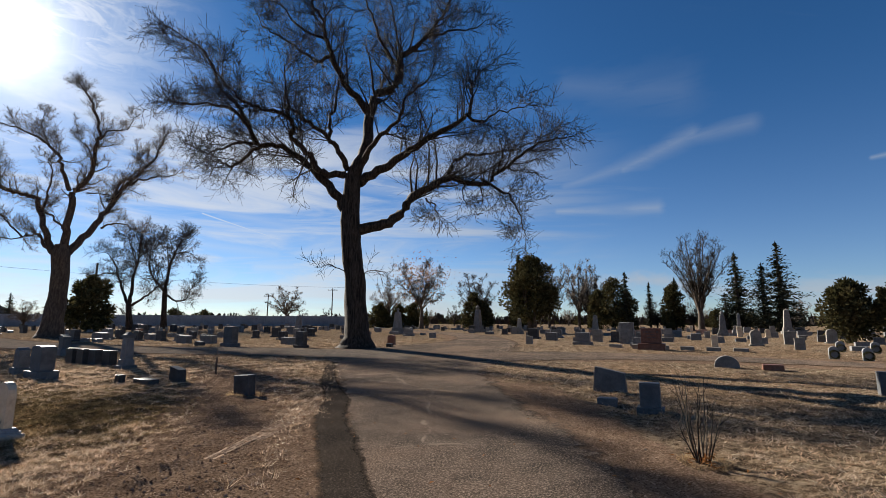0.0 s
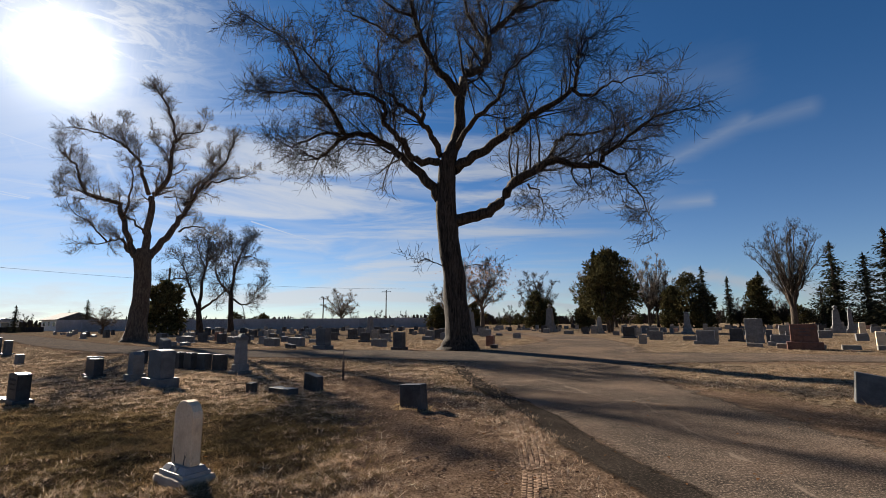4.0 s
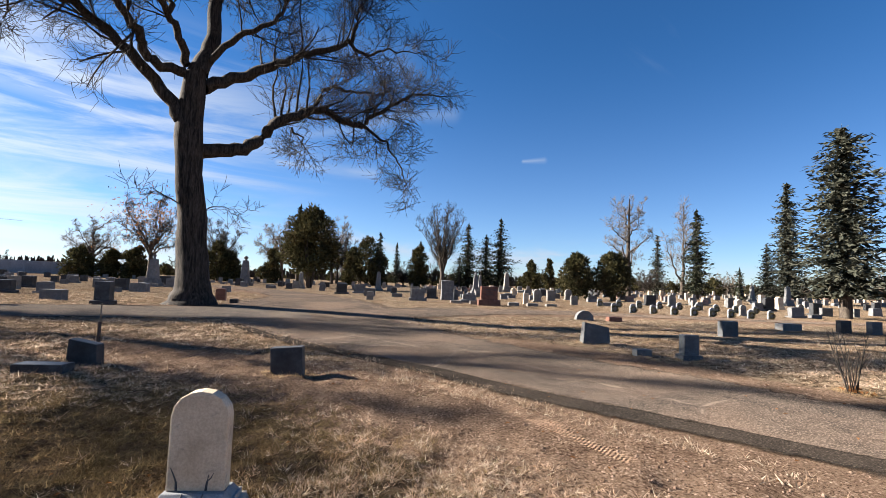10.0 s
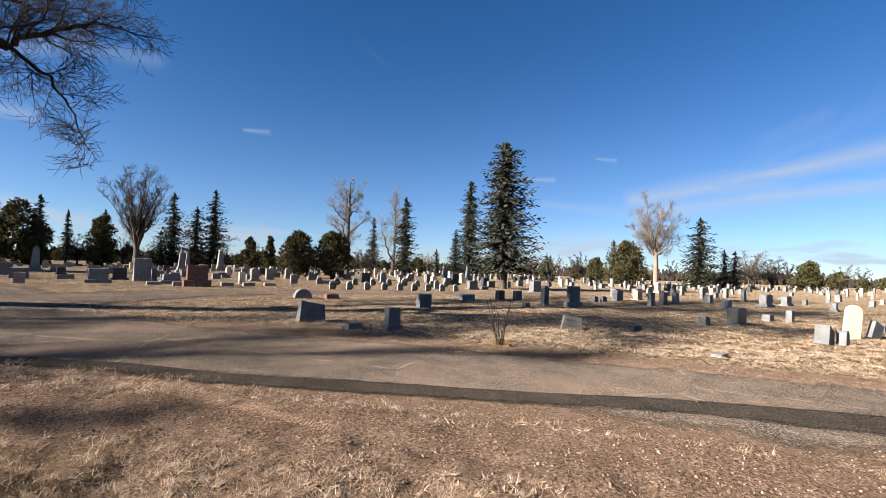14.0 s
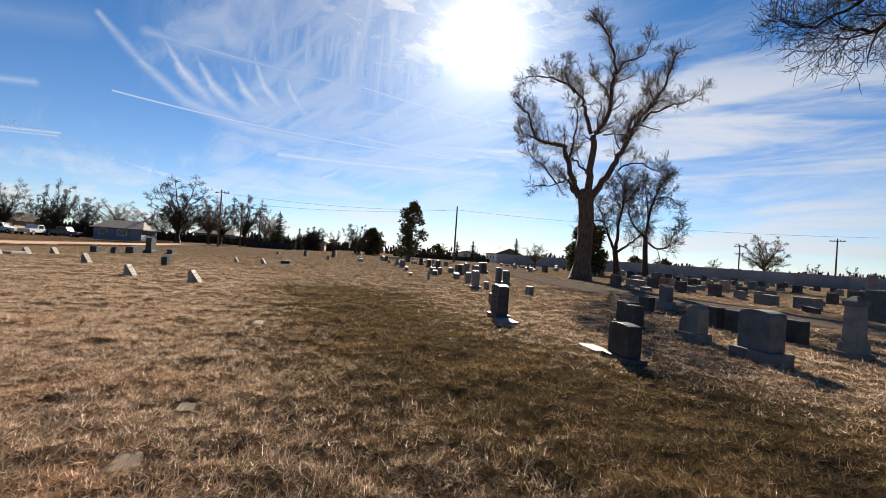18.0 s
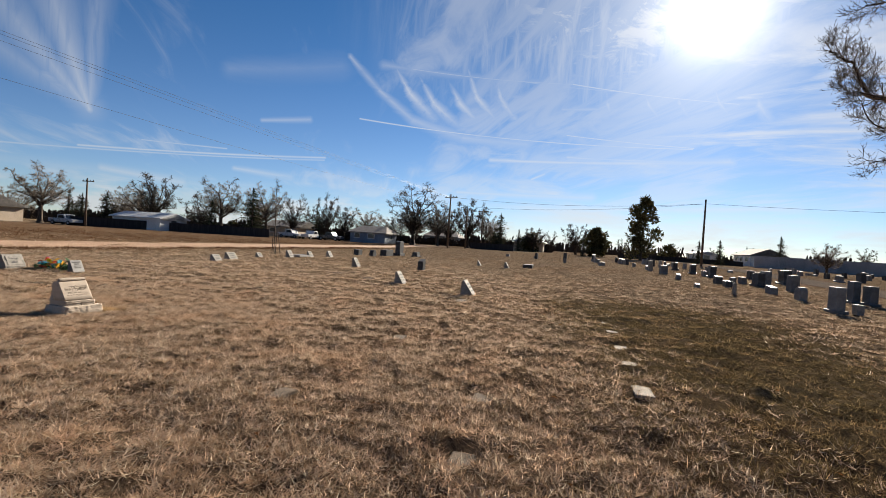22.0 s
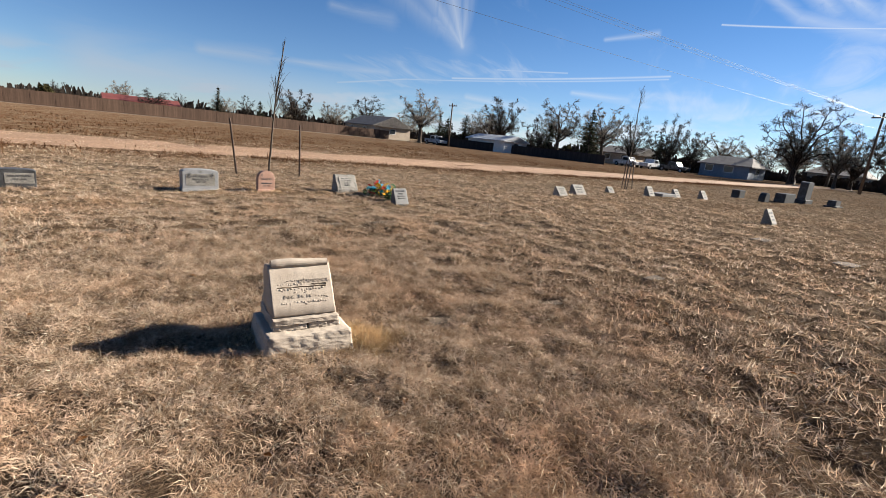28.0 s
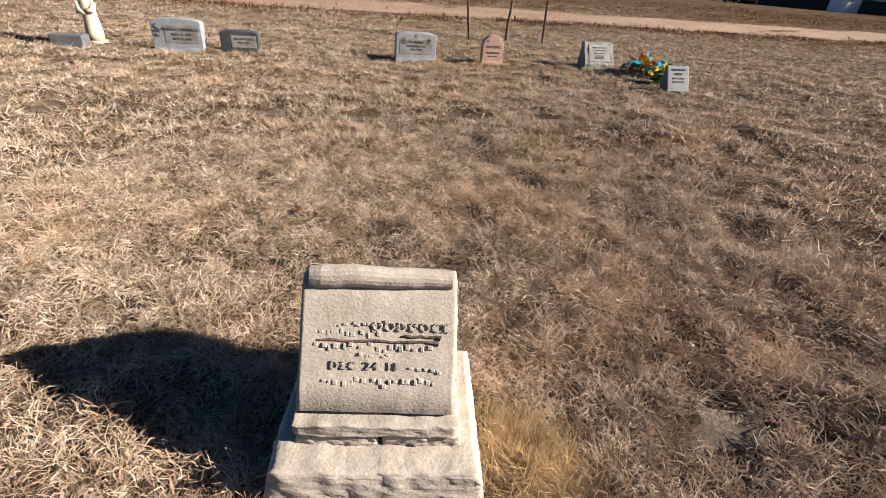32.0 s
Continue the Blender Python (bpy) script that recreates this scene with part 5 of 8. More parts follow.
def rough_block(w, d, h, rough, seed, cuts, top=0.95, lift=0.0):
    """A hewn block: an even grid of faces, pushed about."""
    bm = bmesh.new()
    bmesh.ops.create_cube(bm, size=1.0)
    bmesh.ops.subdivide_edges(bm, edges=bm.edges[:], cuts=cuts, use_grid_fill=True)
    for v in bm.verts:
        near = sum(abs(c) > 0.47 for c in v.co)
        t = v.co.z + 0.5
        s = (1 - (1 - top) * t) * (0.985 if near > 1 else 1.0)
        v.co = Vector((v.co.x * w * s, v.co.y * d * s, lift + t * h))
        q = v.co * 16 + Vector((seed * 3.1, seed, 0))
        v.co += noise.noise_vector(q) * rough * 0.7 + noise.noise_vector(q * 3.3) * rough * 0.45 + noise.noise_vector(q * 7.1) * rough * 0.3
    for f in bm.faces:
        f.smooth = True
    me = bpy.data.meshes.new("block")
    bm.to_mesh(me)
    bm.free()
    return me


def headstone(x, y, w, h, d, tone="grey", top="flat", base=0.0, turn=0.0, lean=0.0, tip=0.0, text=0, group="", label="", batter=0.0):
    """An upright stone: die, perhaps a base (its height given) and an inscription. lean: sideways; tip: backwards; degrees."""
    COUNT[0] += 1
    material, word = TONE[tone]
    label = label or f"{SHAPE[top]} {word} gravestone" + (" on a stone base" if base else " standing in dry grass")
    m = on_ground(x, y, turn, 0.03) @ pose(0, 0, 0, tip, lean, 0)
    near = math.hypot(x + 8, y - 6) < 26
    bev = 0.012 if near else 0.0
    g = Geo().prism(outline(top if top != "rough" else "flat", w, h - base), -d / 2, d / 2)
    if batter:
        g.v = [(a, b * (1 - batter * c / h), c) for a, b, c in g.v]
    rough = 0.035 if top == "rough" else 0.0
    die = g.mesh("die", bevel=bev or 0.01, rough=rough, seed=COUNT[0], cuts=3 if rough else 0)
    if not base and not text:
        return solo("headstone", die, material, m, label, "gravestone", group)
    stone = thing("headstone", m, label, "gravestone", group)
    part("die", die, material, stone, m=pose(0, 0, base))
    if base:
        part("base", Geo().box(0, 0, 0, w * 1.32, d * 1.5, base).mesh("base", bevel=0.015, rough=0.008 if near else 0, seed=COUNT[0], cuts=2 if near else 0), material, stone)
    if text:
        for s in ((1,) if text == 1 else (-1,) if text == -1 else (1, -1)):
            lettering(stone, w, base + (h - base) * 0.3, base + (h - base) * 0.85, s * (d / 2 + 0.001) * (1 - batter * 0.5), COUNT[0])
    return stone


def slant(x, y, w, h, d, tone="pale", turn=0.0, group="", label="", bare=False):
    """A low marker with a sloping inscribed face."""
    COUNT[0] += 1
    material, word = TONE[tone]
    stone = thing("slant_marker", on_ground(x, y, turn, 0.02), label or f"slant-faced {word} grave marker in dry grass", "gravestone", group)
    g, a = Geo(), w / 2
    prof = [(-d / 2, 0), (d / 2, 0), (d / 2, h * 0.12), (-d * 0.24, h), (-d * 0.42, h * 0.97)]
    g.v = [(-a, b, c) for b, c in prof] + [(a, b, c) for b, c in prof]
    g.f = [(4, 3, 2, 1, 0), (5, 6, 7, 8, 9)] + [(i, (i + 1) % 5, 5 + (i + 1) % 5, 5 + i) for i in range(5)]
    part("body", g.mesh("body", bevel=0.012), material, stone)
    if bare:
        return stone
    run = math.hypot(d * 0.74, h * 0.88)
    lettering(stone, w * 0.9, -run * 0.35, run * 0.35, 0.003, COUNT[0], 3, tilt=math.degrees(math.atan2(d * 0.74, h * 0.88)), at=(d * 0.13, h * 0.56))
    return stone


def obelisk(x, y, w, h, tone="grey", cap="point", turn=0.0, base=0.25, label="", group=""):
    COUNT[0] += 1
    material, word = TONE[tone]
    kind = {"point": "obelisk", "urn": "pillar with an urn on top", "flat": "shaft with a capped top", "cross": "pillar with a cross on top"}[cap]
    stone = thing("monument", on_ground(x, y, turn, 0.03), label or f"{word} {kind}, stepped base", "monument", group)
    part("base", Geo().box(0, 0, 0, w * 1.7, w * 1.7, h * base * 0.45).mesh("base", bevel=0.012), material, stone)
    part("plinth", Geo().box(0, 0, h * base * 0.45, w * 1.3, w * 1.3, h * base * 0.55, 0.93).mesh("plinth", bevel=0.012), material, stone)
    z, top = h * base, h * (0.93 if cap == "point" else 0.84)
    g = Geo().box(0, 0, z, w, w, top - z, 0.62 if cap != "flat" else 0.86)
    if cap == "point":
        g.box(0, 0, top, w * 0.62, w * 0.62, h - top, 0.03)
    part("shaft", g.mesh("shaft", bevel=0.008), material, stone)
    if cap == "flat":
        part("cap", Geo().box(0, 0, top, w * 1.08, w * 1.08, (h - top) * 0.5).box(0, 0, top + (h - top) * 0.5, w * 0.9, w * 0.9, (h - top) * 0.5, 0.3).mesh("cap", bevel=0.008), material, stone)
    if cap == "urn":
        s = h - top
        part("urn", Geo().lathe([(w * 0.22, top), (w * 0.12, top + s * 0.15), (w * 0.30, top + s * 0.5), (w * 0.33, top + s * 0.62), (w * 0.16, top + s * 0.75), (w * 0.2, top + s * 0.82), (w * 0.03, top + s)], 10).mesh("urn", smooth=True), material, stone)
    if cap == "cross":
        s = h - top
        part("cross", Geo().box(0, 0, top, w * 0.2, w * 0.2, s).box(0, 0, top + s * 0.5, s * 0.6, w * 0.2, w * 0.2).mesh("cross"), material, stone)
    return stone


FLATS = []


def flat_marker(x, y, w, d, tone="conc", turn=0.0, high=-0.012, group="flat markers let into the turf"):
    COUNT[0] += 1
    FLATS.append((x, y))
    g = Geo().box(0, 0, -0.05, w, d, high + 0.05)
    return solo("flat_marker", g.mesh("flat_marker", bevel=0.01, rough=0.008, seed=COUNT[0], cuts=2), TONE[tone][0], pose(x, y, float(land_z(np.array([x]), np.array([y]))[0]) + 0.024, 0, 0, GRID + turn), f"flat {TONE[tone][1]} grave marker let into the turf", "grave marker", group)


def ledger(x, y, w, h, d, tone="dark", turn=0.0):
    return solo("grave_block", Geo().box(0, 0, 0, w, d, h).mesh("grave_block", bevel=0.015, rough=0.006, seed=int(x * 7), cuts=1), TONE[tone][0], on_ground(x, y, turn, 0.02), f"low {TONE[tone][1]} grave block in dry grass", "grave marker")


# beside the road
def marble_tablet(x, y):
    """The cracked round-topped tablet by the road, on two moulded steps and a rough block."""
    stone = thing("headstone", on_ground(x, y, 0, 0.02), "cracked cream-white marble tablet with a rounded top on a stepped base", "gravestone")
    part("block", rough_block(0.54, 0.36, 0.095, 0.012, 3, 10), SAND, stone, "rough-hewn sandstone block")
    part("step", Geo().box(0, 0, 0.09, 0.455, 0.27, 0.045).mesh("step", bevel=0.006, rough=0.003, seed=2, cuts=3), LIGHT, stone, "grey weathered lower step")
    part("step", Geo().box(0, 0, 0.134, 0.425, 0.24, 0.05, 0.86, 0.72).mesh("step", bevel=0.006, rough=0.003, seed=5, cuts=3), LIGHT, stone, "grey chamfered upper step")
    part("tablet", Geo().prism(outline("round", 0.35, 0.605), -0.052, 0.052).mesh("tablet", bevel=0.012), MARBLE, stone, "cream marble tablet with worn stains", pose(0, 0, 0.182))
    for run in (((-0.150, 0.325), (-0.128, 0.280), (-0.112, 0.24), (-0.108, 0.19)), ((0.108, 0.295), (0.092, 0.262), (0.072, 0.245), (0.066, 0.19)), ((0.072, 0.245), (0.078, 0.285))):
        part("crack", Geo().tube([(u, -0.0525, v) for u, v in run], [0.002 + 0.0022 * k for k in range(len(run))][::1], 4).mesh("crack"), INK, stone, "dark open crack")
    for run in (((0.064, 0.184, -0.088), (0.058, 0.158, -0.106), (0.052, 0.135, -0.121)), ((-0.06, 0.184, -0.088), (-0.062, 0.135, -0.121))):
        part("crack", Geo().tube([(u, q, v) for u, v, q in run], [0.004] * len(run), 4).mesh("crack"), INK, stone, "dark open crack")


marble_tablet(-6.0, 6.62)
headstone(-4.32, 10.48, 0.47, 0.46, 0.20, "dark", "flat", 0.0, lean=-4, text=0)
headstone(-6.87, 12.38, 0.45, 0.45, 0.20, "dark", "cut", 0.0, text=0)
headstone(-8.13, 12.05, 0.20, 0.27, 0.16, "dark", "flat")
ledger(-7.30, 11.78, 0.66, 0.20, 0.26)
obelisk(-10.12, 15.21, 0.27, 1.20, "grey", "flat", base=0.28)
for a, b in ((-13.05, 16.75), (-12.45, 16.45), (-11.89, 16.27), (-11.18, 15.95)):
    headstone(a, b, 0.46, 0.54, 0.24, "dark", "flat", group="row of four dark stones")
headstone(-11.02, 13.11, 0.62, 0.92, 0.34, "blue", "serp", 0.24)
headstone(-12.37, 13.97, 0.30, 0.80, 0.27, "grey", "gable", 0.22, label="small grey granite monument with a gabled cap and stepped base")
headstone(-12.75, 14.5, 0.45, 0.52, 0.18, "grey", "round", 0.12, lean=5)
headstone(-15.43, 19.31, 0.36, 0.85, 0.29, "grey", "cut", 0.28)
headstone(-14.03, 14.54, 0.46, 0.56, 0.24, "dark", "flat", 0.08)
headstone(-16.3, 12.25, 0.60, 0.86, 0.26, "dark", "serp", 0.14, text=-1, label="dark granite stone with a speckled curved top, on a base")
ledger(-15.6, 11.75, 0.62, 0.10, 0.40, "grey")
headstone(-12.14, 10.62, 0.56, 0.64, 0.22, "dark", "serp", 0.14, text=-1, label="dark granite stone with a speckled curved top, on a base")
ledger(-12.85, 10.95, 0.62, 0.09, 0.28, "grey")
headstone(-14.44, 14.97, 0.58, 0.58, 0.24, "dark", "flat", 0.08)
headstone(-15.56, 18.27, 0.54, 0.45, 0.22, "dark", "flat")
headstone(-18.53, 14.35, 0.34, 0.36, 0.18, "grey", "flat")
headstone(-19.94, 17.84, 0.36, 0.38, 0.2, "grey", "flat")
headstone(-22.94, 17.85, 0.44, 0.76, 0.24, "grey", "flat", 0.1)
headstone(-22.6, 18.2, 0.28, 0.30, 0.17, "grey", "flat")
headstone(-24.79, 21.27, 0.38, 0.78, 0.22, "blue", "flat", 0.1)
headstone(-24.30, 21.31, 0.42, 0.66, 0.24, "blue", "flat", 0.1)
headstone(-25.4, 19.7, 0.46, 0.5, 0.22, "grey", "round")
headstone(-31.42, 25.17, 0.62, 0.74, 0.3, "grey", "flat")
headstone(-27.20, 20.53, 0.60, 0.36, 0.24, "grey", "cut")
obelisk(-26.8, 18.3, 0.12, 0.50, "pale", "flat", base=0.2, label="small white limestone post marker in dry grass")
headstone(-30.35, 21.98, 0.33, 0.42, 0.2, "grey", "flat")
headstone(-29.3, 19.0, 0.26, 0.22, 0.18, "grey", "cut")
headstone(-33.2, 21.48, 0.36, 0.34, 0.2, "grey", "cut")
headstone(-29.8, 21.1, 0.5, 0.3, 0.25, "dark", "flat")
headstone(-31.5, 22.3, 0.5, 0.38, 0.3, "dark", "flat")
headstone(-28.3, 23.0, 0.5, 0.72, 0.3, "grey", "flat")
headstone(-32.3, 25.9, 0.7, 0.6, 0.3, "grey", "flat")
# across the lane
headstone(-22.62, 31.19, 1.2, 0.5, 0.5, "grey", "serp", 0.1)
for a, b, w, h, d, tone, top, base in (
        (-25.54, 40.1, 0.8, 0.95, 0.4, "dark", "flat", 0.2), (-22.67, 35.14, 0.55, 0.68, 0.3, "red", "flat", 0.1), (-19.57, 30.29, 0.6, 0.64, 0.3, "dark", "flat", 0.12),
        (-19.81, 31.93, 0.8, 0.4, 0.4, "grey", "serp", 0), (-20.96, 36.46, 0.69, 0.34, 0.34, "grey", "flat", 0), (-14.58, 26.65, 0.86, 0.48, 0.4, "grey", "serp", 0),
        (-13.18, 26.59, 0.9, 0.5, 0.42, "grey", "flat", 0), (-12.66, 24.63, 0.5, 0.26, 0.3, "dark", "cut", 0), (-13.74, 30.72, 0.67, 0.26, 0.33, "grey", "flat", 0),
        (-13.89, 35.06, 0.49, 0.58, 0.24, "dark", "flat", 0.1), (-10.8, 24.04, 0.66, 1.02, 0.36, "blue", "flat", 0.2), (-10.82, 31.96, 0.6, 0.6, 0.3, "dark", "flat", 0.14),
        (-8.6, 26.29, 0.8, 0.4, 0.36, "grey", "flat", 0), (-6.98, 23.33, 0.5, 0.82, 0.3, "dark", "flat", 0.16)):
    headstone(a, b, w, h, d, tone, top, base)
for a, b, w, h, d, tone, top, base in (
        (-5.68, 34.27, 0.9, 0.55, 0.4, "grey", "serp", 0), (-2.82, 26.06, 0.42, 0.56, 0.2, "red", "serp", 0),
        (8.0, 26.93, 0.8, 0.72, 0.34, "grey", "flat", 0.2), (11.01, 28.17, 0.8, 1.28, 0.45, "grey", "rough", 0), (11.8, 28.29, 0.28, 0.7, 0.2, "blue", "flat", 0),
        (10.66, 25.4, 0.78, 0.52, 0.39, "grey", "serp", 0.2), (13.61, 23.62, 0.3, 0.7, 0.2, "marble", "flat", 0), (9.66, 16.16, 0.74, 0.42, 0.26, "grey", "round", 0)):
    headstone(a, b, w, h, d, tone, top, base)
headstone(10.17, 22.99, 0.92, 1.05, 0.36, "red", "flat", 0.32, text=-1, label="polished red-brown granite family stone on a rough grey base")
for k in range(6):
    headstone(8.9 + 0.95 * k, 24.3 - 0.53 * k, 0.6, 0.2, 0.3, "pale", "flat", group="low family markers")
ledger(10.74, 15.47, 0.57, 0.20, 0.34, "red")
ledger(-2.67, 23.87, 0.30, 0.20, 0.2, "dark")
# beyond the road on the sunny side
headstone(3.93, 11.24, 0.74, 0.58, 0.26, "grey", "cut", 0.0, lean=2, text=0, batter=0.25)
headstone(3.74, 8.65, 0.34, 0.56, 0.20, "blue", "flat", 0.14, label="small blue-grey granite die on a low base")
ledger(3.24, 9.44, 0.36, 0.16, 0.22, "grey")
ledger(4.02, 1.62, 0.34, 0.09, 0.2, "pale")
for a, b, w, h, d, tone, top, base in (
        (10.1, 10.69, 0.56, 0.55, 0.25, "blue", "flat", 0), (16.13, 11.06, 0.85, 0.3, 0.42, "grey", "flat", 0), (17.27, 9.58, 0.46, 0.54, 0.24, "dark", "flat", 0),
        (17.94, 8.81, 0.46, 0.54, 0.24, "blue", "flat", 0), (13.2, 7.33, 0.32, 0.26, 0.16, "blue", "flat", 0), (15.46, 6.95, 0.34, 0.95, 0.22, "blue", "round", 0.1),
        (15.84, 5.71, 0.56, 0.96, 0.34, "blue", "flat", 0.24), (21.15, 5.11, 0.37, 0.34, 0.18, "grey", "cut", 0), (21.55, 4.68, 0.41, 0.34, 0.2, "grey", "cut", 0),
        (23.62, 3.98, 0.66, 0.64, 0.33, "blue", "flat", 0), (29.52, 10.1, 0.9, 0.88, 0.45, "grey", "flat", 0.1), (33.29, 18.2, 0.75, 1.0, 0.38, "dark", "serp", 0.2),
        (33.04, 15.23, 0.7, 0.86, 0.35, "dark", "flat", 0.14), (32.9, 20.64, 0.61, 0.8, 0.31, "grey", "flat", 0)):
    headstone(a, b, w, h, d, tone, top, base)
for a, b, w, h, d, tone, top, base in (
        (25.34, 2.84, 0.6, 0.62, 0.3, "pink", "flat", 0.1), (19.73, 2.27, 0.39, 0.72, 0.2, "blue", "flat", 0), (21.33, 1.61, 0.46, 0.72, 0.24, "dark", "flat", 0.08),
        (23.05, 0.88, 0.42, 0.66, 0.22, "blue", "flat", 0.08), (7.67, 3.12, 0.36, 0.16, 0.2, "dark", "flat", 0), (10.65, 1.02, 0.4, 0.34, 0.2, "grey", "cut", 0),
        (11.56, -0.03, 0.72, 0.62, 0.34, "dark", "serp", 0.1), (19.74, -1.07, 0.56, 0.5, 0.3, "grey", "flat", 0), (14.29, -1.53, 0.52, 0.28, 0.25, "grey", "cut", 0),
        (14.43, -2.24, 0.31, 0.46, 0.2, "grey", "flat", 0), (15.54, -6.57, 0.6, 0.36, 0.3, "grey", "cut", 0)):
    headstone(a, b, w, h, d, tone, top, base)
headstone(6.77, 4.76, 0.52, 0.38, 0.12, "pale", "flat", lean=7, tip=12, text=-1, turn=-38, label="leaning white limestone tablet with worn lettering")
headstone(7.72, -1.17, 0.5, 0.48, 0.3, "grey", "cut", lean=12)
headstone(7.9, -1.6, 0.34, 0.38, 0.2, "grey", "round", lean=8)
headstone(9.6, -2.35, 0.42, 0.95, 0.12, "marble", "round", lean=6, turn=-40, label="leaning white marble tablet with a rounded top")
headstone(9.95, -2.95, 0.4, 0.5, 0.14, "grey", "flat", lean=25, turn=-20, label="grey granite tablet fallen against its neighbour")
headstone(12.7, -4.2, 0.55, 0.28, 0.25, "pale", "cut", lean=-10)
headstone(14.26, -5.52, 0.5, 0.42, 0.3, "grey", "cut", lean=15)
headstone(4.6, -1.75, 0.55, 0.32, 0.12, "pale", "flat", tip=12, text=-1, turn=-40)

# field to the west
for a, b, w, h, d, tone in ((-25.15, 7.35, 0.42, 0.44, 0.36, "pale"), (-27.6, 5.85, 0.38, 0.42, 0.3, "pale"), (-34.9, 4.95, 0.36, 0.44, 0.3, "pale"), (-34.3, -0.94, 0.42, 0.30, 0.3, "pale"),
                            (-35.5, -0.56, 0.55, 0.36, 0.34, "pale"), (-38.6, 0.24, 0.36, 0.26, 0.24, "pale"), (-39.6, 1.69, 0.40, 0.42, 0.3, "pale"), (-41.2, 2.73, 0.38, 0.36, 0.28, "pale"),
                            (-42.3, 3.86, 0.40, 0.40, 0.3, "pale"), (-39.4, 14.4, 0.36, 0.4, 0.3, "pale"), (-41.1, 13.2, 0.3, 0.36, 0.26, "pale")):
    slant(a, b, w, h, d, tone)
headstone(-34.5, 8.0, 0.46, 0.56, 0.26, "dark", "cut")
headstone(-48.0, 6.0, 0.7, 0.44, 0.4, "dark", "flat")
headstone(-47.0, 7.0, 0.6, 0.5, 0.3, "dark", "round")
headstone(-49.0, 8.3, 1.5, 0.52, 0.5, "dark", "flat")
headstone(-51.0, 9.6, 0.9, 1.25, 0.4, "dark", "serp", 0.25)
headstone(-51.3, 11.1, 0.9, 0.4, 0.4, "dark", "flat", 0.1)
ledger(-40.6, 16.4, 1.3, 0.22, 0.6, "dark")
ledger(-40.6, 2.2, 1.1, 0.16, 0.6, "grey")


def panelled(x, y, w, h, d, tone, label, lines, panel=0.72, turn=4.0, off=0.0, rim=True, top="serp"):
    """A granite stone with a rough foot and a lighter sunk panel that carries the lettering."""
    COUNT[0] += 1
    material = TONE[tone][0]
    stone = thing("headstone", on_ground(x, y, turn, 0.02), label, "gravestone")
    part("die", Geo().prism(outline(top, w, h), -d / 2, d / 2).mesh("die", bevel=0.010), material, stone)
    part("foot", Geo().box(0, 0, -0.01, w * 1.01, d * 1.04, h * 0.16).mesh("foot", bevel=0.008, rough=0.008, seed=COUNT[0], cuts=4), material, stone, "rock-pitched foot")
    if rim:
        part("panel", Geo().box(off, d / 2, h * 0.28, w * panel, 0.008, h * 0.52).mesh("panel", bevel=0.003), PALE, stone, "paler lettered panel")
    words(stone, lines, h * 0.72, d / 2 + (0.009 if rim else 0.002), INK, m=pose(off, d / 2 + (0.005 if rim else 0.001), h * 0.72, 90, 0, 180))
    return stone


def sprig(stone, x, y, z, size, seed):
    rng, g = random.Random(seed), Geo()
    for k in range(14):
        a, q = rng.uniform(0, 6.28), size * rng.random()
        p = Vector((x + math.cos(a) * q * 0.6, y + 0.003, z + math.sin(a) * q))
        e = Vector((rng.gauss(0, 1), 0, rng.gauss(0, 1))).normalized() * size * 0.3
        n = Vector((e.z, 0, -e.x)) * 0.4
        g.face(p - e, p + n, p + e, p - n)
    tagged(part("carving", g, INK, stone, "carved flower spray"), kind="stuff")


s_ = panelled(-21.95, -7.24, 0.62, 0.42, 0.20, "light", "grey granite stone with a lettered panel and carved vine", [("MAURA CARRASCO", 0.052, 0.03), ("NOV. 22. 1871", 0.042, 0.09), ("NOV. 2. 1940", 0.042, 0.145)], 0.68, off=-0.06)
sprig(s_, 0.24, 0.102, 0.26, 0.09, 1)
s_ = panelled(-22.67, -6.95, 0.50, 0.30, 0.18, "dark", "low dark granite stone with an oval wreath carving", [("ADELA P. TAPIA", 0.038, 0.03), ("1912    1946", 0.03, 0.075)], 0.66, off=-0.06)
sprig(s_, 0.19, 0.092, 0.16, 0.06, 2)
s_ = panelled(-24.87, -5.80, 0.60, 0.40, 0.20, "light", "blue-grey granite stone with a small cross and rose carvings", [("MORENO", 0.058, 0.03), ("FRANCISCA D", 0.045, 0.08), ("1883 - 1940", 0.034, 0.122)], 0.8)
sprig(s_, 0.19, 0.105, 0.30, 0.06, 3)
sprig(s_, -0.19, 0.105, 0.30, 0.06, 4)
part("cross", Geo().box(0, 0.102, 0.335, 0.008, 0.006, 0.045).box(0, 0.102, 0.36, 0.03, 0.006, 0.008), PALE, s_, "small carved cross")
s_ = panelled(-25.94, -5.28, 0.33, 0.42, 0.12, "pink", "small pink granite stone with a curved top", [("VAZQUEZ", 0.05, 0.06)], rim=False, top="round")
sprig(s_, 0.09, 0.062, 0.34, 0.04, 5)
lettering(s_, 0.28, 0.10, 0.20, 0.061, 51, 2)


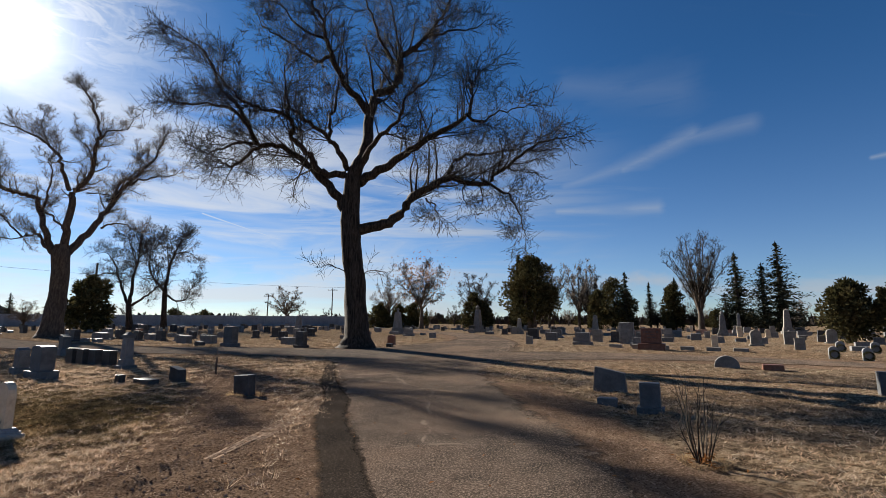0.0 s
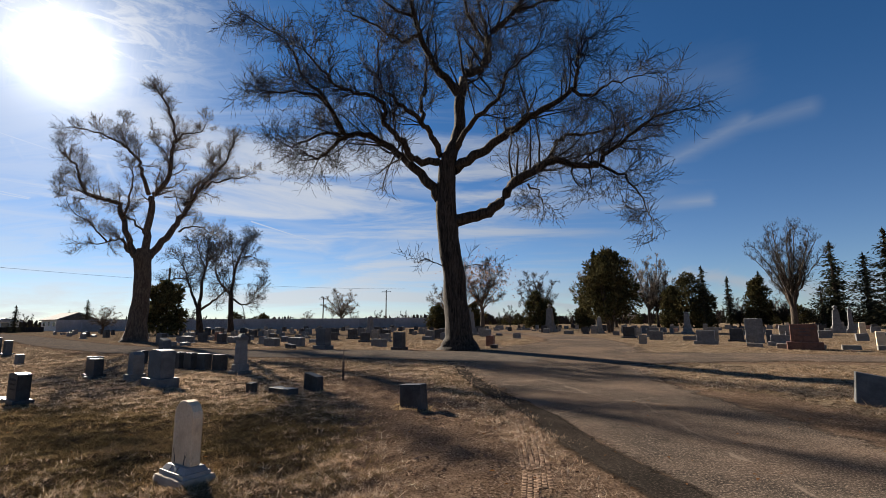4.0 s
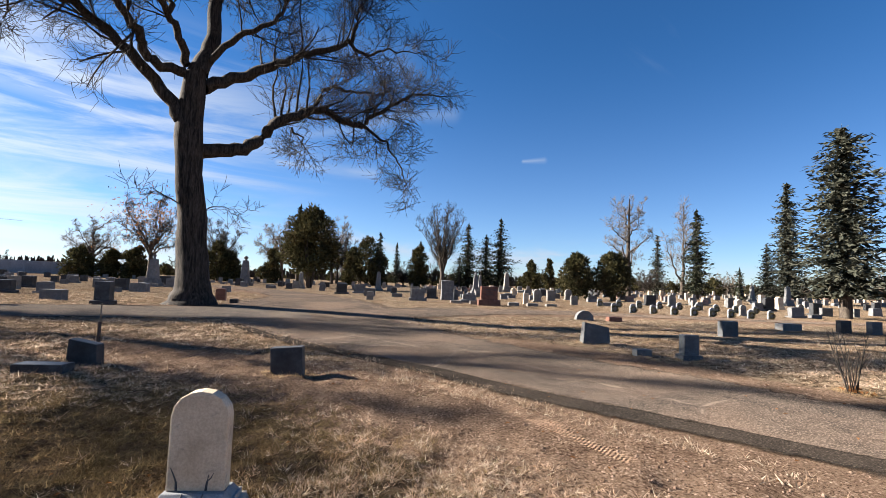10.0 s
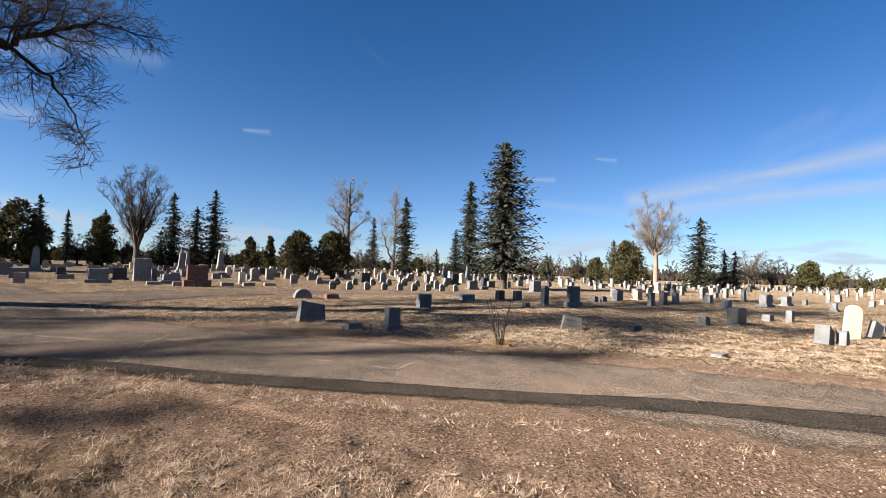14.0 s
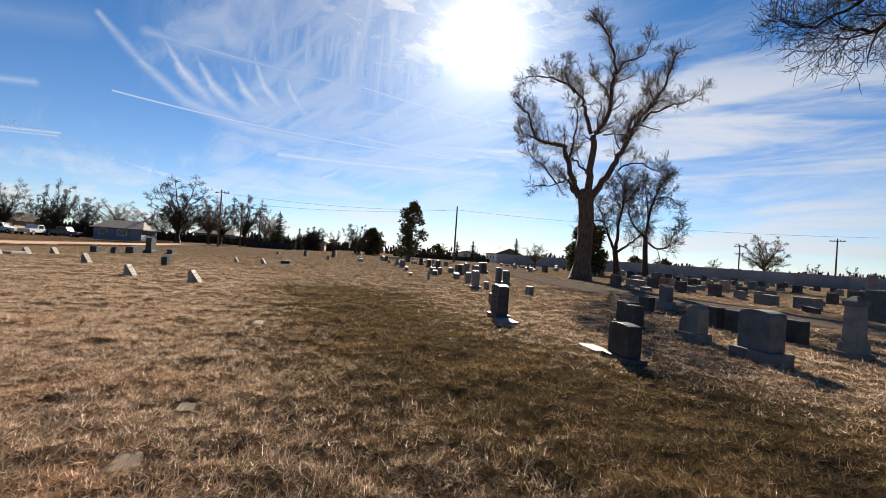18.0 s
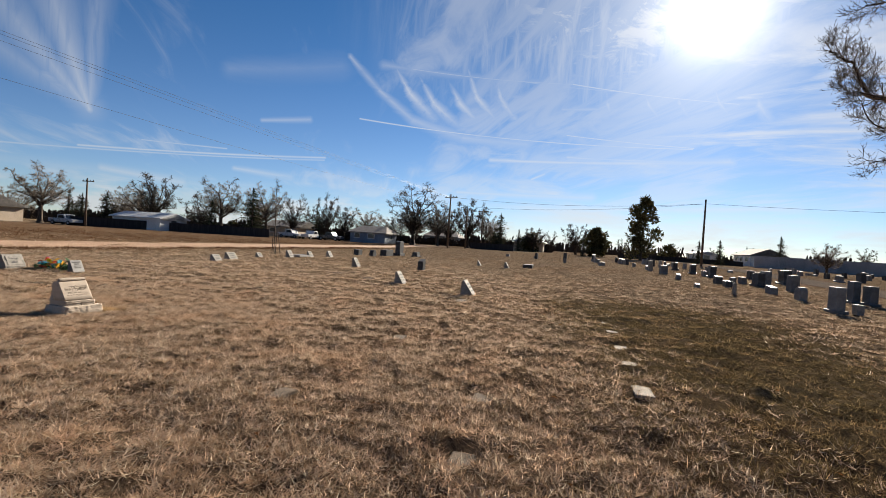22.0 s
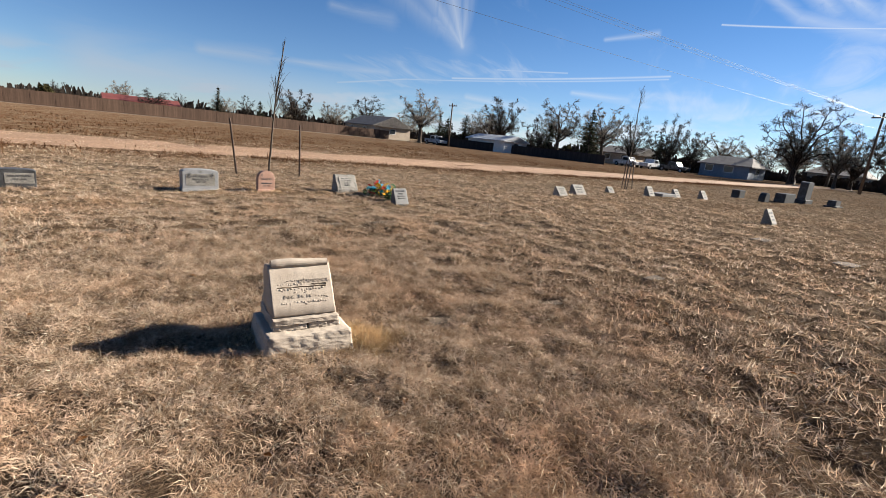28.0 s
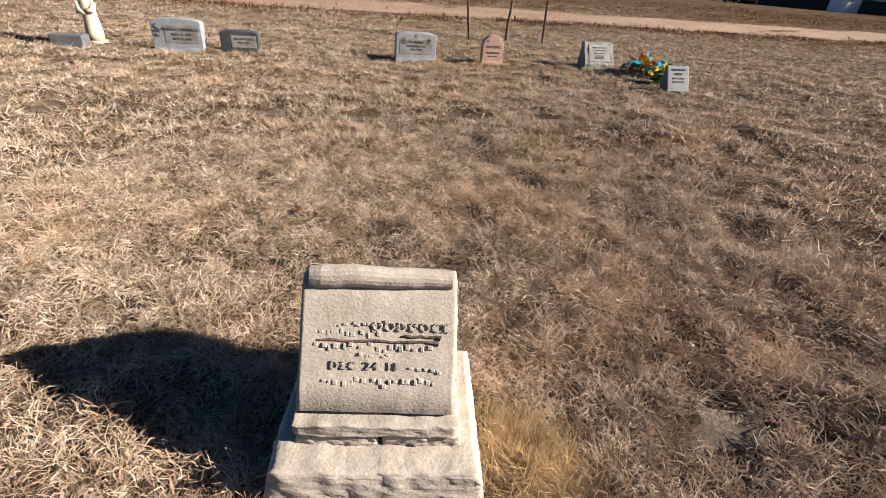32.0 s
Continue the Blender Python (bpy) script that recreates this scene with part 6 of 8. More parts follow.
def hewn_slant(x, y, turn):
    """A white slant with rock-pitched sides."""
    stone = thing("slant_marker", on_ground(x, y, turn, 0.0), "white slant marker with hewn edges on a concrete footing", "gravestone")
    part("footing", Geo().box(0, 0.02, -0.03, 0.62, 0.34, 0.05).mesh("footing", bevel=0.006), CONC, stone)
    g = Geo()
    prof = [(-0.13, 0.02), (0.14, 0.02), (0.14, 0.07), (-0.02, 0.36), (-0.11, 0.37)]
    for u in np.linspace(-0.25, 0.25, 6):
        g.v += [(float(u), b, c) for b, c in prof]
    g.f = [(4, 3, 2, 1, 0), tuple(range(25, 30))] + [(s * 5 + i, s * 5 + (i + 1) % 5, s * 5 + 5 + (i + 1) % 5, s * 5 + 5 + i) for i in range(5) for s in range(5)]
    part("body", g.mesh("body", bevel=0.006, rough=0.012, seed=3, cuts=2), PALE, stone)
    part("panel", Geo().box(0, 0, 0, 0.36, 0.26, 0.012).mesh("panel", bevel=0.004), PALE, stone, "smooth lettered face", pose(0, 0.058, 0.215, -61, 0, 0))
    face = pose(0, 0.07, 0.222, 0, 0, 180) @ pose(0, 0, 0, 61, 0, 0)
    words(stone, [("BEASLEY", 0.04, 0.085)], 0, 0, INK, m=face)
    lettering(stone, 0.34, -0.06, 0.11, 0.003, 31, 4, tilt=29, at=(0.066, 0.22))


hewn_slant(-27.5, -4.5, 4)
s_ = slant(-27.1, -2.87, 0.32, 0.34, 0.2, "grey", turn=4, label="small grey granite slant marker with a lettered face", bare=True)
words(s_, [("FERDINAND", 0.040, -0.075), ("RADY", 0.046, -0.02), ("JUNE 13. 1918", 0.030, 0.03), ("JULY 29 1919", 0.030, 0.075)], 0, 0, INK, m=pose(0, 0.0195, 0.208, 0, 0, 180) @ pose(0, 0, 0, 63.6, 0, 0))
for a, b, w, d in ((-21.31, 9.12, 0.26, 0.17), (-20.27, 8.56, 0.30, 0.18), (-19.13, 7.95, 0.32, 0.18), (-18.13, 7.36, 0.30, 0.18), (-17.01, 6.69, 0.35, 0.19), (-16.9, 4.85, 0.34, 0.18), (-19.77, 4.55, 0.30, 0.17), (-23.22, 0.99, 0.26, 0.12), (-24.87, 1.88, 0.28, 0.14), (-15.86, 4.36, 0.30, 0.17), (-14.85, 5.59, 0.34, 0.2), (-15.2, 2.13, 0.34, 0.16), (-17.13, 3.07, 0.28, 0.14),
                   (-13.03, 4.75, 0.24, 0.15), (-12.07, 4.23, 0.34, 0.2), (-22.2, 0.27, 0.27, 0.16)):
    flat_marker(a, b, w, d, "mud" if a < -22 or b < 5.7 else "conc", turn=random.uniform(-12, 12))
for a, b, w, d in ((-20.4, -4.48, 0.36, 0.12), (-21.04, -4.2, 0.36, 0.12), (-21.92, -3.7, 0.36, 0.12), (-22.71, -3.23, 0.36, 0.12), (-23.51, -2.9, 0.36, 0.12), (-24.26, -2.41, 0.36, 0.12), (-25.02, -1.99, 0.36, 0.12),
                   (-25.9, -1.5, 0.36, 0.12), (-26.8, -1.0, 0.36, 0.12), (-24.0, 6.8, 0.5, 0.3), (-29.0, 5.0, 0.5, 0.3), (-30.5, 4.0, 0.5, 0.3)):
    flat_marker(a, b, w, d, "mud", turn=random.uniform(-6, 6))


def desk_stone():
    """The broken sandstone desk that the walk ends at."""
    stone = thing("desk_gravestone", on_ground(-21.222, -0.307, -5, 0.0), "crumbling buff sandstone grave desk with a scroll and raised letters", "gravestone")
    part("base", rough_block(0.57, 0.49, 0.14, 0.0085, 4, 34, 0.92, -0.03), SAND, stone, "chisel-marked sandstone base")
    rng = random.Random(8)
    for k, (z, h, cells) in enumerate(((0.107, 0.044, ((-0.115, 0.205), (0.105, 0.215))), (0.150, 0.034, ((0.005, 0.425),)))):
        for x, w in cells:
            part("course", rough_block(w, 0.37 + 0.015 * k, h, 0.009, 9 + k + int(x * 30), 22, 0.98), SAND, stone, "spalled sandstone course", pose(x, -0.045, z))
    part("core", rough_block(0.42, 0.22, 0.25, 0.014, 6, 15, 0.88), SAND, stone, "rough broken back of the desk", pose(-0.005, -0.135, 0.17))
    prof = [(-0.16, 0.183), (0.095, 0.183), (0.112, 0.20), (-0.066, 0.468), (-0.085, 0.478), (-0.15, 0.47), (-0.19, 0.42)]
    g, n, cuts = Geo(), len(prof), 9
    for x in np.linspace(-0.192, 0.208, cuts):
        g.v += [(float(x), b, c) for b, c in prof]
    g.f = [tuple(range(n - 1, -1, -1)), tuple(range((cuts - 1) * n, cuts * n))] + [(s * n + i, s * n + (i + 1) % n, s * n + n + (i + 1) % n, s * n + n + i) for i in range(n) for s in range(cuts - 1)]
    part("desk", g.mesh("desk", rough=0.0035, seed=2, cuts=4, smooth=True), SAND, stone, "sloping sandstone face")
    pts = [(-0.176 + 0.0305 * k, -0.082, 0.486 + 0.002 * math.sin(k)) for k in range(13)]
    part("scroll", Geo().tube(pts, [0.025 + 0.0006 * k - (0.006 if k == 12 else 0) for k in range(13)], 16, True).mesh("scroll", rough=0.0035, cuts=2), SAND, stone, "worn rolled scroll along the top")
    # the face slopes back; letters stand on it
    slope = math.degrees(math.atan2(0.268, 0.178))
    face = pose(0.008, 0.023, 0.334, 0, 0, 180) @ pose(0, 0, 0, slope, 0, 0)
    for word, size, x, up, gap in (("OODCOCK", 0.034, 0.086, 0.048, 1.25), ("DEC 24 18", 0.030, -0.03, -0.052, 1.35)):
        curve = bpy.data.curves.new("inscription", "FONT")
        curve.body, curve.size, curve.extrude, curve.align_x, curve.resolution_u, curve.space_character = word, size, 0.0014, "CENTER", 3, gap
        ob = new("tmp", curve)
        me = bpy.data.meshes.new_from_object(ob)
        bpy.data.objects.remove(ob)
        bm = bmesh.new()
        bm.from_mesh(me)
        bmesh.ops.remove_doubles(bm, verts=bm.verts, dist=0.00005)
        bmesh.ops.recalc_face_normals(bm, faces=bm.faces)
        for f in bm.faces:
            f.smooth, f.material_index = False, 0
        bm.to_mesh(me)
        bm.free()
        me.materials.clear()
        part("inscription", me, SAND, stone, "raised worn letters", face @ pose(x, up, 0.0034))
    for x0, x1, up, tall in ((-0.165, 0.0, 0.042, 0.022), (-0.12, 0.10, 0.060, 0.012), (-0.165, 0.14, 0.006, 0.020), (-0.05, 0.03, -0.012, 0.012), (-0.14, 0.15, -0.084, 0.022), (0.08, 0.165, -0.050, 0.018)):
        g, x = Geo(), x0
        while x < x1:
            w = rng.uniform(0.005, 0.015)
            g.box(x + w / 2, up + rng.gauss(0, 0.004), 0.0, w, tall * rng.uniform(0.35, 0.9), rng.uniform(0.002, 0.0042), 0.6)
            x += w * rng.uniform(1.0, 1.9)
        tagged(part("crumbled_lettering", g.mesh("crumbled_lettering", rough=0.003, cuts=2), SAND, stone, "crumbled raised letters past reading", face), kind="stuff")
    for x0, x1, up in ((-0.155, 0.155, 0.020), (0.06, 0.16, 0.034)):
        g = Geo().tube([(x0 + (x1 - x0) * k / 8, up + 0.002 * math.sin(k * 2.1), 0.0) for k in range(9)], [0.003 + 0.002 * abs(math.sin(k * 1.3)) + (0.003 if k == 8 else 0) for k in range(9)], 5, True)
        part("spall", g.mesh("spall"), MUD, stone, "dark spalled groove under the name", face)
    return stone


desk_stone()

# ---- far trees ----
for k, (x, y, h, w) in enumerate(((-85.0, 59.2, 11.5, 6.5), (-94.0, 55.5, 5.5, 5.5), (-40.3, 53.5, 6.2, 5.4))):
    juniper(x, y, h, w, 40 + k, JUNIPER, "dark broad evergreen standing beyond the graves", 2, 0.1, 0.1, 34, 130, 0.42)
rust = Geo()
rng = random.Random(5)
for k in range(1300):
    p = Vector((rng.gauss(0, 2.3), rng.gauss(0, 2.3), rng.gauss(8.2, 1.7)))
    q = Vector((rng.gauss(0, 1), rng.gauss(0, 1), rng.gauss(0, 1))).normalized() * 0.18
    rust.face(p - q, p + Vector((0.1, 0, 0.08)), p + q)
round_tree(-3.6, 78.3, 12.7, 9.6, 23, "bare tree still holding some rust-brown leaves", GREYBARK, TWIG, 0.26, extra=[("withered_leaves", rust, RUSTLEAF)])
juniper(9.7, 51.7, 8.4, 6.6, 44, JUNIPER, "broad dark juniper on leaning bare stems", 4, 0.16, 0.24, 54, 170, 0.30)
conifer(8.6, 52.3, 8.6, 2.6, 45, JUNIPER, "dark pointed juniper growing beside a broad one", 0.3, 0.4, 1.4, 0.5)
vase = random.Random(24)
fan = []
for k in range(17):
    a, s_ = 2 * math.pi * k * 0.381966, math.sqrt((k + 0.5) / 17)
    top = 13.6 - 4.4 * s_ ** 2.0
    fan.append(([(0.08 * math.cos(a), 0.08 * math.sin(a), 2.2 + 0.3 * vase.random())] + [(math.cos(a + vase.gauss(0, 0.05)) * 5.0 * s_ * t ** 1.3, math.sin(a + vase.gauss(0, 0.05)) * 5.0 * s_ * t ** 1.3, 2.4 + (top - 2.4) * t ** 0.92) for t in (0.22, 0.45, 0.7, 1.0)], 0.17))
bare_tree(36.0, 65.3, fan, [(0, 0, -0.1, 0.6), (0, 0, 0.5, 0.42), (0, 0, 1.6, 0.38), (0, 0, 2.7, 0.34)], GREYBARK, TWIG, "bare vase-shaped elm with a dense fan of limbs", (0, 5, 4), 1.7, 0.017, 24, depth=2, droop=-0.12, per_metre=1.5)
# dark evergreens round the vase elm: place, height, width, share of bare foot, taper
for k, (x, y, h, w, foot, taper) in enumerate(((42.3, 66.8, 11.2, 7.0, 0.05, 0.72), (44.7, 64.8, 9.3, 5.2, 0.05, 0.38), (43.2, 59.5, 11.5, 7.0, 0.04, 0.68), (29.0, 73.9, 8.9, 3.2, 0.1, 0.5), (34.9, 78.7, 7.7, 2.5, 0.1, 0.6), (36.2, 72.6, 7.9, 2.2, 0.1, 0.6), (40.2, 66.4, 5.2, 4.4, 0.05, 0.4))):
    conifer(x, y, h, w, 60 + k, SPRUCE, "dark spruce standing among the graves", foot, 0.42, 1.5, taper)
for k, (x, y, h, w) in enumerate(((27.6, 75.7, 8.2, 6.2), (25.6, 77.2, 6.4, 4.4), (30.2, 76.4, 6.0, 4.0), (35.3, 71.6, 7.0, 4.4), (64.6, 73.8, 6.3, 3.8), (65.6, 69.7, 6.7, 2.6), (12.1, 76.0, 5.2, 2.8), (5.5, 81.8, 6.2, 4.4), (7.4, 82.5, 4.6, 3.4), (-5.0, 83.9, 4.6, 4.2), (-8.0, 85.6, 4.0, 3.6), (-11.8, 86.9, 4.2, 4.6))):
    juniper(x, y, h, w, 240 + k, JUNIPER, "dark dense evergreen behind the graves", 1, 0.08, 0.04, 30, 120, 0.36)
for k, (x, y, h, w) in enumerate(((26.2, 30.2, 4.0, 3.6), (28.2, 27.9, 4.2, 3.6))):
    juniper(x, y, h, w, 70 + k, JUNIPER, "olive-green juniper with several leaning stems", 5, 0.2, 0.2, 44, 150, 0.20)
bare_tree(36.8, 32.2, [([(0, 0, z), (math.cos(a) * l * 0.4, math.sin(a) * l * 0.4, z + l * 0.30), (math.cos(a + 0.15) * l * 0.8, math.sin(a + 0.15) * l * 0.8, z + l * 0.62), (math.cos(a) * l, math.sin(a) * l, z + l * u)], 0.05 + 0.02 * l)
                       for z, a, l, u in ((3.4, 0.3, 2.8, 0.5), (3.9, 3.3, 2.7, 0.6), (4.4, 1.7, 2.3, 0.8), (4.9, 5.0, 2.4, 0.8), (5.5, 0.6, 2.3, 1.0), (5.9, 2.6, 2.3, 1.1), (6.5, 4.2, 2.0, 1.3), (7.0, 1.2, 1.8, 1.4), (7.4, 3.4, 1.8, 1.5), (7.9, 5.6, 1.5, 1.6), (8.3, 2.2, 1.3, 1.7), (8.7, 0.2, 1.2, 1.8))],
          [(0, 0, -0.1, 0.42), (0, 0, 0.5, 0.27), (0.05, 0, 3.0, 0.23), (0, 0.05, 5.5, 0.17), (0.08, 0, 8.0, 0.10), (0.1, 0, 10.6, 0.03)], GREYBARK, GREYTWIG, "bare grey tree with a straight trunk and upright crown", (0, 5, 5), 1.3, 0.013, 25, depth=2, droop=-0.08, per_metre=2.6)
bare_tree(57.0, 37.4, [([(0.1, 0, 2.2), (0.7, 0.2, 4.5), (1.0, 0.3, 7.5), (0.6, 0.2, 10.0), (0.9, 0.3, 13.0)], 0.24), ([(0.1, 0, 2.0), (-1.2, 0.3, 4.0), (-2.2, 0.6, 6.2), (-2.6, 0.8, 8.0)], 0.16), ([(0.9, 0.3, 6.8), (2.0, -0.4, 8.4), (2.4, -0.8, 10.4)], 0.12), ([(0.7, 0.2, 4.6), (-0.4, -0.6, 7.0), (-0.6, -1.0, 9.6)], 0.13), ([(0.7, 0.2, 9.6), (-0.2, 0.5, 11.4)], 0.08)],
          [(0, 0, -0.1, 0.5), (0, 0, 0.5, 0.33), (0.05, 0, 1.5, 0.28), (0.1, 0, 2.6, 0.24)], GREYBARK, GREYTWIG, "bare grey tree with one crooked leader", (0, 5, 5), 1.9, 0.016, 26, depth=2, droop=-0.05, per_metre=2.0)
conifer(54.2, 34.0, 11.4, 4.4, 66, SPRUCE, "dark narrow spruce among the graves", 0.08, 0.4, 1.6, 0.42)
conifer(72.6, 50.3, 10.7, 5.0, 74, BLUESPRUCE, "dull grey-green spruce behind bare trees", 0.05, 0.4, 1.3, 0.7)
conifer(65.4, 33.7, 4.3, 2.6, 75, SPRUCE, "small dark rounded spruce", 0.02, 0.15, 1.6, 0.45)
conifer(65.5, 27.9, 15.7, 5.4, 67, BLUESPRUCE, "tall grey-green spruce with ragged boughs", 0.05, 0.42, 2.0, 0.42)
conifer(65.6, 30.4, 7.6, 4.4, 76, BLUESPRUCE, "grey-green spruce beside a taller one", 0.03, 0.36, 1.6, 0.6)
conifer(32.3, 13.4, 12.6, 6.2, 68, BLUESPRUCE, "tall blue-green spruce on a bare lower trunk", 0.13, 0.46, 2.5, 0.36)
conifer(72.5, 16.5, 4.6, 5.4, 77, SPRUCE, "low broad dark spruce", 0.02, 0.3, 1.6, 0.5)
round_tree(69.5, -0.1, 13.6, 8.8, 27, "bare pale-barked tree with upswept limbs", PALEBARK, GREYTWIG, 0.34, 15, 0.017, (0, 7, 5), lift=0.03)
conifer(72.1, -6.2, 10.4, 7.6, 69, SPRUCE, "dark broad spruce among the graves", 0.04, 0.36, 1.7, 0.48)
juniper(79.6, 4.0, 7.2, 7.6, 72, JUNIPER, "rounded dense evergreen near the boundary", 1, 0.05, 0.03, 54, 130, 0.34)
conifer(85.5, 6.4, 7.9, 2.2, 78, SPRUCE, "dark narrow spruce behind a rounded evergreen", 0.05, 0.4, 1.4, 0.5)
for k, (x, y) in enumerate(((77.5, -10.2), (77.3, -11.6))):
    conifer(x, y, 5.8 - 0.2 * k, 2.9, 79 + k, SPRUCE, "small dark cypress-like evergreen", 0.03, 0.15, 1.6, 0.45)
juniper(94.5, -25.9, 4.8, 5.6, 73, JUNIPER, "rounded dense evergreen near the boundary", 1, 0.05, 0.03, 40, 110, 0.36)
juniper(98.4, 10.4, 5.0, 4.4, 76, JUNIPER, "rounded dense evergreen near the boundary", 1, 0.05, 0.03, 34, 100, 0.36)


def bare_models(many, count, thin):
    return [round_tree(0, -300 - 20 * k, 10.0, 8.0, 300 + k, "bare winter tree with a rounded crown of fine twigs", GREYBARK if k % 2 else BARK, GREYTWIG if k in (1, 3) else TWIG, (0.16, 0.24, 0.2, 0.3)[k], count + k % 3, thin, many) for k in range(4)]


def drop_models(models):
    for ob in models:
        for o in (*ob.children_recursive, ob):
            bpy.data.objects.remove(o)


def far_bare_trees():
    rng = random.Random(61)
    models = bare_models((0, 6, 5), 14, 0.021)
    for x, y, h, w in ((18.6, 95.0, 12.5, 10.2), (24.1, 82.7, 12.9, 6.6), (26.9, 81.5, 8.8, 5.0), (34.1, 74.6, 5.2, 4.0), (37.6, 70.4, 4.9, 3.0), (101.5, 24.3, 6.0, 6.5), (85.7, -15.7, 6.7, 6.9), (84.6, -18.2, 5.6, 4.5), (108.0, 14.7, 7.0, 4.2), (66.0, 48.0, 5.0, 5.0),
                       (-40.6, 121.7, 10.8, 9.0), (-10.5, 92.0, 9.7, 7.0), (6.3, 86.7, 11.0, 7.2), (20.0, 87.8, 12.7, 6.8), (28.0, 90.0, 13.1, 5.4), (-53.4, 59.8, 4.0, 3.6),
                       (-110.6, -79.2, 9.6, 8.6), (-116.8, -87.0, 7.0, 6.0), (-124.8, -68.6, 10.4, 9.4), (-107.9, -43.8, 10.6, 9.0), (-119.0, -32.6, 9.4, 9.0), (-115.5, -28.6, 11.8, 8.0), (-117.0, -17.1, 11.8, 9.8), (-119.5, -8.6, 11.6, 8.6), (-119.0, -3.0, 9.8, 7.0), (-124.0, 4.2, 11.2, 6.4), (-128.0, 8.4, 9.0, 6.0), (-131.0, 13.8, 8.6, 8.6), (-140.0, 21.0, 7.5, 7.0),
                       (-108.0, 21.6, 13.4, 11.0), (-112.0, 30.2, 10.0, 7.0), (-111.0, 34.6, 11.6, 8.2), (-116.0, 40.5, 9.0, 6.0), (-112.0, 51.0, 6.0, 5.0), (-109.6, 60.6, 7.8, 6.8), (-126.0, -80.0, 8.0, 7.4), (-104.0, -96.0, 5.6, 6.0), (-92.0, -104.0, 5.4, 7.0),
                       (-128.0, -58.0, 7.0, 7.0), (-130.0, -40.0, 8.5, 7.5), (-132.0, -24.0, 9.5, 8.0), (-133.0, -12.0, 9.0, 7.5), (-134.0, 2.0, 8.0, 7.0), (-136.0, 28.0, 9.0, 8.0), (-126.0, 31.0, 8.5, 6.5), (-120.0, 24.0, 8.0, 7.0), (-122.0, 45.0, 7.0, 6.0), (-108.0, 27.0, 9.5, 6.0)):
        copy_thing(rng.choice(models), pose(x, y, gz(x, y) - 0.05, 0, 0, rng.uniform(0, 360)) @ Matrix.Diagonal((w / 7.0, w / 7.0, h / 10.0, 1)))
    drop_models(models)


far_bare_trees()
for k, (x, y, h, w) in enumerate(((-114.9, -40.7, 5.8, 4.4), (-116.3, -37.3, 6.4, 5.0), (-111.8, -17.7, 6.2, 4.6), (-108.1, -9.8, 9.0, 6.2), (-121.0, 2.0, 6.4, 3.2), (-102.1, 38.6, 7.4, 4.8), (-108.6, -88.7, 5.3, 4.0))):
    conifer(x, y, h, w, 90 + k, SPRUCE, "dark yard spruce by the houses", 0.03, 0.22, 1.4, 0.5)

# ---- far buildings ----
def house(x, y, turn, l, w, h, rise, wall, roof, label, windows=((-0.25, 1.2), (0.2, 1.2)), door=None, hip=0.0, category="house"):
    b = thing("house", pose(x, y, gz(x, y) - 0.05, 0, 0, turn), label, category)
    part("wall", Geo().box(0, 0, 0, l, w, h).mesh("wall"), wall, b)
    g, o = Geo(), 0.45
    a, c, r = l / 2 + o, w / 2 + o, (l / 2 + o) * (1 - hip)
    for t in (0, 0.16):
        z0, z1 = h - 0.1 + t, h + rise + t
        k = len(g.v)
        g.v += [(-a, -c, z0), (a, -c, z0), (a, c, z0), (-a, c, z0), (-r, 0, z1), (r, 0, z1)]
        g.f += [(k, k + 1, k + 5, k + 4), (k + 2, k + 3, k + 4, k + 5), (k + 1, k + 2, k + 5), (k + 3, k, k + 4)]
    g.f += [(0, 1, 7, 6), (1, 2, 8, 7), (2, 3, 9, 8), (3, 0, 6, 9)]
    part("roof", g, roof, b)
    if not hip:
        for s in (-1, 1):
            part("gable", Geo().face((s * (l / 2 + 0.01), -w / 2, h), (s * (l / 2 + 0.01), w / 2, h), (s * (l / 2 + 0.01), 0, h + rise)), wall, b)
    for u, ww in windows:
        for s in (-1, 1):
            f = part("window", Geo().box(u * l, s * (w / 2 + 0.02), h * 0.42, ww + 0.2, 0.08, 1.15).mesh("window"), WHITE, b)
            part("pane", Geo().box(u * l, s * (w / 2 + 0.06), h * 0.42 + 0.1, ww, 0.04, 0.95).mesh("pane"), GLASS, f)
    for s in (-1, 1):
        f = part("window", Geo().box(s * (l / 2 + 0.02), 0, h * 0.42, 0.08, 1.4, 1.1).mesh("window"), WHITE, b)
        part("pane", Geo().box(s * (l / 2 + 0.06), 0, h * 0.42 + 0.1, 0.04, 1.2, 0.9).mesh("pane"), GLASS, f)
    if door:
        for s in (-1, 1):
            part("door", Geo().box(door * l, s * (w / 2 + 0.03), 0.1, 1.0, 0.08, 2.0).mesh("door"), DARKFENCE, b)
    return b


def long_fence(name, pts, h, panel, material, label, posts=True):
    for (ax, ay), (bx, by) in zip(pts, pts[1:]):
        d = math.hypot(bx - ax, by - ay)
        run = thing(name, pose((ax + bx) / 2, (ay + by) / 2, gz((ax + bx) / 2, (ay + by) / 2) - 0.05, 0, 0, math.degrees(math.atan2(by - ay, bx - ax))), label, "fence")
        many = max(1, int(d / panel))
        me = Geo().box(0, 0, 0, d / many - 0.04, 0.05, h).mesh("panel")
        po = Geo().box(0, 0.06, 0, 0.12, 0.12, h + 0.08).mesh("post")
        for k in range(many):
            part("panel", me, material, run, m=pose(-d / 2 + d / many * (k + 0.5), 0, 0.012 * ((k * 7) % 5)))
            if posts:
                part("post", po, material, run, m=pose(-d / 2 + d / many * k, 0, 0))


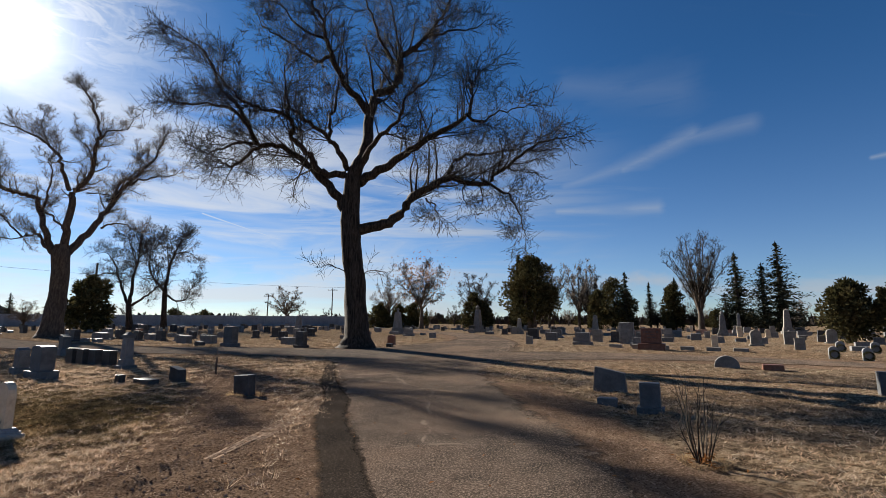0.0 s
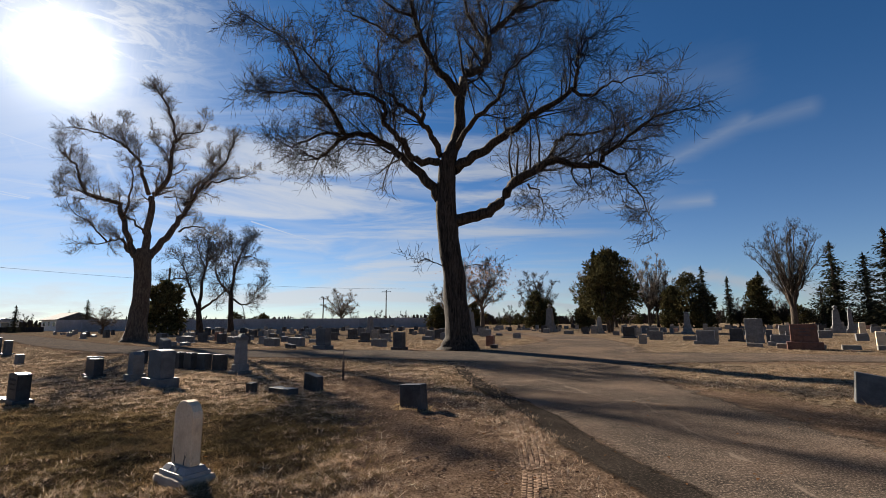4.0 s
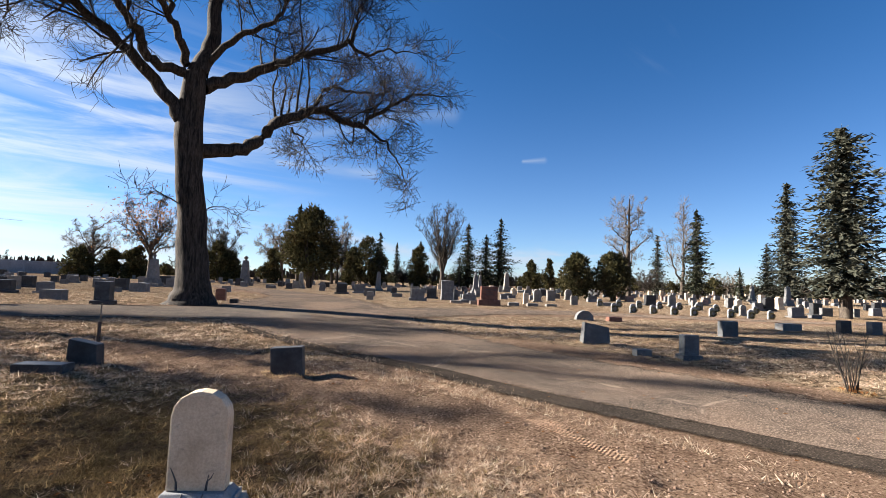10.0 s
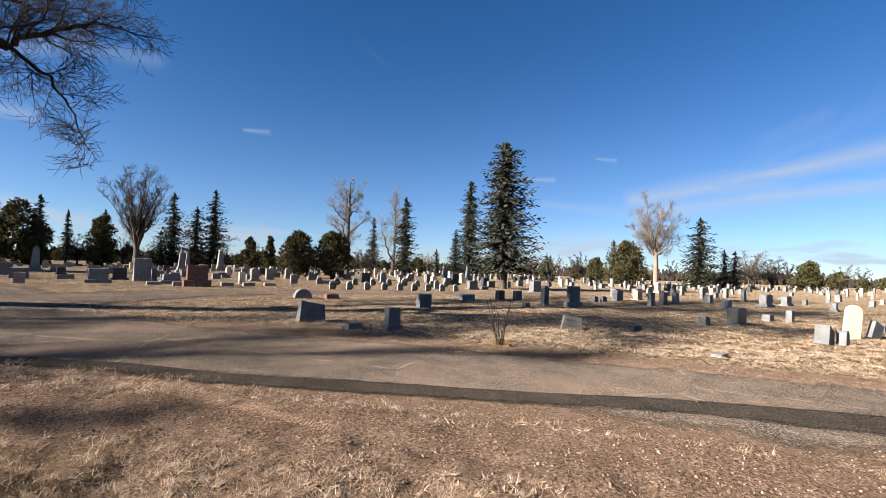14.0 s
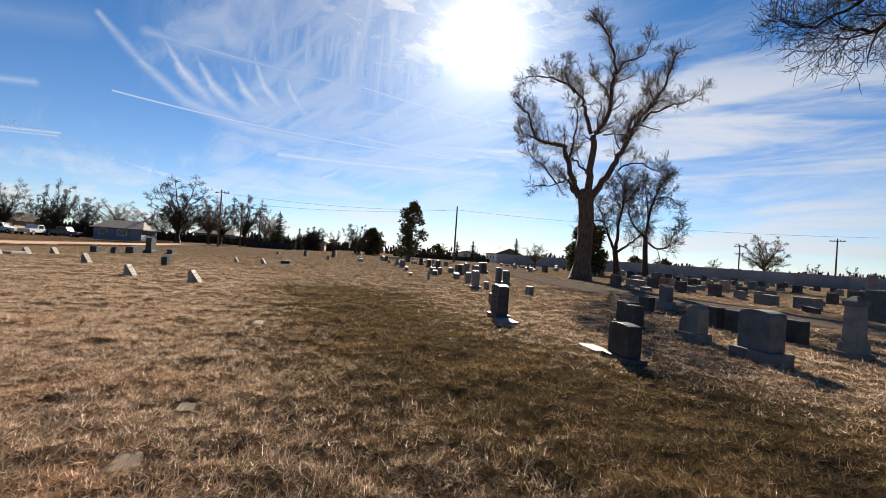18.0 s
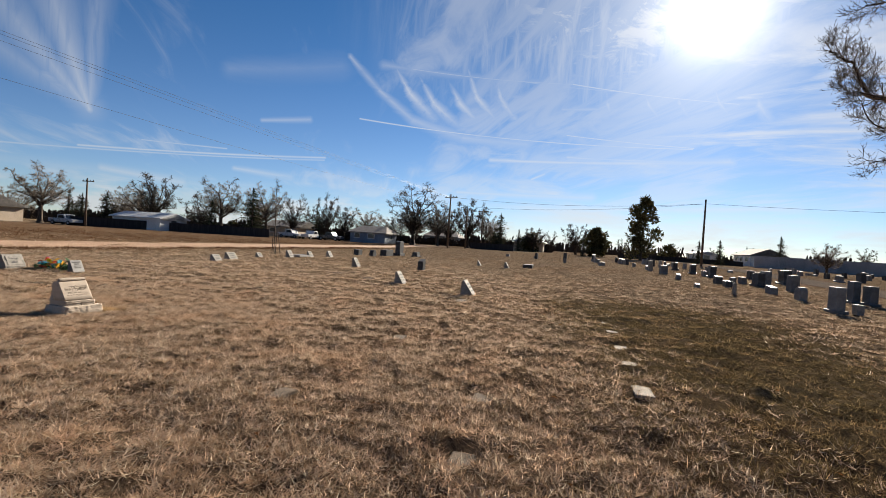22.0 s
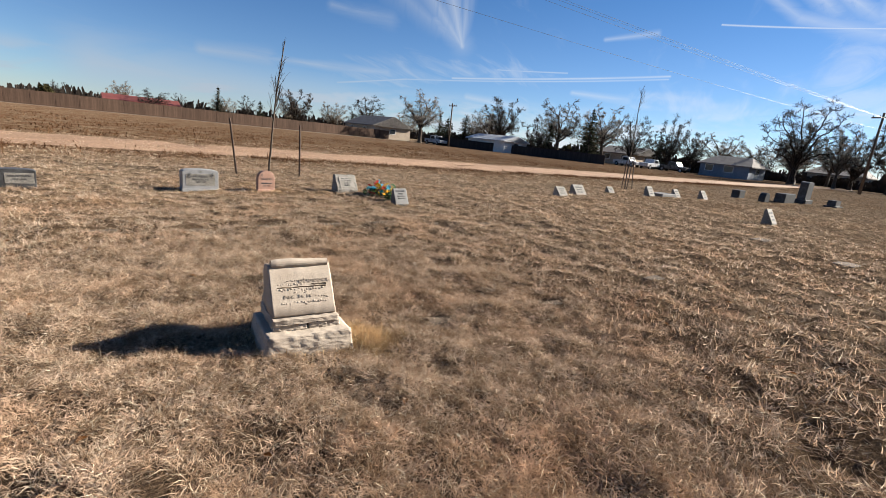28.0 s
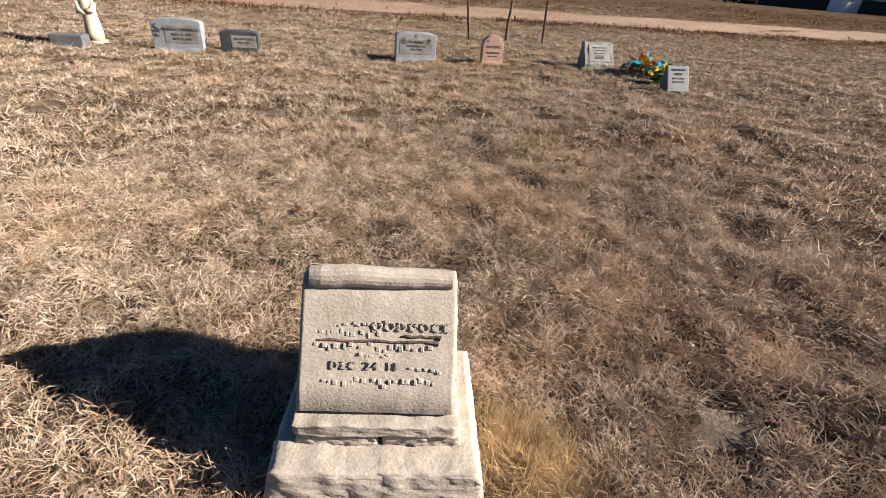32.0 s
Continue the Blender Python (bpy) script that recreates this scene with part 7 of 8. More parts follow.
def utility_pole(x, y, h, turn=0.0, arm=True, label="weathered wooden utility pole with a crossarm"):
    p = thing("utility_pole", pose(x, y, gz(x, y) - 0.1, 0, 0, turn), label, "utility pole")
    part("pole", Geo().tube([(0, 0, 0), (0, 0, h)], [0.17, 0.11], 8, True).mesh("pole", smooth=True), WOODPOLE, p)
    if arm:
        a = part("crossarm", Geo().box(0, 0.14, h - 0.55, 2.4, 0.1, 0.14).mesh("crossarm"), WOODPOLE, p)
        for s in (-1.05, -0.4, 0.4, 1.05):
            part("insulator", Geo().lathe([(0.03, h - 0.41), (0.06, h - 0.34), (0.05, h - 0.26), (0.02, h - 0.22)], 6, s, 0.14).mesh("insulator"), GLASS, a)
    return p


def wire(a, b, sag=0.8, thick=0.018):
    pts = [Vector(a).lerp(Vector(b), t / 12) - Vector((0, 0, sag * 4 * (t / 12) * (1 - t / 12))) for t in range(13)]
    solo("power_line", Geo().tube(pts, [thick] * 13, 3).mesh("power_line"), WIRE, Matrix(), "thin dark overhead power line", "power line", "overhead lines")


house(-116.0, 14.4, 61, 8, 7, 2.2, 1.4, BLUEWALL, ROOFGREY, "slate-blue single-storey house with a grey hipped roof", ((-0.3, 1.2), (0.1, 1.4)), hip=0.35)
house(-109.2, -27.4, 61, 10.5, 6, 2.2, 0.9, WHITE, ROOFMETAL, "long white shed with a pale ribbed metal roof", ())
house(-112.0, -57.0, 61, 14, 9, 2.6, 2.0, TANWALL, ROOFGREY, "tan bungalow with a low gabled roof")
house(-130.0, -4.0, 61, 9, 8, 2.4, 1.4, TANWALL, ROOFGREY, "tan single-storey house behind parked cars")
house(-137.0, 36.0, 61, 9, 8, 2.4, 1.5, TANWALL, ROOFGREY, "tan single-storey house behind bare trees", hip=0.3)
house(-98.6, 101.7, -30, 11, 7, 2.5, 1.5, WHITE, ROOFGREY, "white mobile home with a low gabled roof and dark windows", ((-0.3, 1.6), (0.0, 1.2), (0.3, 1.6)))
house(-107.0, 93.7, -30, 9, 4.5, 2.2, 0.5, WHITE, ROOFMETAL, "long white trailer home with a flat pale roof", ((-0.3, 1.0), (0.2, 1.0)))
house(-122.0, 55.0, -30, 14, 7, 2.4, 1.2, TANWALL, ROOFMETAL, "long tan outbuilding with a pale metal roof", ())
house(-92.0, -108.0, 151, 14, 8, 2.0, 1.1, TANWALL, ROOFRED, "house beyond the fence under a red metal roof", ())
long_fence("fence", [(30, -103), (-10, -86), (-50, -70), (-104, -49)], 1.75, 2.4, FENCE, "long run of brown board fence beyond the field")
long_fence("fence", [(-104, -38), (-106, -22), (-103, -6)], 1.6, 2.4, DARKFENCE, "dark board fence along the back gardens")
long_fence("fence", [(-104, 33), (-98, 40)], 1.3, 2.4, DARKFENCE, "low dark board fence by the houses")
long_fence("fence", [(-104, 68), (-85.5, 83)], 1.0, 2.4, DARKFENCE, "low dark fence along the far lane")
long_fence("boundary_wall", [(-84, 84), (-40, 106), (-6, 121)], 2.3, 4.0, WALLGREY, "long grey panel wall along the far boundary")
for x, y, h, a in ((-86.2, 23.3, 9.0, 40), (-101.3, -34.3, 8.0, 61), (-106, 36, 8.5, 40), (-98, 30, 8.0, 40), (-28.0, 118.0, 9.5, 0), (-45, 120, 8, 0)):
    utility_pole(x, y, h, a)
utility_pole(-67.5, 55.8, 9.6, 0, False, "tall bare wooden power pole at the field's edge")
utility_pole(-40.5, 54.0, 8.0, 0, False, "bare dark wooden pole among the graves")
wire((-67.5, 55.8, 9.2), (-20, 100, 8.6))
wire((-67.5, 55.8, 9.2), (-101, 30, 8.6))
wire((-86.2, 23.3, 8.7), (-67.5, 55.8, 9.2))
utility_pole(16.0, -42.0, 9.4, 58)
for k, (high, sag) in enumerate(((8.95, 0.25), (8.75, 0.35), (8.65, 0.65), (7.4, 0.9))):
    wire((16.0 + 0.35 * k, -42.0 + 0.5 * k, high), (-86.2 + 0.3 * k, 23.3 + 0.3 * k, high - 0.25), sag, 0.007)


def sign_post():
    p = thing("sign_post", on_ground(-6.78, 14.26, 0, 0.05), "dark steel post with a thin rod on top", "post")
    part("post", Geo().box(0, 0, 0, 0.045, 0.045, 0.52).mesh("post", bevel=0.006), IRON, p)
    part("rod", Geo().tube([(0.0, 0, 0.5), (0.012, 0, 0.86)], [0.014, 0.012], 6, True).mesh("rod"), PALEBARK, p, "paler rod standing in the post")


sign_post()

# ---- the many graves further off ----
def grave_kinds():
    kinds = []
    for tone, top, w, h, d, base in (("pale", "flat", 0.55, 0.75, 0.25, 0.0), ("pale", "round", 0.5, 0.85, 0.2, 0.1), ("grey", "serp", 0.8, 0.7, 0.35, 0.16), ("grey", "flat", 0.7, 0.55, 0.35, 0.0),
                                     ("dark", "flat", 0.7, 0.75, 0.35, 0.14), ("pink", "serp", 0.7, 0.6, 0.3, 0.1), ("grey", "flat", 0.75, 0.3, 0.4, 0.0), ("marble", "gable", 0.45, 1.0, 0.3, 0.2)):
        kinds.append(headstone(0, -200, w, h, d, tone, top, base, group="graves further off"))
    return kinds


def scatter():
    rng = random.Random(77)
    kinds = grave_kinds()
    used = [False] * len(kinds)
    c, s = math.cos(radians(GRID)), math.sin(radians(GRID))
    spots = []
    for r in range(-60, 60):
        v = r * 2.9
        u = -110.0
        while u < 110:
            u += rng.choice((1.3, 1.7, 2.4, 3.2, 5.0))
            a, b = u + rng.gauss(0, 0.1), v + rng.gauss(0, 0.12)
            x, y = a * c - b * s, a * s + b * c
            east = 14 < x < 105 and -45 < y < 75 and math.hypot(x + 6, y - 3) > 31 and y > -0.55 * x - 4 + 0.35 * max(0, x - 40) - 12
            south = -62 < x < 16 and 27 < y < 100 and y < 96 + 0.45 * x and math.hypot(x + 6, y - 3) > 25
            far_west = -62 < x < -30 and 22 < y < 44
            if not (east or south or far_west):
                continue
            p, q = np.array([x]), np.array([y])
            if min(chain(p, q, MAIN)[0], chain(p, q, LEFT)[0], chain(p, q, RIGHT)[0] + (1.0 if x > 12 else 0)) < 2.9:
                continue
            if math.hypot(x + 4.3, y - 23.4) < 2.5 or math.hypot(x + 28.6, y - 34.2) < 2.5:
                continue
            if rng.random() < (0.48 if east else 0.45 if south else 0.72):
                continue
            spots.append((math.hypot(x + 8, y - 5), x, y, east))
    spots.sort()
    rest = {}
    for k, (d, x, y, east) in enumerate(spots):
        i = rng.choice((0, 1, 2, 3, 3, 5, 7, 6, 6, 4)) if east else rng.choice((2, 3, 4, 4, 6, 6, 4, 3, 0))
        size = rng.uniform(0.65, 1.1)
        m = on_ground(x, y, rng.gauss(0, 3), 0.03, size) @ pose(0, 0, 0, rng.gauss(0, 1.5), rng.gauss(0, 2), 0)
        if k < 175:
            copy_thing(kinds[i], m)
        else:
            w, h, dd, mat = ((0.55, 0.75, 0.25, PALE), (0.5, 0.85, 0.2, PALE), (0.8, 0.7, 0.35, GREY), (0.7, 0.55, 0.35, GREY), (0.7, 0.75, 0.35, DARK), (0.7, 0.6, 0.3, PINK), (0.75, 0.3, 0.4, GREY), (0.45, 1.0, 0.3, MARBLE))[i]
            g = Geo().box(0, 0, 0, w, dd, h, 0.92)
            bag = rest.setdefault(mat.name, (Geo(), mat))[0]
            n = len(bag.v)
            bag.v += [tuple(m @ Vector(p)) for p in g.v]
            bag.f += [tuple(n + j for j in f) for f in g.f]
    for name, (bag, mat) in rest.items():
        solo("distant_gravestones", bag, mat, Matrix(), f"distant rows of {mat.name.replace('_', ' ')} gravestones", "gravestone", kind="stuff")
    for k in kinds:
        for o in (*k.children_recursive, k):
            bpy.data.objects.remove(o)


scatter()
for x, y, w, h, tone, cap in ((14.94, 45.97, 0.55, 2.0, "pale", "point"), (27.0, 45.3, 0.6, 2.4, "grey", "urn"), (31.8, 50.4, 0.4, 2.3, "grey", "point"), (39.5, 53.8, 0.75, 2.9, "pale", "point"), (74.2, 37.4, 0.7, 3.2, "grey", "point"),
                              (4.2, 56.0, 0.8, 3.2, "grey", "urn"), (8.0, 49.0, 0.45, 1.7, "pale", "point"), (52.0, 44.0, 0.5, 2.2, "pale", "flat"), (60.0, 30.0, 0.5, 2.4, "pale", "cross"), (48.0, 22.0, 0.5, 2.0, "grey", "point"),
                              (-4.5, 47.0, 0.7, 2.6, "grey", "cross"), (-13.5, 44.0, 0.5, 1.9, "grey", "point")):
    obelisk(x, y, w, h, tone, cap)


def wreath_row():
    """Small upright white stones in two rows, each with a wreath at its foot."""
    first = None
    for row, (ax, ay, bx, by, many) in enumerate(((15.6, 18.9, 23.1, 14.3, 9), (18.5, 22.0, 27.5, 16.8, 9))):
        for k in range(many):
            t = k / (many - 1)
            m = on_ground(ax + (bx - ax) * t + 0.1 * math.sin(k * 5), ay + (by - ay) * t, 0, 0.03)
            if first is None:
                first = thing("veteran_stone", m, "small upright white marble stone with a green wreath at its foot", "gravestone", "rows of small white stones")
                part("tablet", Geo().prism(outline("round", 0.33, 0.52), -0.05, 0.05).mesh("tablet", bevel=0.01), LIGHT, first)
                w, rng = Geo(), random.Random(4)
                for q in range(150):
                    a = rng.uniform(0, 6.28)
                    p = Vector((math.cos(a) * 0.15, -0.12 + rng.gauss(0, 0.03), 0.20 + math.sin(a) * 0.15))
                    e = Vector((rng.gauss(0, 1), rng.gauss(0, 1), rng.gauss(0, 1))).normalized() * 0.07
                    w.face(p - e, p + Vector((0.02, 0.015, 0.02)), p + e)
                tagged(part("wreath", w, JUNIPER, first, "dark green wreath"), kind="stuff")
            else:
                copy_thing(first, m)


wreath_row()


# ---- shrub, saplings, flowers, statue ----
def bare_shrub(x, y, h, seed):
    rng = random.Random(seed)
    b = thing("bare_shrub", on_ground(x, y, 0, 0.03), "leafless shrub of thin upright brown stems", "shrub")
    for k in range(12):
        a, s = rng.uniform(0, 6.28), rng.uniform(0.1, 0.5)
        d = Vector((math.cos(a) * s, math.sin(a) * s, 1))
        pts, rad = bend((math.cos(a) * 0.07, math.sin(a) * 0.07, 0), d, h * rng.uniform(0.55, 1.05), 0.010, rng, 0.07, 0.03, 6)
        g = Geo().tube(pts, rad, 5)
        for t in (0.45, 0.65, 0.8):
            p, q = along(pts, t + rng.uniform(-0.08, 0.08))
            g.tube(bend(p, fork_way(q, rng, 0.5), h * 0.22, 0.004, rng, 0.1, 0.03, 3)[0], [0.005, 0.004, 0.003, 0.002], 3)
        part("stem", g.mesh("stem", smooth=True), BARK, b)
    g = Geo()
    for k in range(60):
        a, r = rng.uniform(0, 6.28), abs(rng.gauss(0, 0.16))
        p = Vector((math.cos(a) * r, math.sin(a) * r, rng.uniform(0.02, 0.09)))
        e = Vector((rng.gauss(0, 1), rng.gauss(0, 1), rng.gauss(0, 0.6))).normalized() * 0.05
        g.face(p - e, p + Vector((0.02, -0.02, 0.02)), p + e)
    tagged(part("leaf_litter", g, RUSTLEAF, b, "curled dead leaves at the foot"), kind="stuff")


bare_shrub(3.05, 5.72, 1.02, 3)


def staked_sapling(x, y, h, seed, stakes, turn):
    rng = random.Random(seed)
    t = thing("staked_sapling", on_ground(x, y, turn, 0.04), "slim bare sapling held between steel stakes", "tree")
    pts, rad = bend((0, 0, 0), (0, 0, 1), h, 0.028, rng, 0.03, 0.05, 9)
    part("trunk", Geo().tube(pts, rad, 6).mesh("trunk", smooth=True), GREYBARK, t)
    g = Geo()
    for k in range(26):
        u = rng.uniform(0.35, 0.98)
        p, d = along(pts, u)
        q = bend(p, fork_way(d, rng, rng.uniform(0.25, 0.6)), h * 0.2 * (1.3 - u), 0.008, rng, 0.1, 0.12, 4)
        g.tube(q[0], q[1], 3)
        for j in range(3):
            p2, d2 = along(q[0], rng.uniform(0.3, 0.95))
            g.tube(bend(p2, fork_way(d2, rng, 0.5), h * 0.06, 0.004, rng, 0.1, 0.1, 2)[0], [0.004, 0.003, 0.002], 3)
    tagged(part("crown", g, GREYTWIG, t), kind="stuff")
    for sx, sy, lx, ly in stakes:
        part("stake", Geo().tube([(sx, sy, 0), (sx + lx, sy + ly, 1.35)], [0.022, 0.022], 6, True).mesh("stake"), IRON, t, "dark steel stake")


staked_sapling(-27.95, -7.15, 3.3, 5, ((-0.75, 0.1, 0.03, 0.0), (0.75, -0.05, 0.16, 0.0)), 0)
staked_sapling(-42.5, 0.6, 4.4, 6, ((-0.6, 0.1, 0.4, 0.0), (-0.35, -0.3, 0.2, 0.1), (0.3, 0.2, -0.1, 0)), 10)


def flowers(x, y, seed, spread, many, colours):
    rng = random.Random(seed)
    b = thing("flower_bunch", on_ground(x, y, 0, 0.0), "bright artificial flowers laid in the grass", "flowers")
    kinds = {}
    for k in range(many):
        mat = rng.choice(colours)
        me = kinds.get(mat.name)
        if me is None:
            g = Geo()
            for ring, (r, z) in enumerate(((0.055, 0.0), (0.035, 0.018))):
                for q in range(6):
                    a = q * 1.047 + ring * 0.5
                    c, s = math.cos(a), math.sin(a)
                    g.face((0, 0, z), (c * r - s * r * 0.4, s * r + c * r * 0.4, z + 0.02), (c * r * 1.25, s * r * 1.25, z + 0.012), (c * r + s * r * 0.4, s * r - c * r * 0.4, z + 0.02))
            me = kinds[mat.name] = g.mesh("blossom")
            me.materials.append(mat)
        a, r = rng.uniform(0, 6.28), spread * rng.random() ** 0.6
        part("blossom", me, mat, b, m=pose(math.cos(a) * r * 1.5, math.sin(a) * r * 0.7, rng.uniform(0.05, 0.26) * (1.2 - r / spread * 0.6), rng.uniform(-60, 60), rng.uniform(-60, 60), rng.uniform(0, 360)) @ Matrix.Scale(rng.uniform(0.8, 1.3), 4))
    g = Geo()
    for k in range(160):
        a, r = rng.uniform(0, 6.28), spread * rng.random() ** 0.5
        p = Vector((math.cos(a) * r * 1.5, math.sin(a) * r * 0.7, rng.uniform(0.0, 0.14)))
        e = Vector((rng.gauss(0, 1), rng.gauss(0, 1), rng.gauss(0, 0.6))).normalized() * 0.06
        g.face(p - e, p + Vector((0.02, -0.02, 0.02)), p + e)
    tagged(part("greenery", g, LEAFGREEN, b), kind="stuff")
    return b


solo("flower_cross", Geo().box(0, 0, 0, 0.04, 0.03, 0.34).box(0, 0, 0.2, 0.2, 0.032, 0.04).mesh("flower_cross", bevel=0.004), BLUECLOTH, on_ground(-27.86, -3.86, 6), "turquoise memorial cross among artificial flowers", "memorial cross")
flowers(-27.75, -3.75, 4, 0.26, 30, [BLUECLOTH, YELLOWCLOTH, YELLOWCLOTH, REDCLOTH, YELLOWCLOTH])
flowers(-27.45, -3.25, 5, 0.12, 6, [REDCLOTH, LEAFGREEN])


def statue(x, y):
    """A robed figure on a block, as one plain mesh."""
    g = Geo().box(0, 0, 0, 0.22, 0.2, 0.06)
    g.lathe([(0.10, 0.06), (0.105, 0.15), (0.09, 0.30), (0.08, 0.42), (0.095, 0.50), (0.07, 0.57), (0.03, 0.60), (0.045, 0.64), (0.055, 0.69), (0.045, 0.735), (0.01, 0.76)], 14)
    g.tube([(-0.09, 0.02, 0.52), (-0.08, 0.09, 0.44), (0.0, 0.11, 0.43)], [0.035, 0.035, 0.025], 8, True)
    g.tube([(0.09, 0.02, 0.52), (0.08, 0.09, 0.42), (0.0, 0.11, 0.41)], [0.035, 0.035, 0.025], 8, True)
    solo("statue", g.mesh("statue", smooth=True), MARBLE, on_ground(x, y, 4, 0.02), "white stone statue of a robed figure standing in dry grass", "statue")


statue(-21.02, -7.95)
headstone(-20.72, -7.75, 0.40, 0.18, 0.2, "grey", "flat")


# ---- parked vehicles ----
def pickup(x, y, turn, paint, label):
    c = thing("car", pose(x, y, gz(x, y), 0, 0, turn), label, "car")
    body = [(-2.6, 0.45), (2.6, 0.45), (2.65, 0.95), (1.2, 1.05), (0.75, 1.75), (-0.6, 1.78), (-0.8, 1.1), (-2.65, 1.05)]
    part("body", Geo().prism(body, -0.9, 0.9).mesh("body", bevel=0.06), paint, c)
    for s in (-1, 1):
        part("window", Geo().prism([(-0.45, 1.15), (0.85, 1.12), (0.62, 1.64), (-0.42, 1.66)], s * 0.905 - 0.01, s * 0.905 + 0.01).mesh("window"), GLASS, c)
        for u in (-1.7, 1.7):
            w = part("wheel", Geo().tube([(u, s * 0.72, 0.38), (u, s * 0.92, 0.38)], [0.38, 0.38], 14, True).mesh("wheel"), TYRE, c)
            part("rim", Geo().tube([(u, s * 0.915, 0.38), (u, s * 0.935, 0.38)], [0.22, 0.2], 10, True).mesh("rim"), CARGREY, w)
    part("windscreen", Geo().face((1.19, -0.75, 1.09), (1.19, 0.75, 1.09), (0.79, 0.7, 1.71), (0.79, -0.7, 1.71)), GLASS, c)


pickup(-114.5, -3.0, 55, CARWHITE, "white pickup truck parked by the houses")
pickup(-113.0, 1.2, 150, CARWHITE, "white pickup truck parked nose to the field")
pickup(-113.5, 5.0, 60, CARDARK, "dark pickup truck parked by the houses")
pickup(-104.5, -38.5, 61, CARGREY, "silver pickup truck parked by a fence")


# ---- trees along the skyline ----
def skyline():
    rng = random.Random(31)
    models = bare_models((0, 4, 3), 9, 0.04)
    for ob in models:
        tagged(ob, "small bare tree on the skyline")
    firs = [conifer(0, -300, 8.0, 5.0, 210 + k, SPRUCE, "dark evergreen on the skyline", 0.04, 0.42, 1.2, 0.6) for k in range(2)]
    bush = [juniper(0, -300, 4.0, 6.0, 220, JUNIPER, "dark evergreen clump on the skyline", 1, 0.05, 0.02, 22, 70, 0.45)]

    def put(ob, az, d, size):
        p = way(az, 0) * d
        copy_thing(ob, pose(p.x - 8, p.y + 5, 0.2, 0, 0, rng.uniform(0, 360)) @ Matrix.Scale(size, 4))
    for az in np.arange(-118, 186, 2.6):
        far = rng.uniform(130, 200)
        sunny = 5 < az < 62
        if rng.random() < (0.8 if az < 5 else 0.5 if sunny else 0.6):
            put(rng.choice(models), az + rng.gauss(0, 0.8), far * (1.0 if not sunny else 1.1), rng.uniform(0.4, 0.8))
        if rng.random() < (0.22 if -118 < az < 5 else 0.08):
            put(rng.choice(firs), az + rng.gauss(0, 0.8), far * 0.9, rng.uniform(0.5, 0.9))
        if rng.random() < (0.7 if az < 0 else 0.25):
            put(bush[0], az + rng.gauss(0, 0.8), far * 0.85, rng.uniform(0.6, 1.1))
    for az in np.arange(-118, 0, 4.0):
        put(rng.choice(models + bush), az + rng.gauss(0, 0.8), rng.uniform(105, 140), rng.uniform(0.4, 0.65))
    for az, d, s in ((68, 108, 0.6), (71, 100, 0.5), (49, 104, 0.55), (47, 108, 0.6), (61, 92, 0.5)):
        put(rng.choice(firs), az, d, s)
    drop_models(models + firs + bush)


skyline()


def far_woods():
    """The hazy line of bare woods and hedges along the horizon."""
    rng = random.Random(90)
    for mat, many, low, high, word, near in ((TWIG, 9000, 1.5, 6.5, "brown bare woods", 190), (JUNIPER, 2600, 0.8, 3.0, "dark evergreen hedges", 190), (TWIG, 9000, 0.8, 3.2, "brown brush behind the houses", 122)):
        g = Geo()
        for k in range(many):
            az = rng.uniform(-122, 188) if near > 150 else rng.uniform(64, 116)
            if 8 < az < 60 and rng.random() < 0.55:
                continue
            lump = noise.noise((az * 0.23, many * 0.01, 0)) + 0.6 * noise.noise((az * 0.9, 3.0, 0))
            if mat is JUNIPER and (lump < 0.0 or az > 60):
                continue
            dist = rng.uniform(near, near * 1.2)
            p = way(az, 0) * dist
            tall = max(0.8, (low + (high - low) * (0.5 + 0.5 * lump)) * rng.uniform(0.35, 1.0))
            side = Vector((p.y, -p.x, 0)).normalized() * rng.uniform(0.15, 0.5)
            base = Vector((p.x - 8, p.y + 5, 0))
            tip = base + Vector((rng.gauss(0, 0.7), rng.gauss(0, 0.7), tall))
            g.face(base - side, base + side, tip + side * 0.9, tip + Vector((0, 0, tall * 0.12)), tip - side * 0.9)
        solo("far_woods", g, mat, Matrix(), f"distant {word} along the horizon", "woods", kind="stuff")


far_woods()

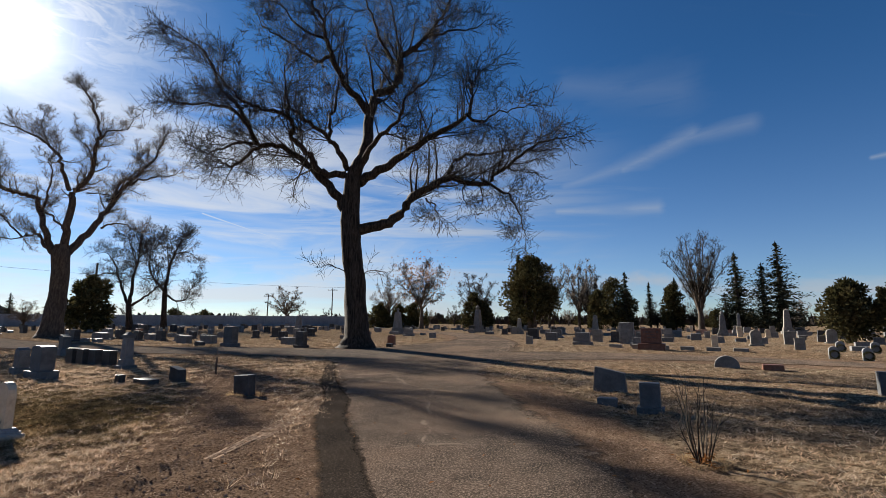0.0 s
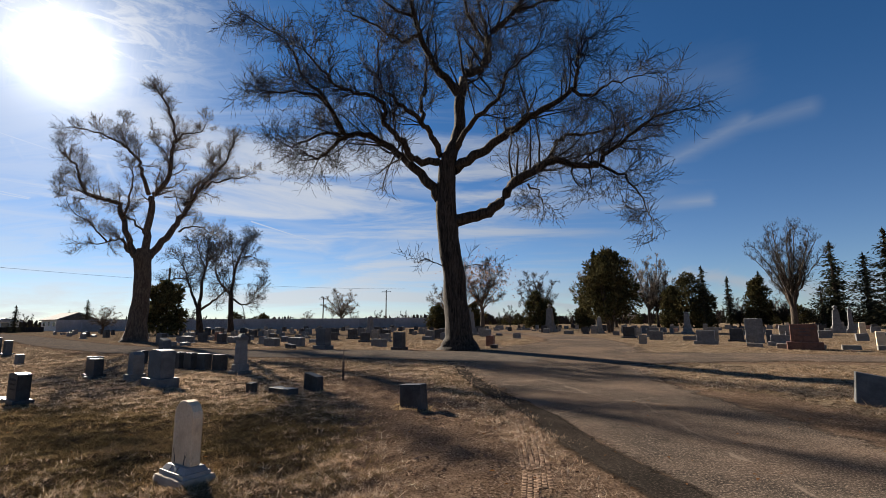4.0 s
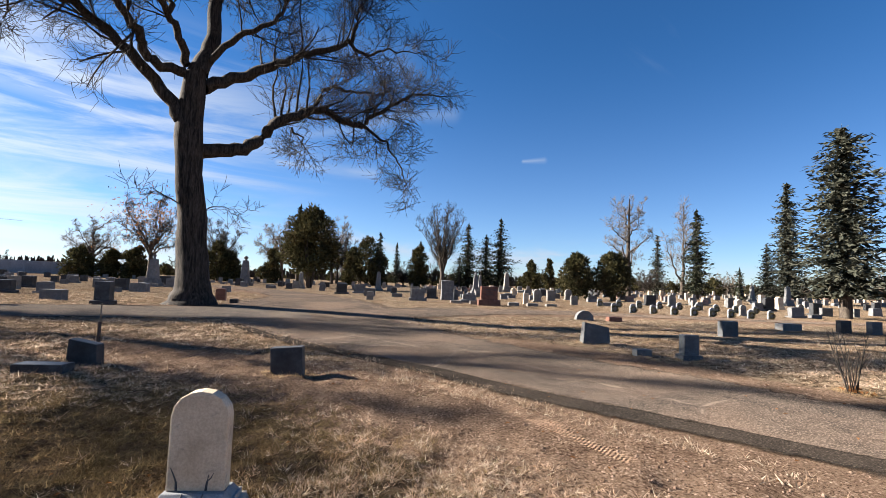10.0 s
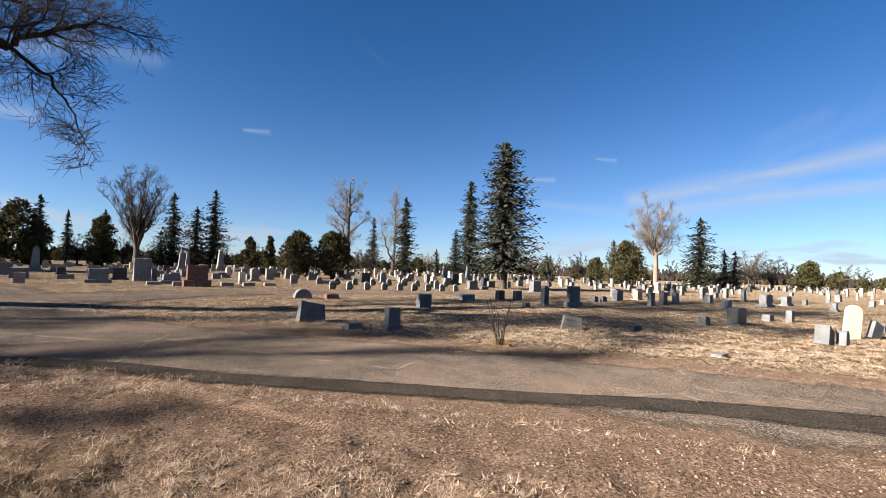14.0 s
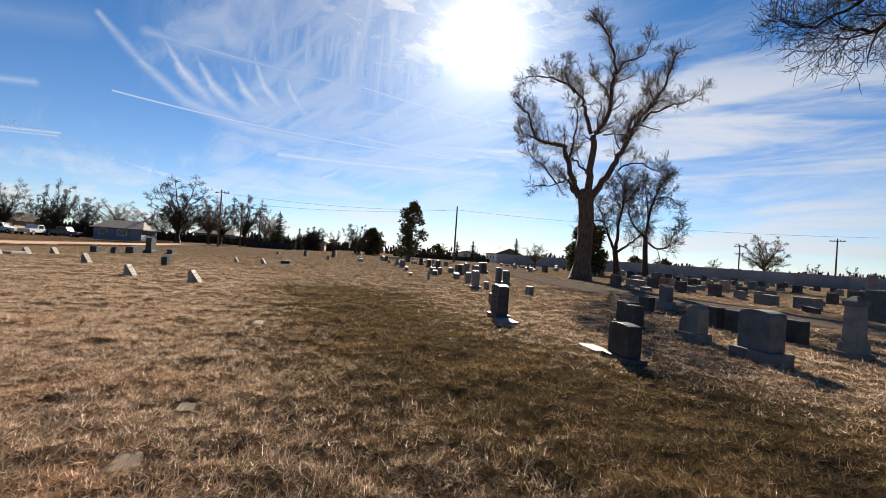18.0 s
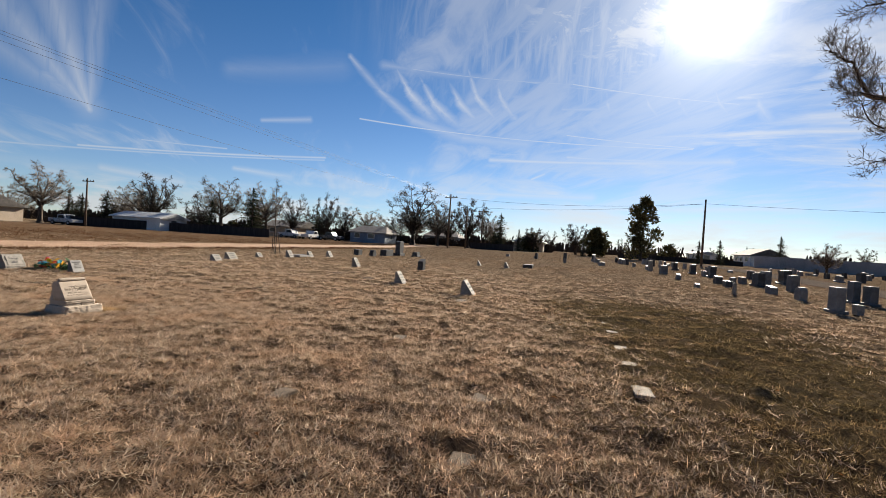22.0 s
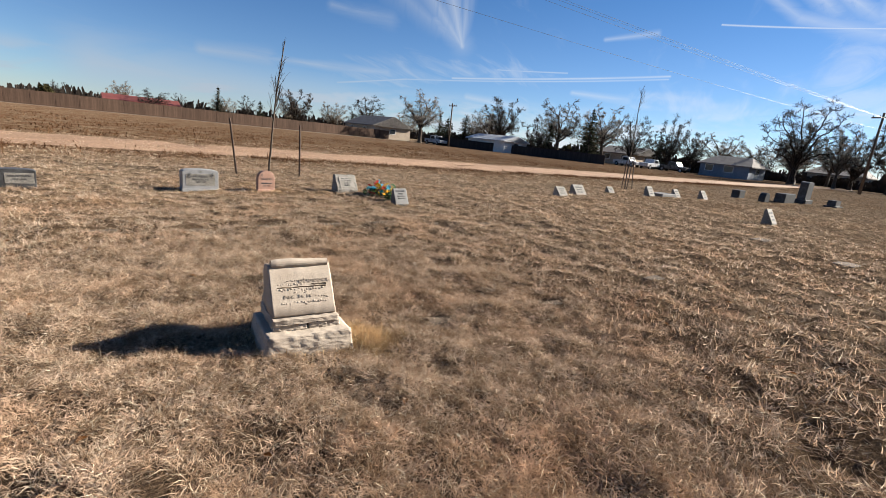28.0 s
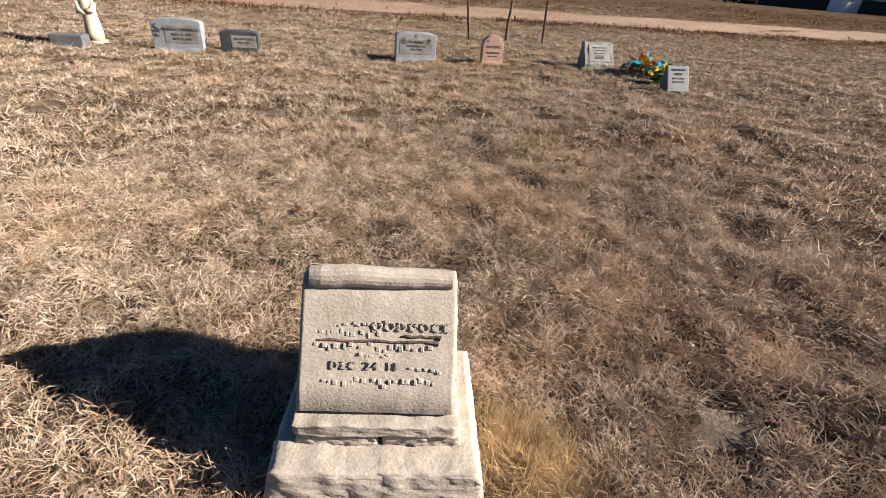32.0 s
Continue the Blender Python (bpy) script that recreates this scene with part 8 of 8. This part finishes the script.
# ---- grass ----
def blade_field(name, x, y, length, width, flat, material, label, rng, aim=None):
    """Many bent blades: each a quad and a tip."""
    n = len(x)
    z = land_z(x, y) - 0.004
    a = rng.uniform(0, 2 * np.pi, n) * 0.75 + 2.6 * lumps(x, y, 0.5)
    if aim is not None:
        a = aim
    l = length * rng.uniform(0.5, 1.3, n)
    rise = np.clip(rng.normal(1 - flat, 0.22, n), 0.08, 1.0)
    dx, dy = np.cos(a), np.sin(a)
    run = np.sqrt(np.maximum(0.0, 1 - rise ** 2))
    w = width * rng.uniform(0.6, 1.3, n)
    b = a + np.pi / 2 + rng.normal(0, 0.5, n)
    sx, sy = np.cos(b) * w * 0.5, np.sin(b) * w * 0.5
    mx, my, mz = x + dx * l * run * 0.45, y + dy * l * run * 0.45, z + l * rise * 0.62
    tx, ty, tz = x + dx * l * run * 1.1, y + dy * l * run * 1.1, z + l * rise * rng.uniform(0.5, 1.05, n)
    co = np.empty((n, 5, 3), np.float32)
    co[:, 0] = np.stack([x - sx, y - sy, z], 1)
    co[:, 1] = np.stack([x + sx, y + sy, z], 1)
    co[:, 2] = np.stack([mx + sx * 0.8, my + sy * 0.8, mz], 1)
    co[:, 3] = np.stack([mx - sx * 0.8, my - sy * 0.8, mz], 1)
    co[:, 4] = np.stack([tx, ty, tz], 1)
    k = np.arange(n, dtype=np.int32)[:, None] * 5
    loops = np.concatenate([k + np.array([[0, 1, 2, 3]]), k + np.array([[3, 2, 4]])], 1).astype(np.int32).ravel()
    me = bpy.data.meshes.new(name)
    me.vertices.add(n * 5)
    me.vertices.foreach_set("co", co.ravel())
    me.loops.add(n * 7)
    me.loops.foreach_set("vertex_index", loops)
    me.polygons.add(n * 2)
    me.polygons.foreach_set("loop_start", (np.arange(n, dtype=np.int32)[:, None] * 7 + np.array([[0, 4]], np.int32)).ravel())
    me.update(calc_edges=True)
    return solo(name, me, material, Matrix(), label, "grass", kind="stuff")


def open_turf(x, y):
    roads = np.minimum.reduce([chain(x, y, MAIN) - 0.2, chain(x, y, SHOULDER) + 1.2, chain(x, y, VERGE) + 0.9, chain(x, y, LEFT), chain(x, y, RIGHT) + 0.3])
    return roads


def sward(name, x, y, length, width, material, label, rng, cell, many, bent=False, rise=0.42):
    """A mat of fine blades that stand in small tufts and lean out of them this way and that."""
    n = len(x)
    tufts = max(1, n // many)
    which = np.arange(n) % tufts
    cx, cy, full = x[which], y[which], rng.uniform(0.7, 1.3, tufts)[which]
    x, y = cx + rng.normal(0, 0.3 * cell, n) * full, cy + rng.normal(0, 0.3 * cell, n) * full
    z = land_z(x, y) + rng.uniform(-0.004, 0.25, n) * length * full
    a = np.arctan2(y - cy, x - cx) + rng.normal(0, 0.9, n)
    up = np.clip(rng.normal(rise, 0.24, n), -0.1, 0.95)
    run = np.sqrt(1 - up ** 2)
    l = length * rng.uniform(0.55, 1.35, n) * full * (0.8 + 0.4 * lumps(x + 31, y, 0.5))
    w = width * rng.uniform(0.55, 1.25, n) * 0.5
    dx, dy = np.cos(a), np.sin(a)
    side = np.stack([-dy * w, dx * w, rng.normal(0, 0.5, n) * w], 1)
    root = np.stack([x, y, z], 1)
    if bent:
        mid = root + np.stack([dx * l * run * 0.5, dy * l * run * 0.5, l * np.maximum(up, 0.15) * 0.6], 1)
        b = a + rng.normal(0, 0.7, n)
        tip = mid + np.stack([np.cos(b) * l * 0.5, np.sin(b) * l * 0.5, l * (up - 0.35) * 0.5], 1)
        co, corners = np.stack([root, mid + side, tip, mid - side], 1), 4
    else:
        tip = root + np.stack([dx * l * run, dy * l * run, l * up], 1)
        co, corners = np.stack([root - side, root + side, tip], 1), 3
    me = bpy.data.meshes.new(name)
    me.vertices.add(n * corners)
    me.vertices.foreach_set("co", co.astype(np.float32).ravel())
    me.loops.add(n * corners)
    me.loops.foreach_set("vertex_index", np.arange(n * corners, dtype=np.int32))
    me.polygons.add(n)
    me.polygons.foreach_set("loop_start", np.arange(0, n * corners, corners, dtype=np.int32))
    me.update(calc_edges=True)
    return solo(name, me, material, Matrix(), label, "grass", kind="stuff")


def sow():
    rng = np.random.RandomState(5)

    def scatter_blades(x0, x1, y0, y1, density, low):
        n = int((x1 - x0) * (y1 - y0) * density)
        x, y = rng.uniform(x0, x1, n), rng.uniform(y0, y1, n)
        ok = (np.hypot(x + 21.2, y + 0.3) > 0.27) & (np.hypot(x + 6.0, y - 6.6) > 0.25)
        ok &= lumps(x, y, 0.22) + 0.6 * lumps(x, y, 0.8) + 0.3 * lumps(x, y, 2.5) > rng.uniform(low + 0.02, low + 0.42, n)
        x, y = x[ok], y[ok]
        ok = open_turf(x, y) > rng.uniform(1.7, 2.6, len(x))
        for fx, fy in FLATS:
            close = np.flatnonzero(np.abs(x - fx) < 0.14)
            ok[close] &= np.abs(y[close] - fy) > 0.12
        return x[ok], y[ok]

    def lay(x, y, length, width, label, cell, many, bent=False):
        green = chain(x, y, SHADED_GREEN) < rng.normal(2.2, 0.8, len(x))
        for chosen, mat, word in ((~green, STRAW, label), (green, GREENISH, "short brownish-green winter grass")):
            sward("grass", x[chosen], y[chosen], length, width, mat, word, rng, cell, many, bent)

    # finest where the walk ends, fine along it, coarser further out
    end = lambda x, y: np.hypot(x + 21.4, y + 0.3)
    x, y = scatter_blades(-25, -18, -4, 3.5, 19000, 0.12)
    some = end(x, y) < rng.uniform(1.9, 3.0, len(x))
    lay(x[some], y[some], 0.062, 0.0030, "short dry straw-coloured winter grass", 0.075, 26, True)
    x, y = scatter_blades(-27, -3, -6, 10, 6600, 0.14)
    d = chain(x, y, STROLL)
    some = (d < rng.exponential(0.7, len(x)) + 1.8) & (end(x, y) > rng.uniform(1.9, 3.0, len(x)))
    lay(x[some], y[some], 0.066, 0.0052, "short dry straw-coloured winter grass", 0.085, 20)
    x, y = scatter_blades(-36, 6, -12, 17, 2200, 0.3)
    d = chain(x, y, STROLL)
    some = (d > rng.uniform(1.9, 3.0, len(x))) & (d < rng.exponential(2.4, len(x)) + 4.0)
    lay(x[some], y[some], 0.07, 0.0075, "mown dry winter grass between the graves", 0.12, 14)
    x, y = scatter_blades(-58, 24, -20, 34, 420, 0.4)
    d = chain(x, y, STROLL)
    some = (d > rng.uniform(4.5, 8, len(x))) & (d < rng.exponential(8, len(x)) + 8)
    lay(x[some], y[some], 0.08, 0.012, "mown dry winter grass between the graves", 0.2, 9)
    # longer growth round the desk stone and other stones
    n = 9000
    a, q = rng.uniform(0, 2 * np.pi, n), np.abs(rng.normal(0, 0.085, n))
    x, y = -21.50 + q * np.cos(a) * 1.1, 0.02 + q * np.sin(a) * 1.3
    blade_field("grass_tuft", x, y, 0.125, 0.0022, 0.4, TUFTS, "tuft of long rust-gold dead grass against a gravestone", rng)
    x, y = [], []
    for px, py, r in ((-21.2, -0.3, 0.36), (-6.0, 6.62, 0.32), (-4.32, 10.48, 0.34), (-6.87, 12.38, 0.34), (3.93, 11.24, 0.45), (3.74, 8.65, 0.33), (-12.14, 10.62, 0.45), (-16.3, 12.25, 0.5), (-11.0, 13.1, 0.55), (-24.87, -5.8, 0.4), (-25.94, -5.28, 0.28), (-27.5, -4.5, 0.35), (-27.1, -2.87, 0.28), (-25.15, 7.35, 0.36), (-27.6, 5.85, 0.3), (3.05, 5.72, 0.25), (-21.95, -7.24, 0.4), (7.8, -1.3, 0.5), (9.7, -2.6, 0.5), (6.77, 4.76, 0.35)):
        m = 600
        a, q = rng.uniform(0, 2 * np.pi, m), r * rng.uniform(0.7, 1.15, m)
        x.append(px + q * np.cos(a)), y.append(py + q * np.sin(a))
    blade_field("grass", np.concatenate(x), np.concatenate(y), 0.085, 0.0042, 0.5, TUFTS, "longer dead grass around the foot of the stones", rng)
    # dead weeds along the dirt track and over the rough field behind it
    pts = np.array(TRACK)
    x, y = rng.uniform(-75, 0, 110000), rng.uniform(-45, 12, 110000)
    side = np.interp(x, pts[::-1, 0], pts[::-1, 1])
    off = y - side
    edge = np.abs(off - 3.9) < rng.exponential(0.5, len(x))
    back = (off < -3.6) & (off > -32) & (lumps(x, y, 1.4) + 0.6 * lumps(x, y, 5.0) > rng.uniform(0.45, 1.4, len(x)))
    ok = (edge & (lumps(x, y, 1.1) > 0.35)) | (back & (rng.rand(len(x)) < 0.75))
    u = rng.uniform(-72, -4, 26000)
    v = np.interp(u, pts[::-1, 0], pts[::-1, 1]) + 3.4 + rng.exponential(0.55, len(u))
    ok2 = lumps(u, v, 0.9) + 0.4 * lumps(u, v, 3.0) > rng.uniform(0.45, 1.0, len(u))
    blade_field("dead_weeds", u[ok2], v[ok2], 0.17, 0.02, 0.4, WEEDS, "brown dead weeds edging the dirt track", rng)
    blade_field("dead_weeds", x[ok], y[ok], 0.16, 0.045, 0.45, WEEDS, "brown dead weeds along the dirt track and rough field", rng)


sow()


def litter():
    """Clods, sticks and dead leaves lying about."""
    rng = random.Random(14)
    for k in range(26):
        x, y = rng.uniform(-24, 1.5), rng.uniform(-4, 7)
        s = rng.uniform(0.015, 0.03)
        g = Geo().box(0, 0, 0, s * 2, s * 1.4, s, 0.6)
        solo("clod", g.mesh("clod", bevel=s * 0.2, rough=s * 0.4, seed=k, cuts=1), MUD, pose(x, y, float(land_z(np.array([x]), np.array([y]))[0]) + 0.004, 0, 0, rng.uniform(0, 360)), "small dark clod lying in the dry grass", "clod", "clods and litter")
    g = Geo()
    for k in range(900):
        x, y = rng.uniform(-26, 4), rng.uniform(-7, 12)
        z = float(land_z(np.array([x]), np.array([y]))[0]) + rng.uniform(0.015, 0.03)
        a, s = rng.uniform(0, 6.28), rng.uniform(0.018, 0.035)
        c, d = math.cos(a) * s, math.sin(a) * s
        g.face((x - c, y - d, z), (x + d * 0.5, y - c * 0.5, z + s * 0.5), (x + c, y + d, z + 0.01), (x - d * 0.5, y + c * 0.5, z + s * 0.5))
    solo("fallen_leaves", g, RUSTLEAF, Matrix(), "curled dead leaves scattered over the turf", "leaves", kind="stuff")
    stones = Geo()
    for k in range(30000):
        x, y = rng.uniform(-6.5, 4.5), rng.uniform(-3, 16)
        if abs(x + 2.6 + 0.25 * max(0, y - 5)) > rng.expovariate(1.1) + 0.3 and abs(x - 2.2) > rng.expovariate(1.6):
            continue
        s = rng.uniform(0.004, 0.012) * (1.6 if rng.random() < 0.1 else 1.0)
        stones.box(x, y, float(land_z(np.array([x]), np.array([y]))[0]) - 0.001, s * 1.6, s * 1.3, s, 0.6)
    solo("gravel", stones, GRAVEL, Matrix(), "loose pinkish gravel along the road's verges", "gravel", kind="stuff")


litter()


def tyre_tracks():
    """Tread prints pressed into the loose shoulder."""
    for pts in ([(-2.66, 11.2), (-2.62, 9.4), (-2.60, 8.2), (-2.62, 7.0), (-2.75, 5.6)], [(-2.30, 10.0), (-2.38, 8.8), (-2.42, 7.8), (-2.52, 6.6)]):
        g, line = Geo(), []
        for (ax, ay), (bx, by) in zip(pts, pts[1:]):
            n = max(2, int(math.hypot(bx - ax, by - ay) / 0.042))
            line += [(ax + (bx - ax) * k / n, ay + (by - ay) * k / n) for k in range(n)]
        for k, (x, y) in enumerate(line):
            for s in (-0.055, 0.0, 0.055):
                g.box(x + s, y + (0.02 if s == 0 else 0), gz(x, y) + 0.004, 0.045, 0.022, 0.0045, 0.8)
        solo("tyre_track", g, DIRT, Matrix(), "tyre tread print pressed into the gravelly shoulder", "tyre track", kind="stuff")


tyre_tracks()
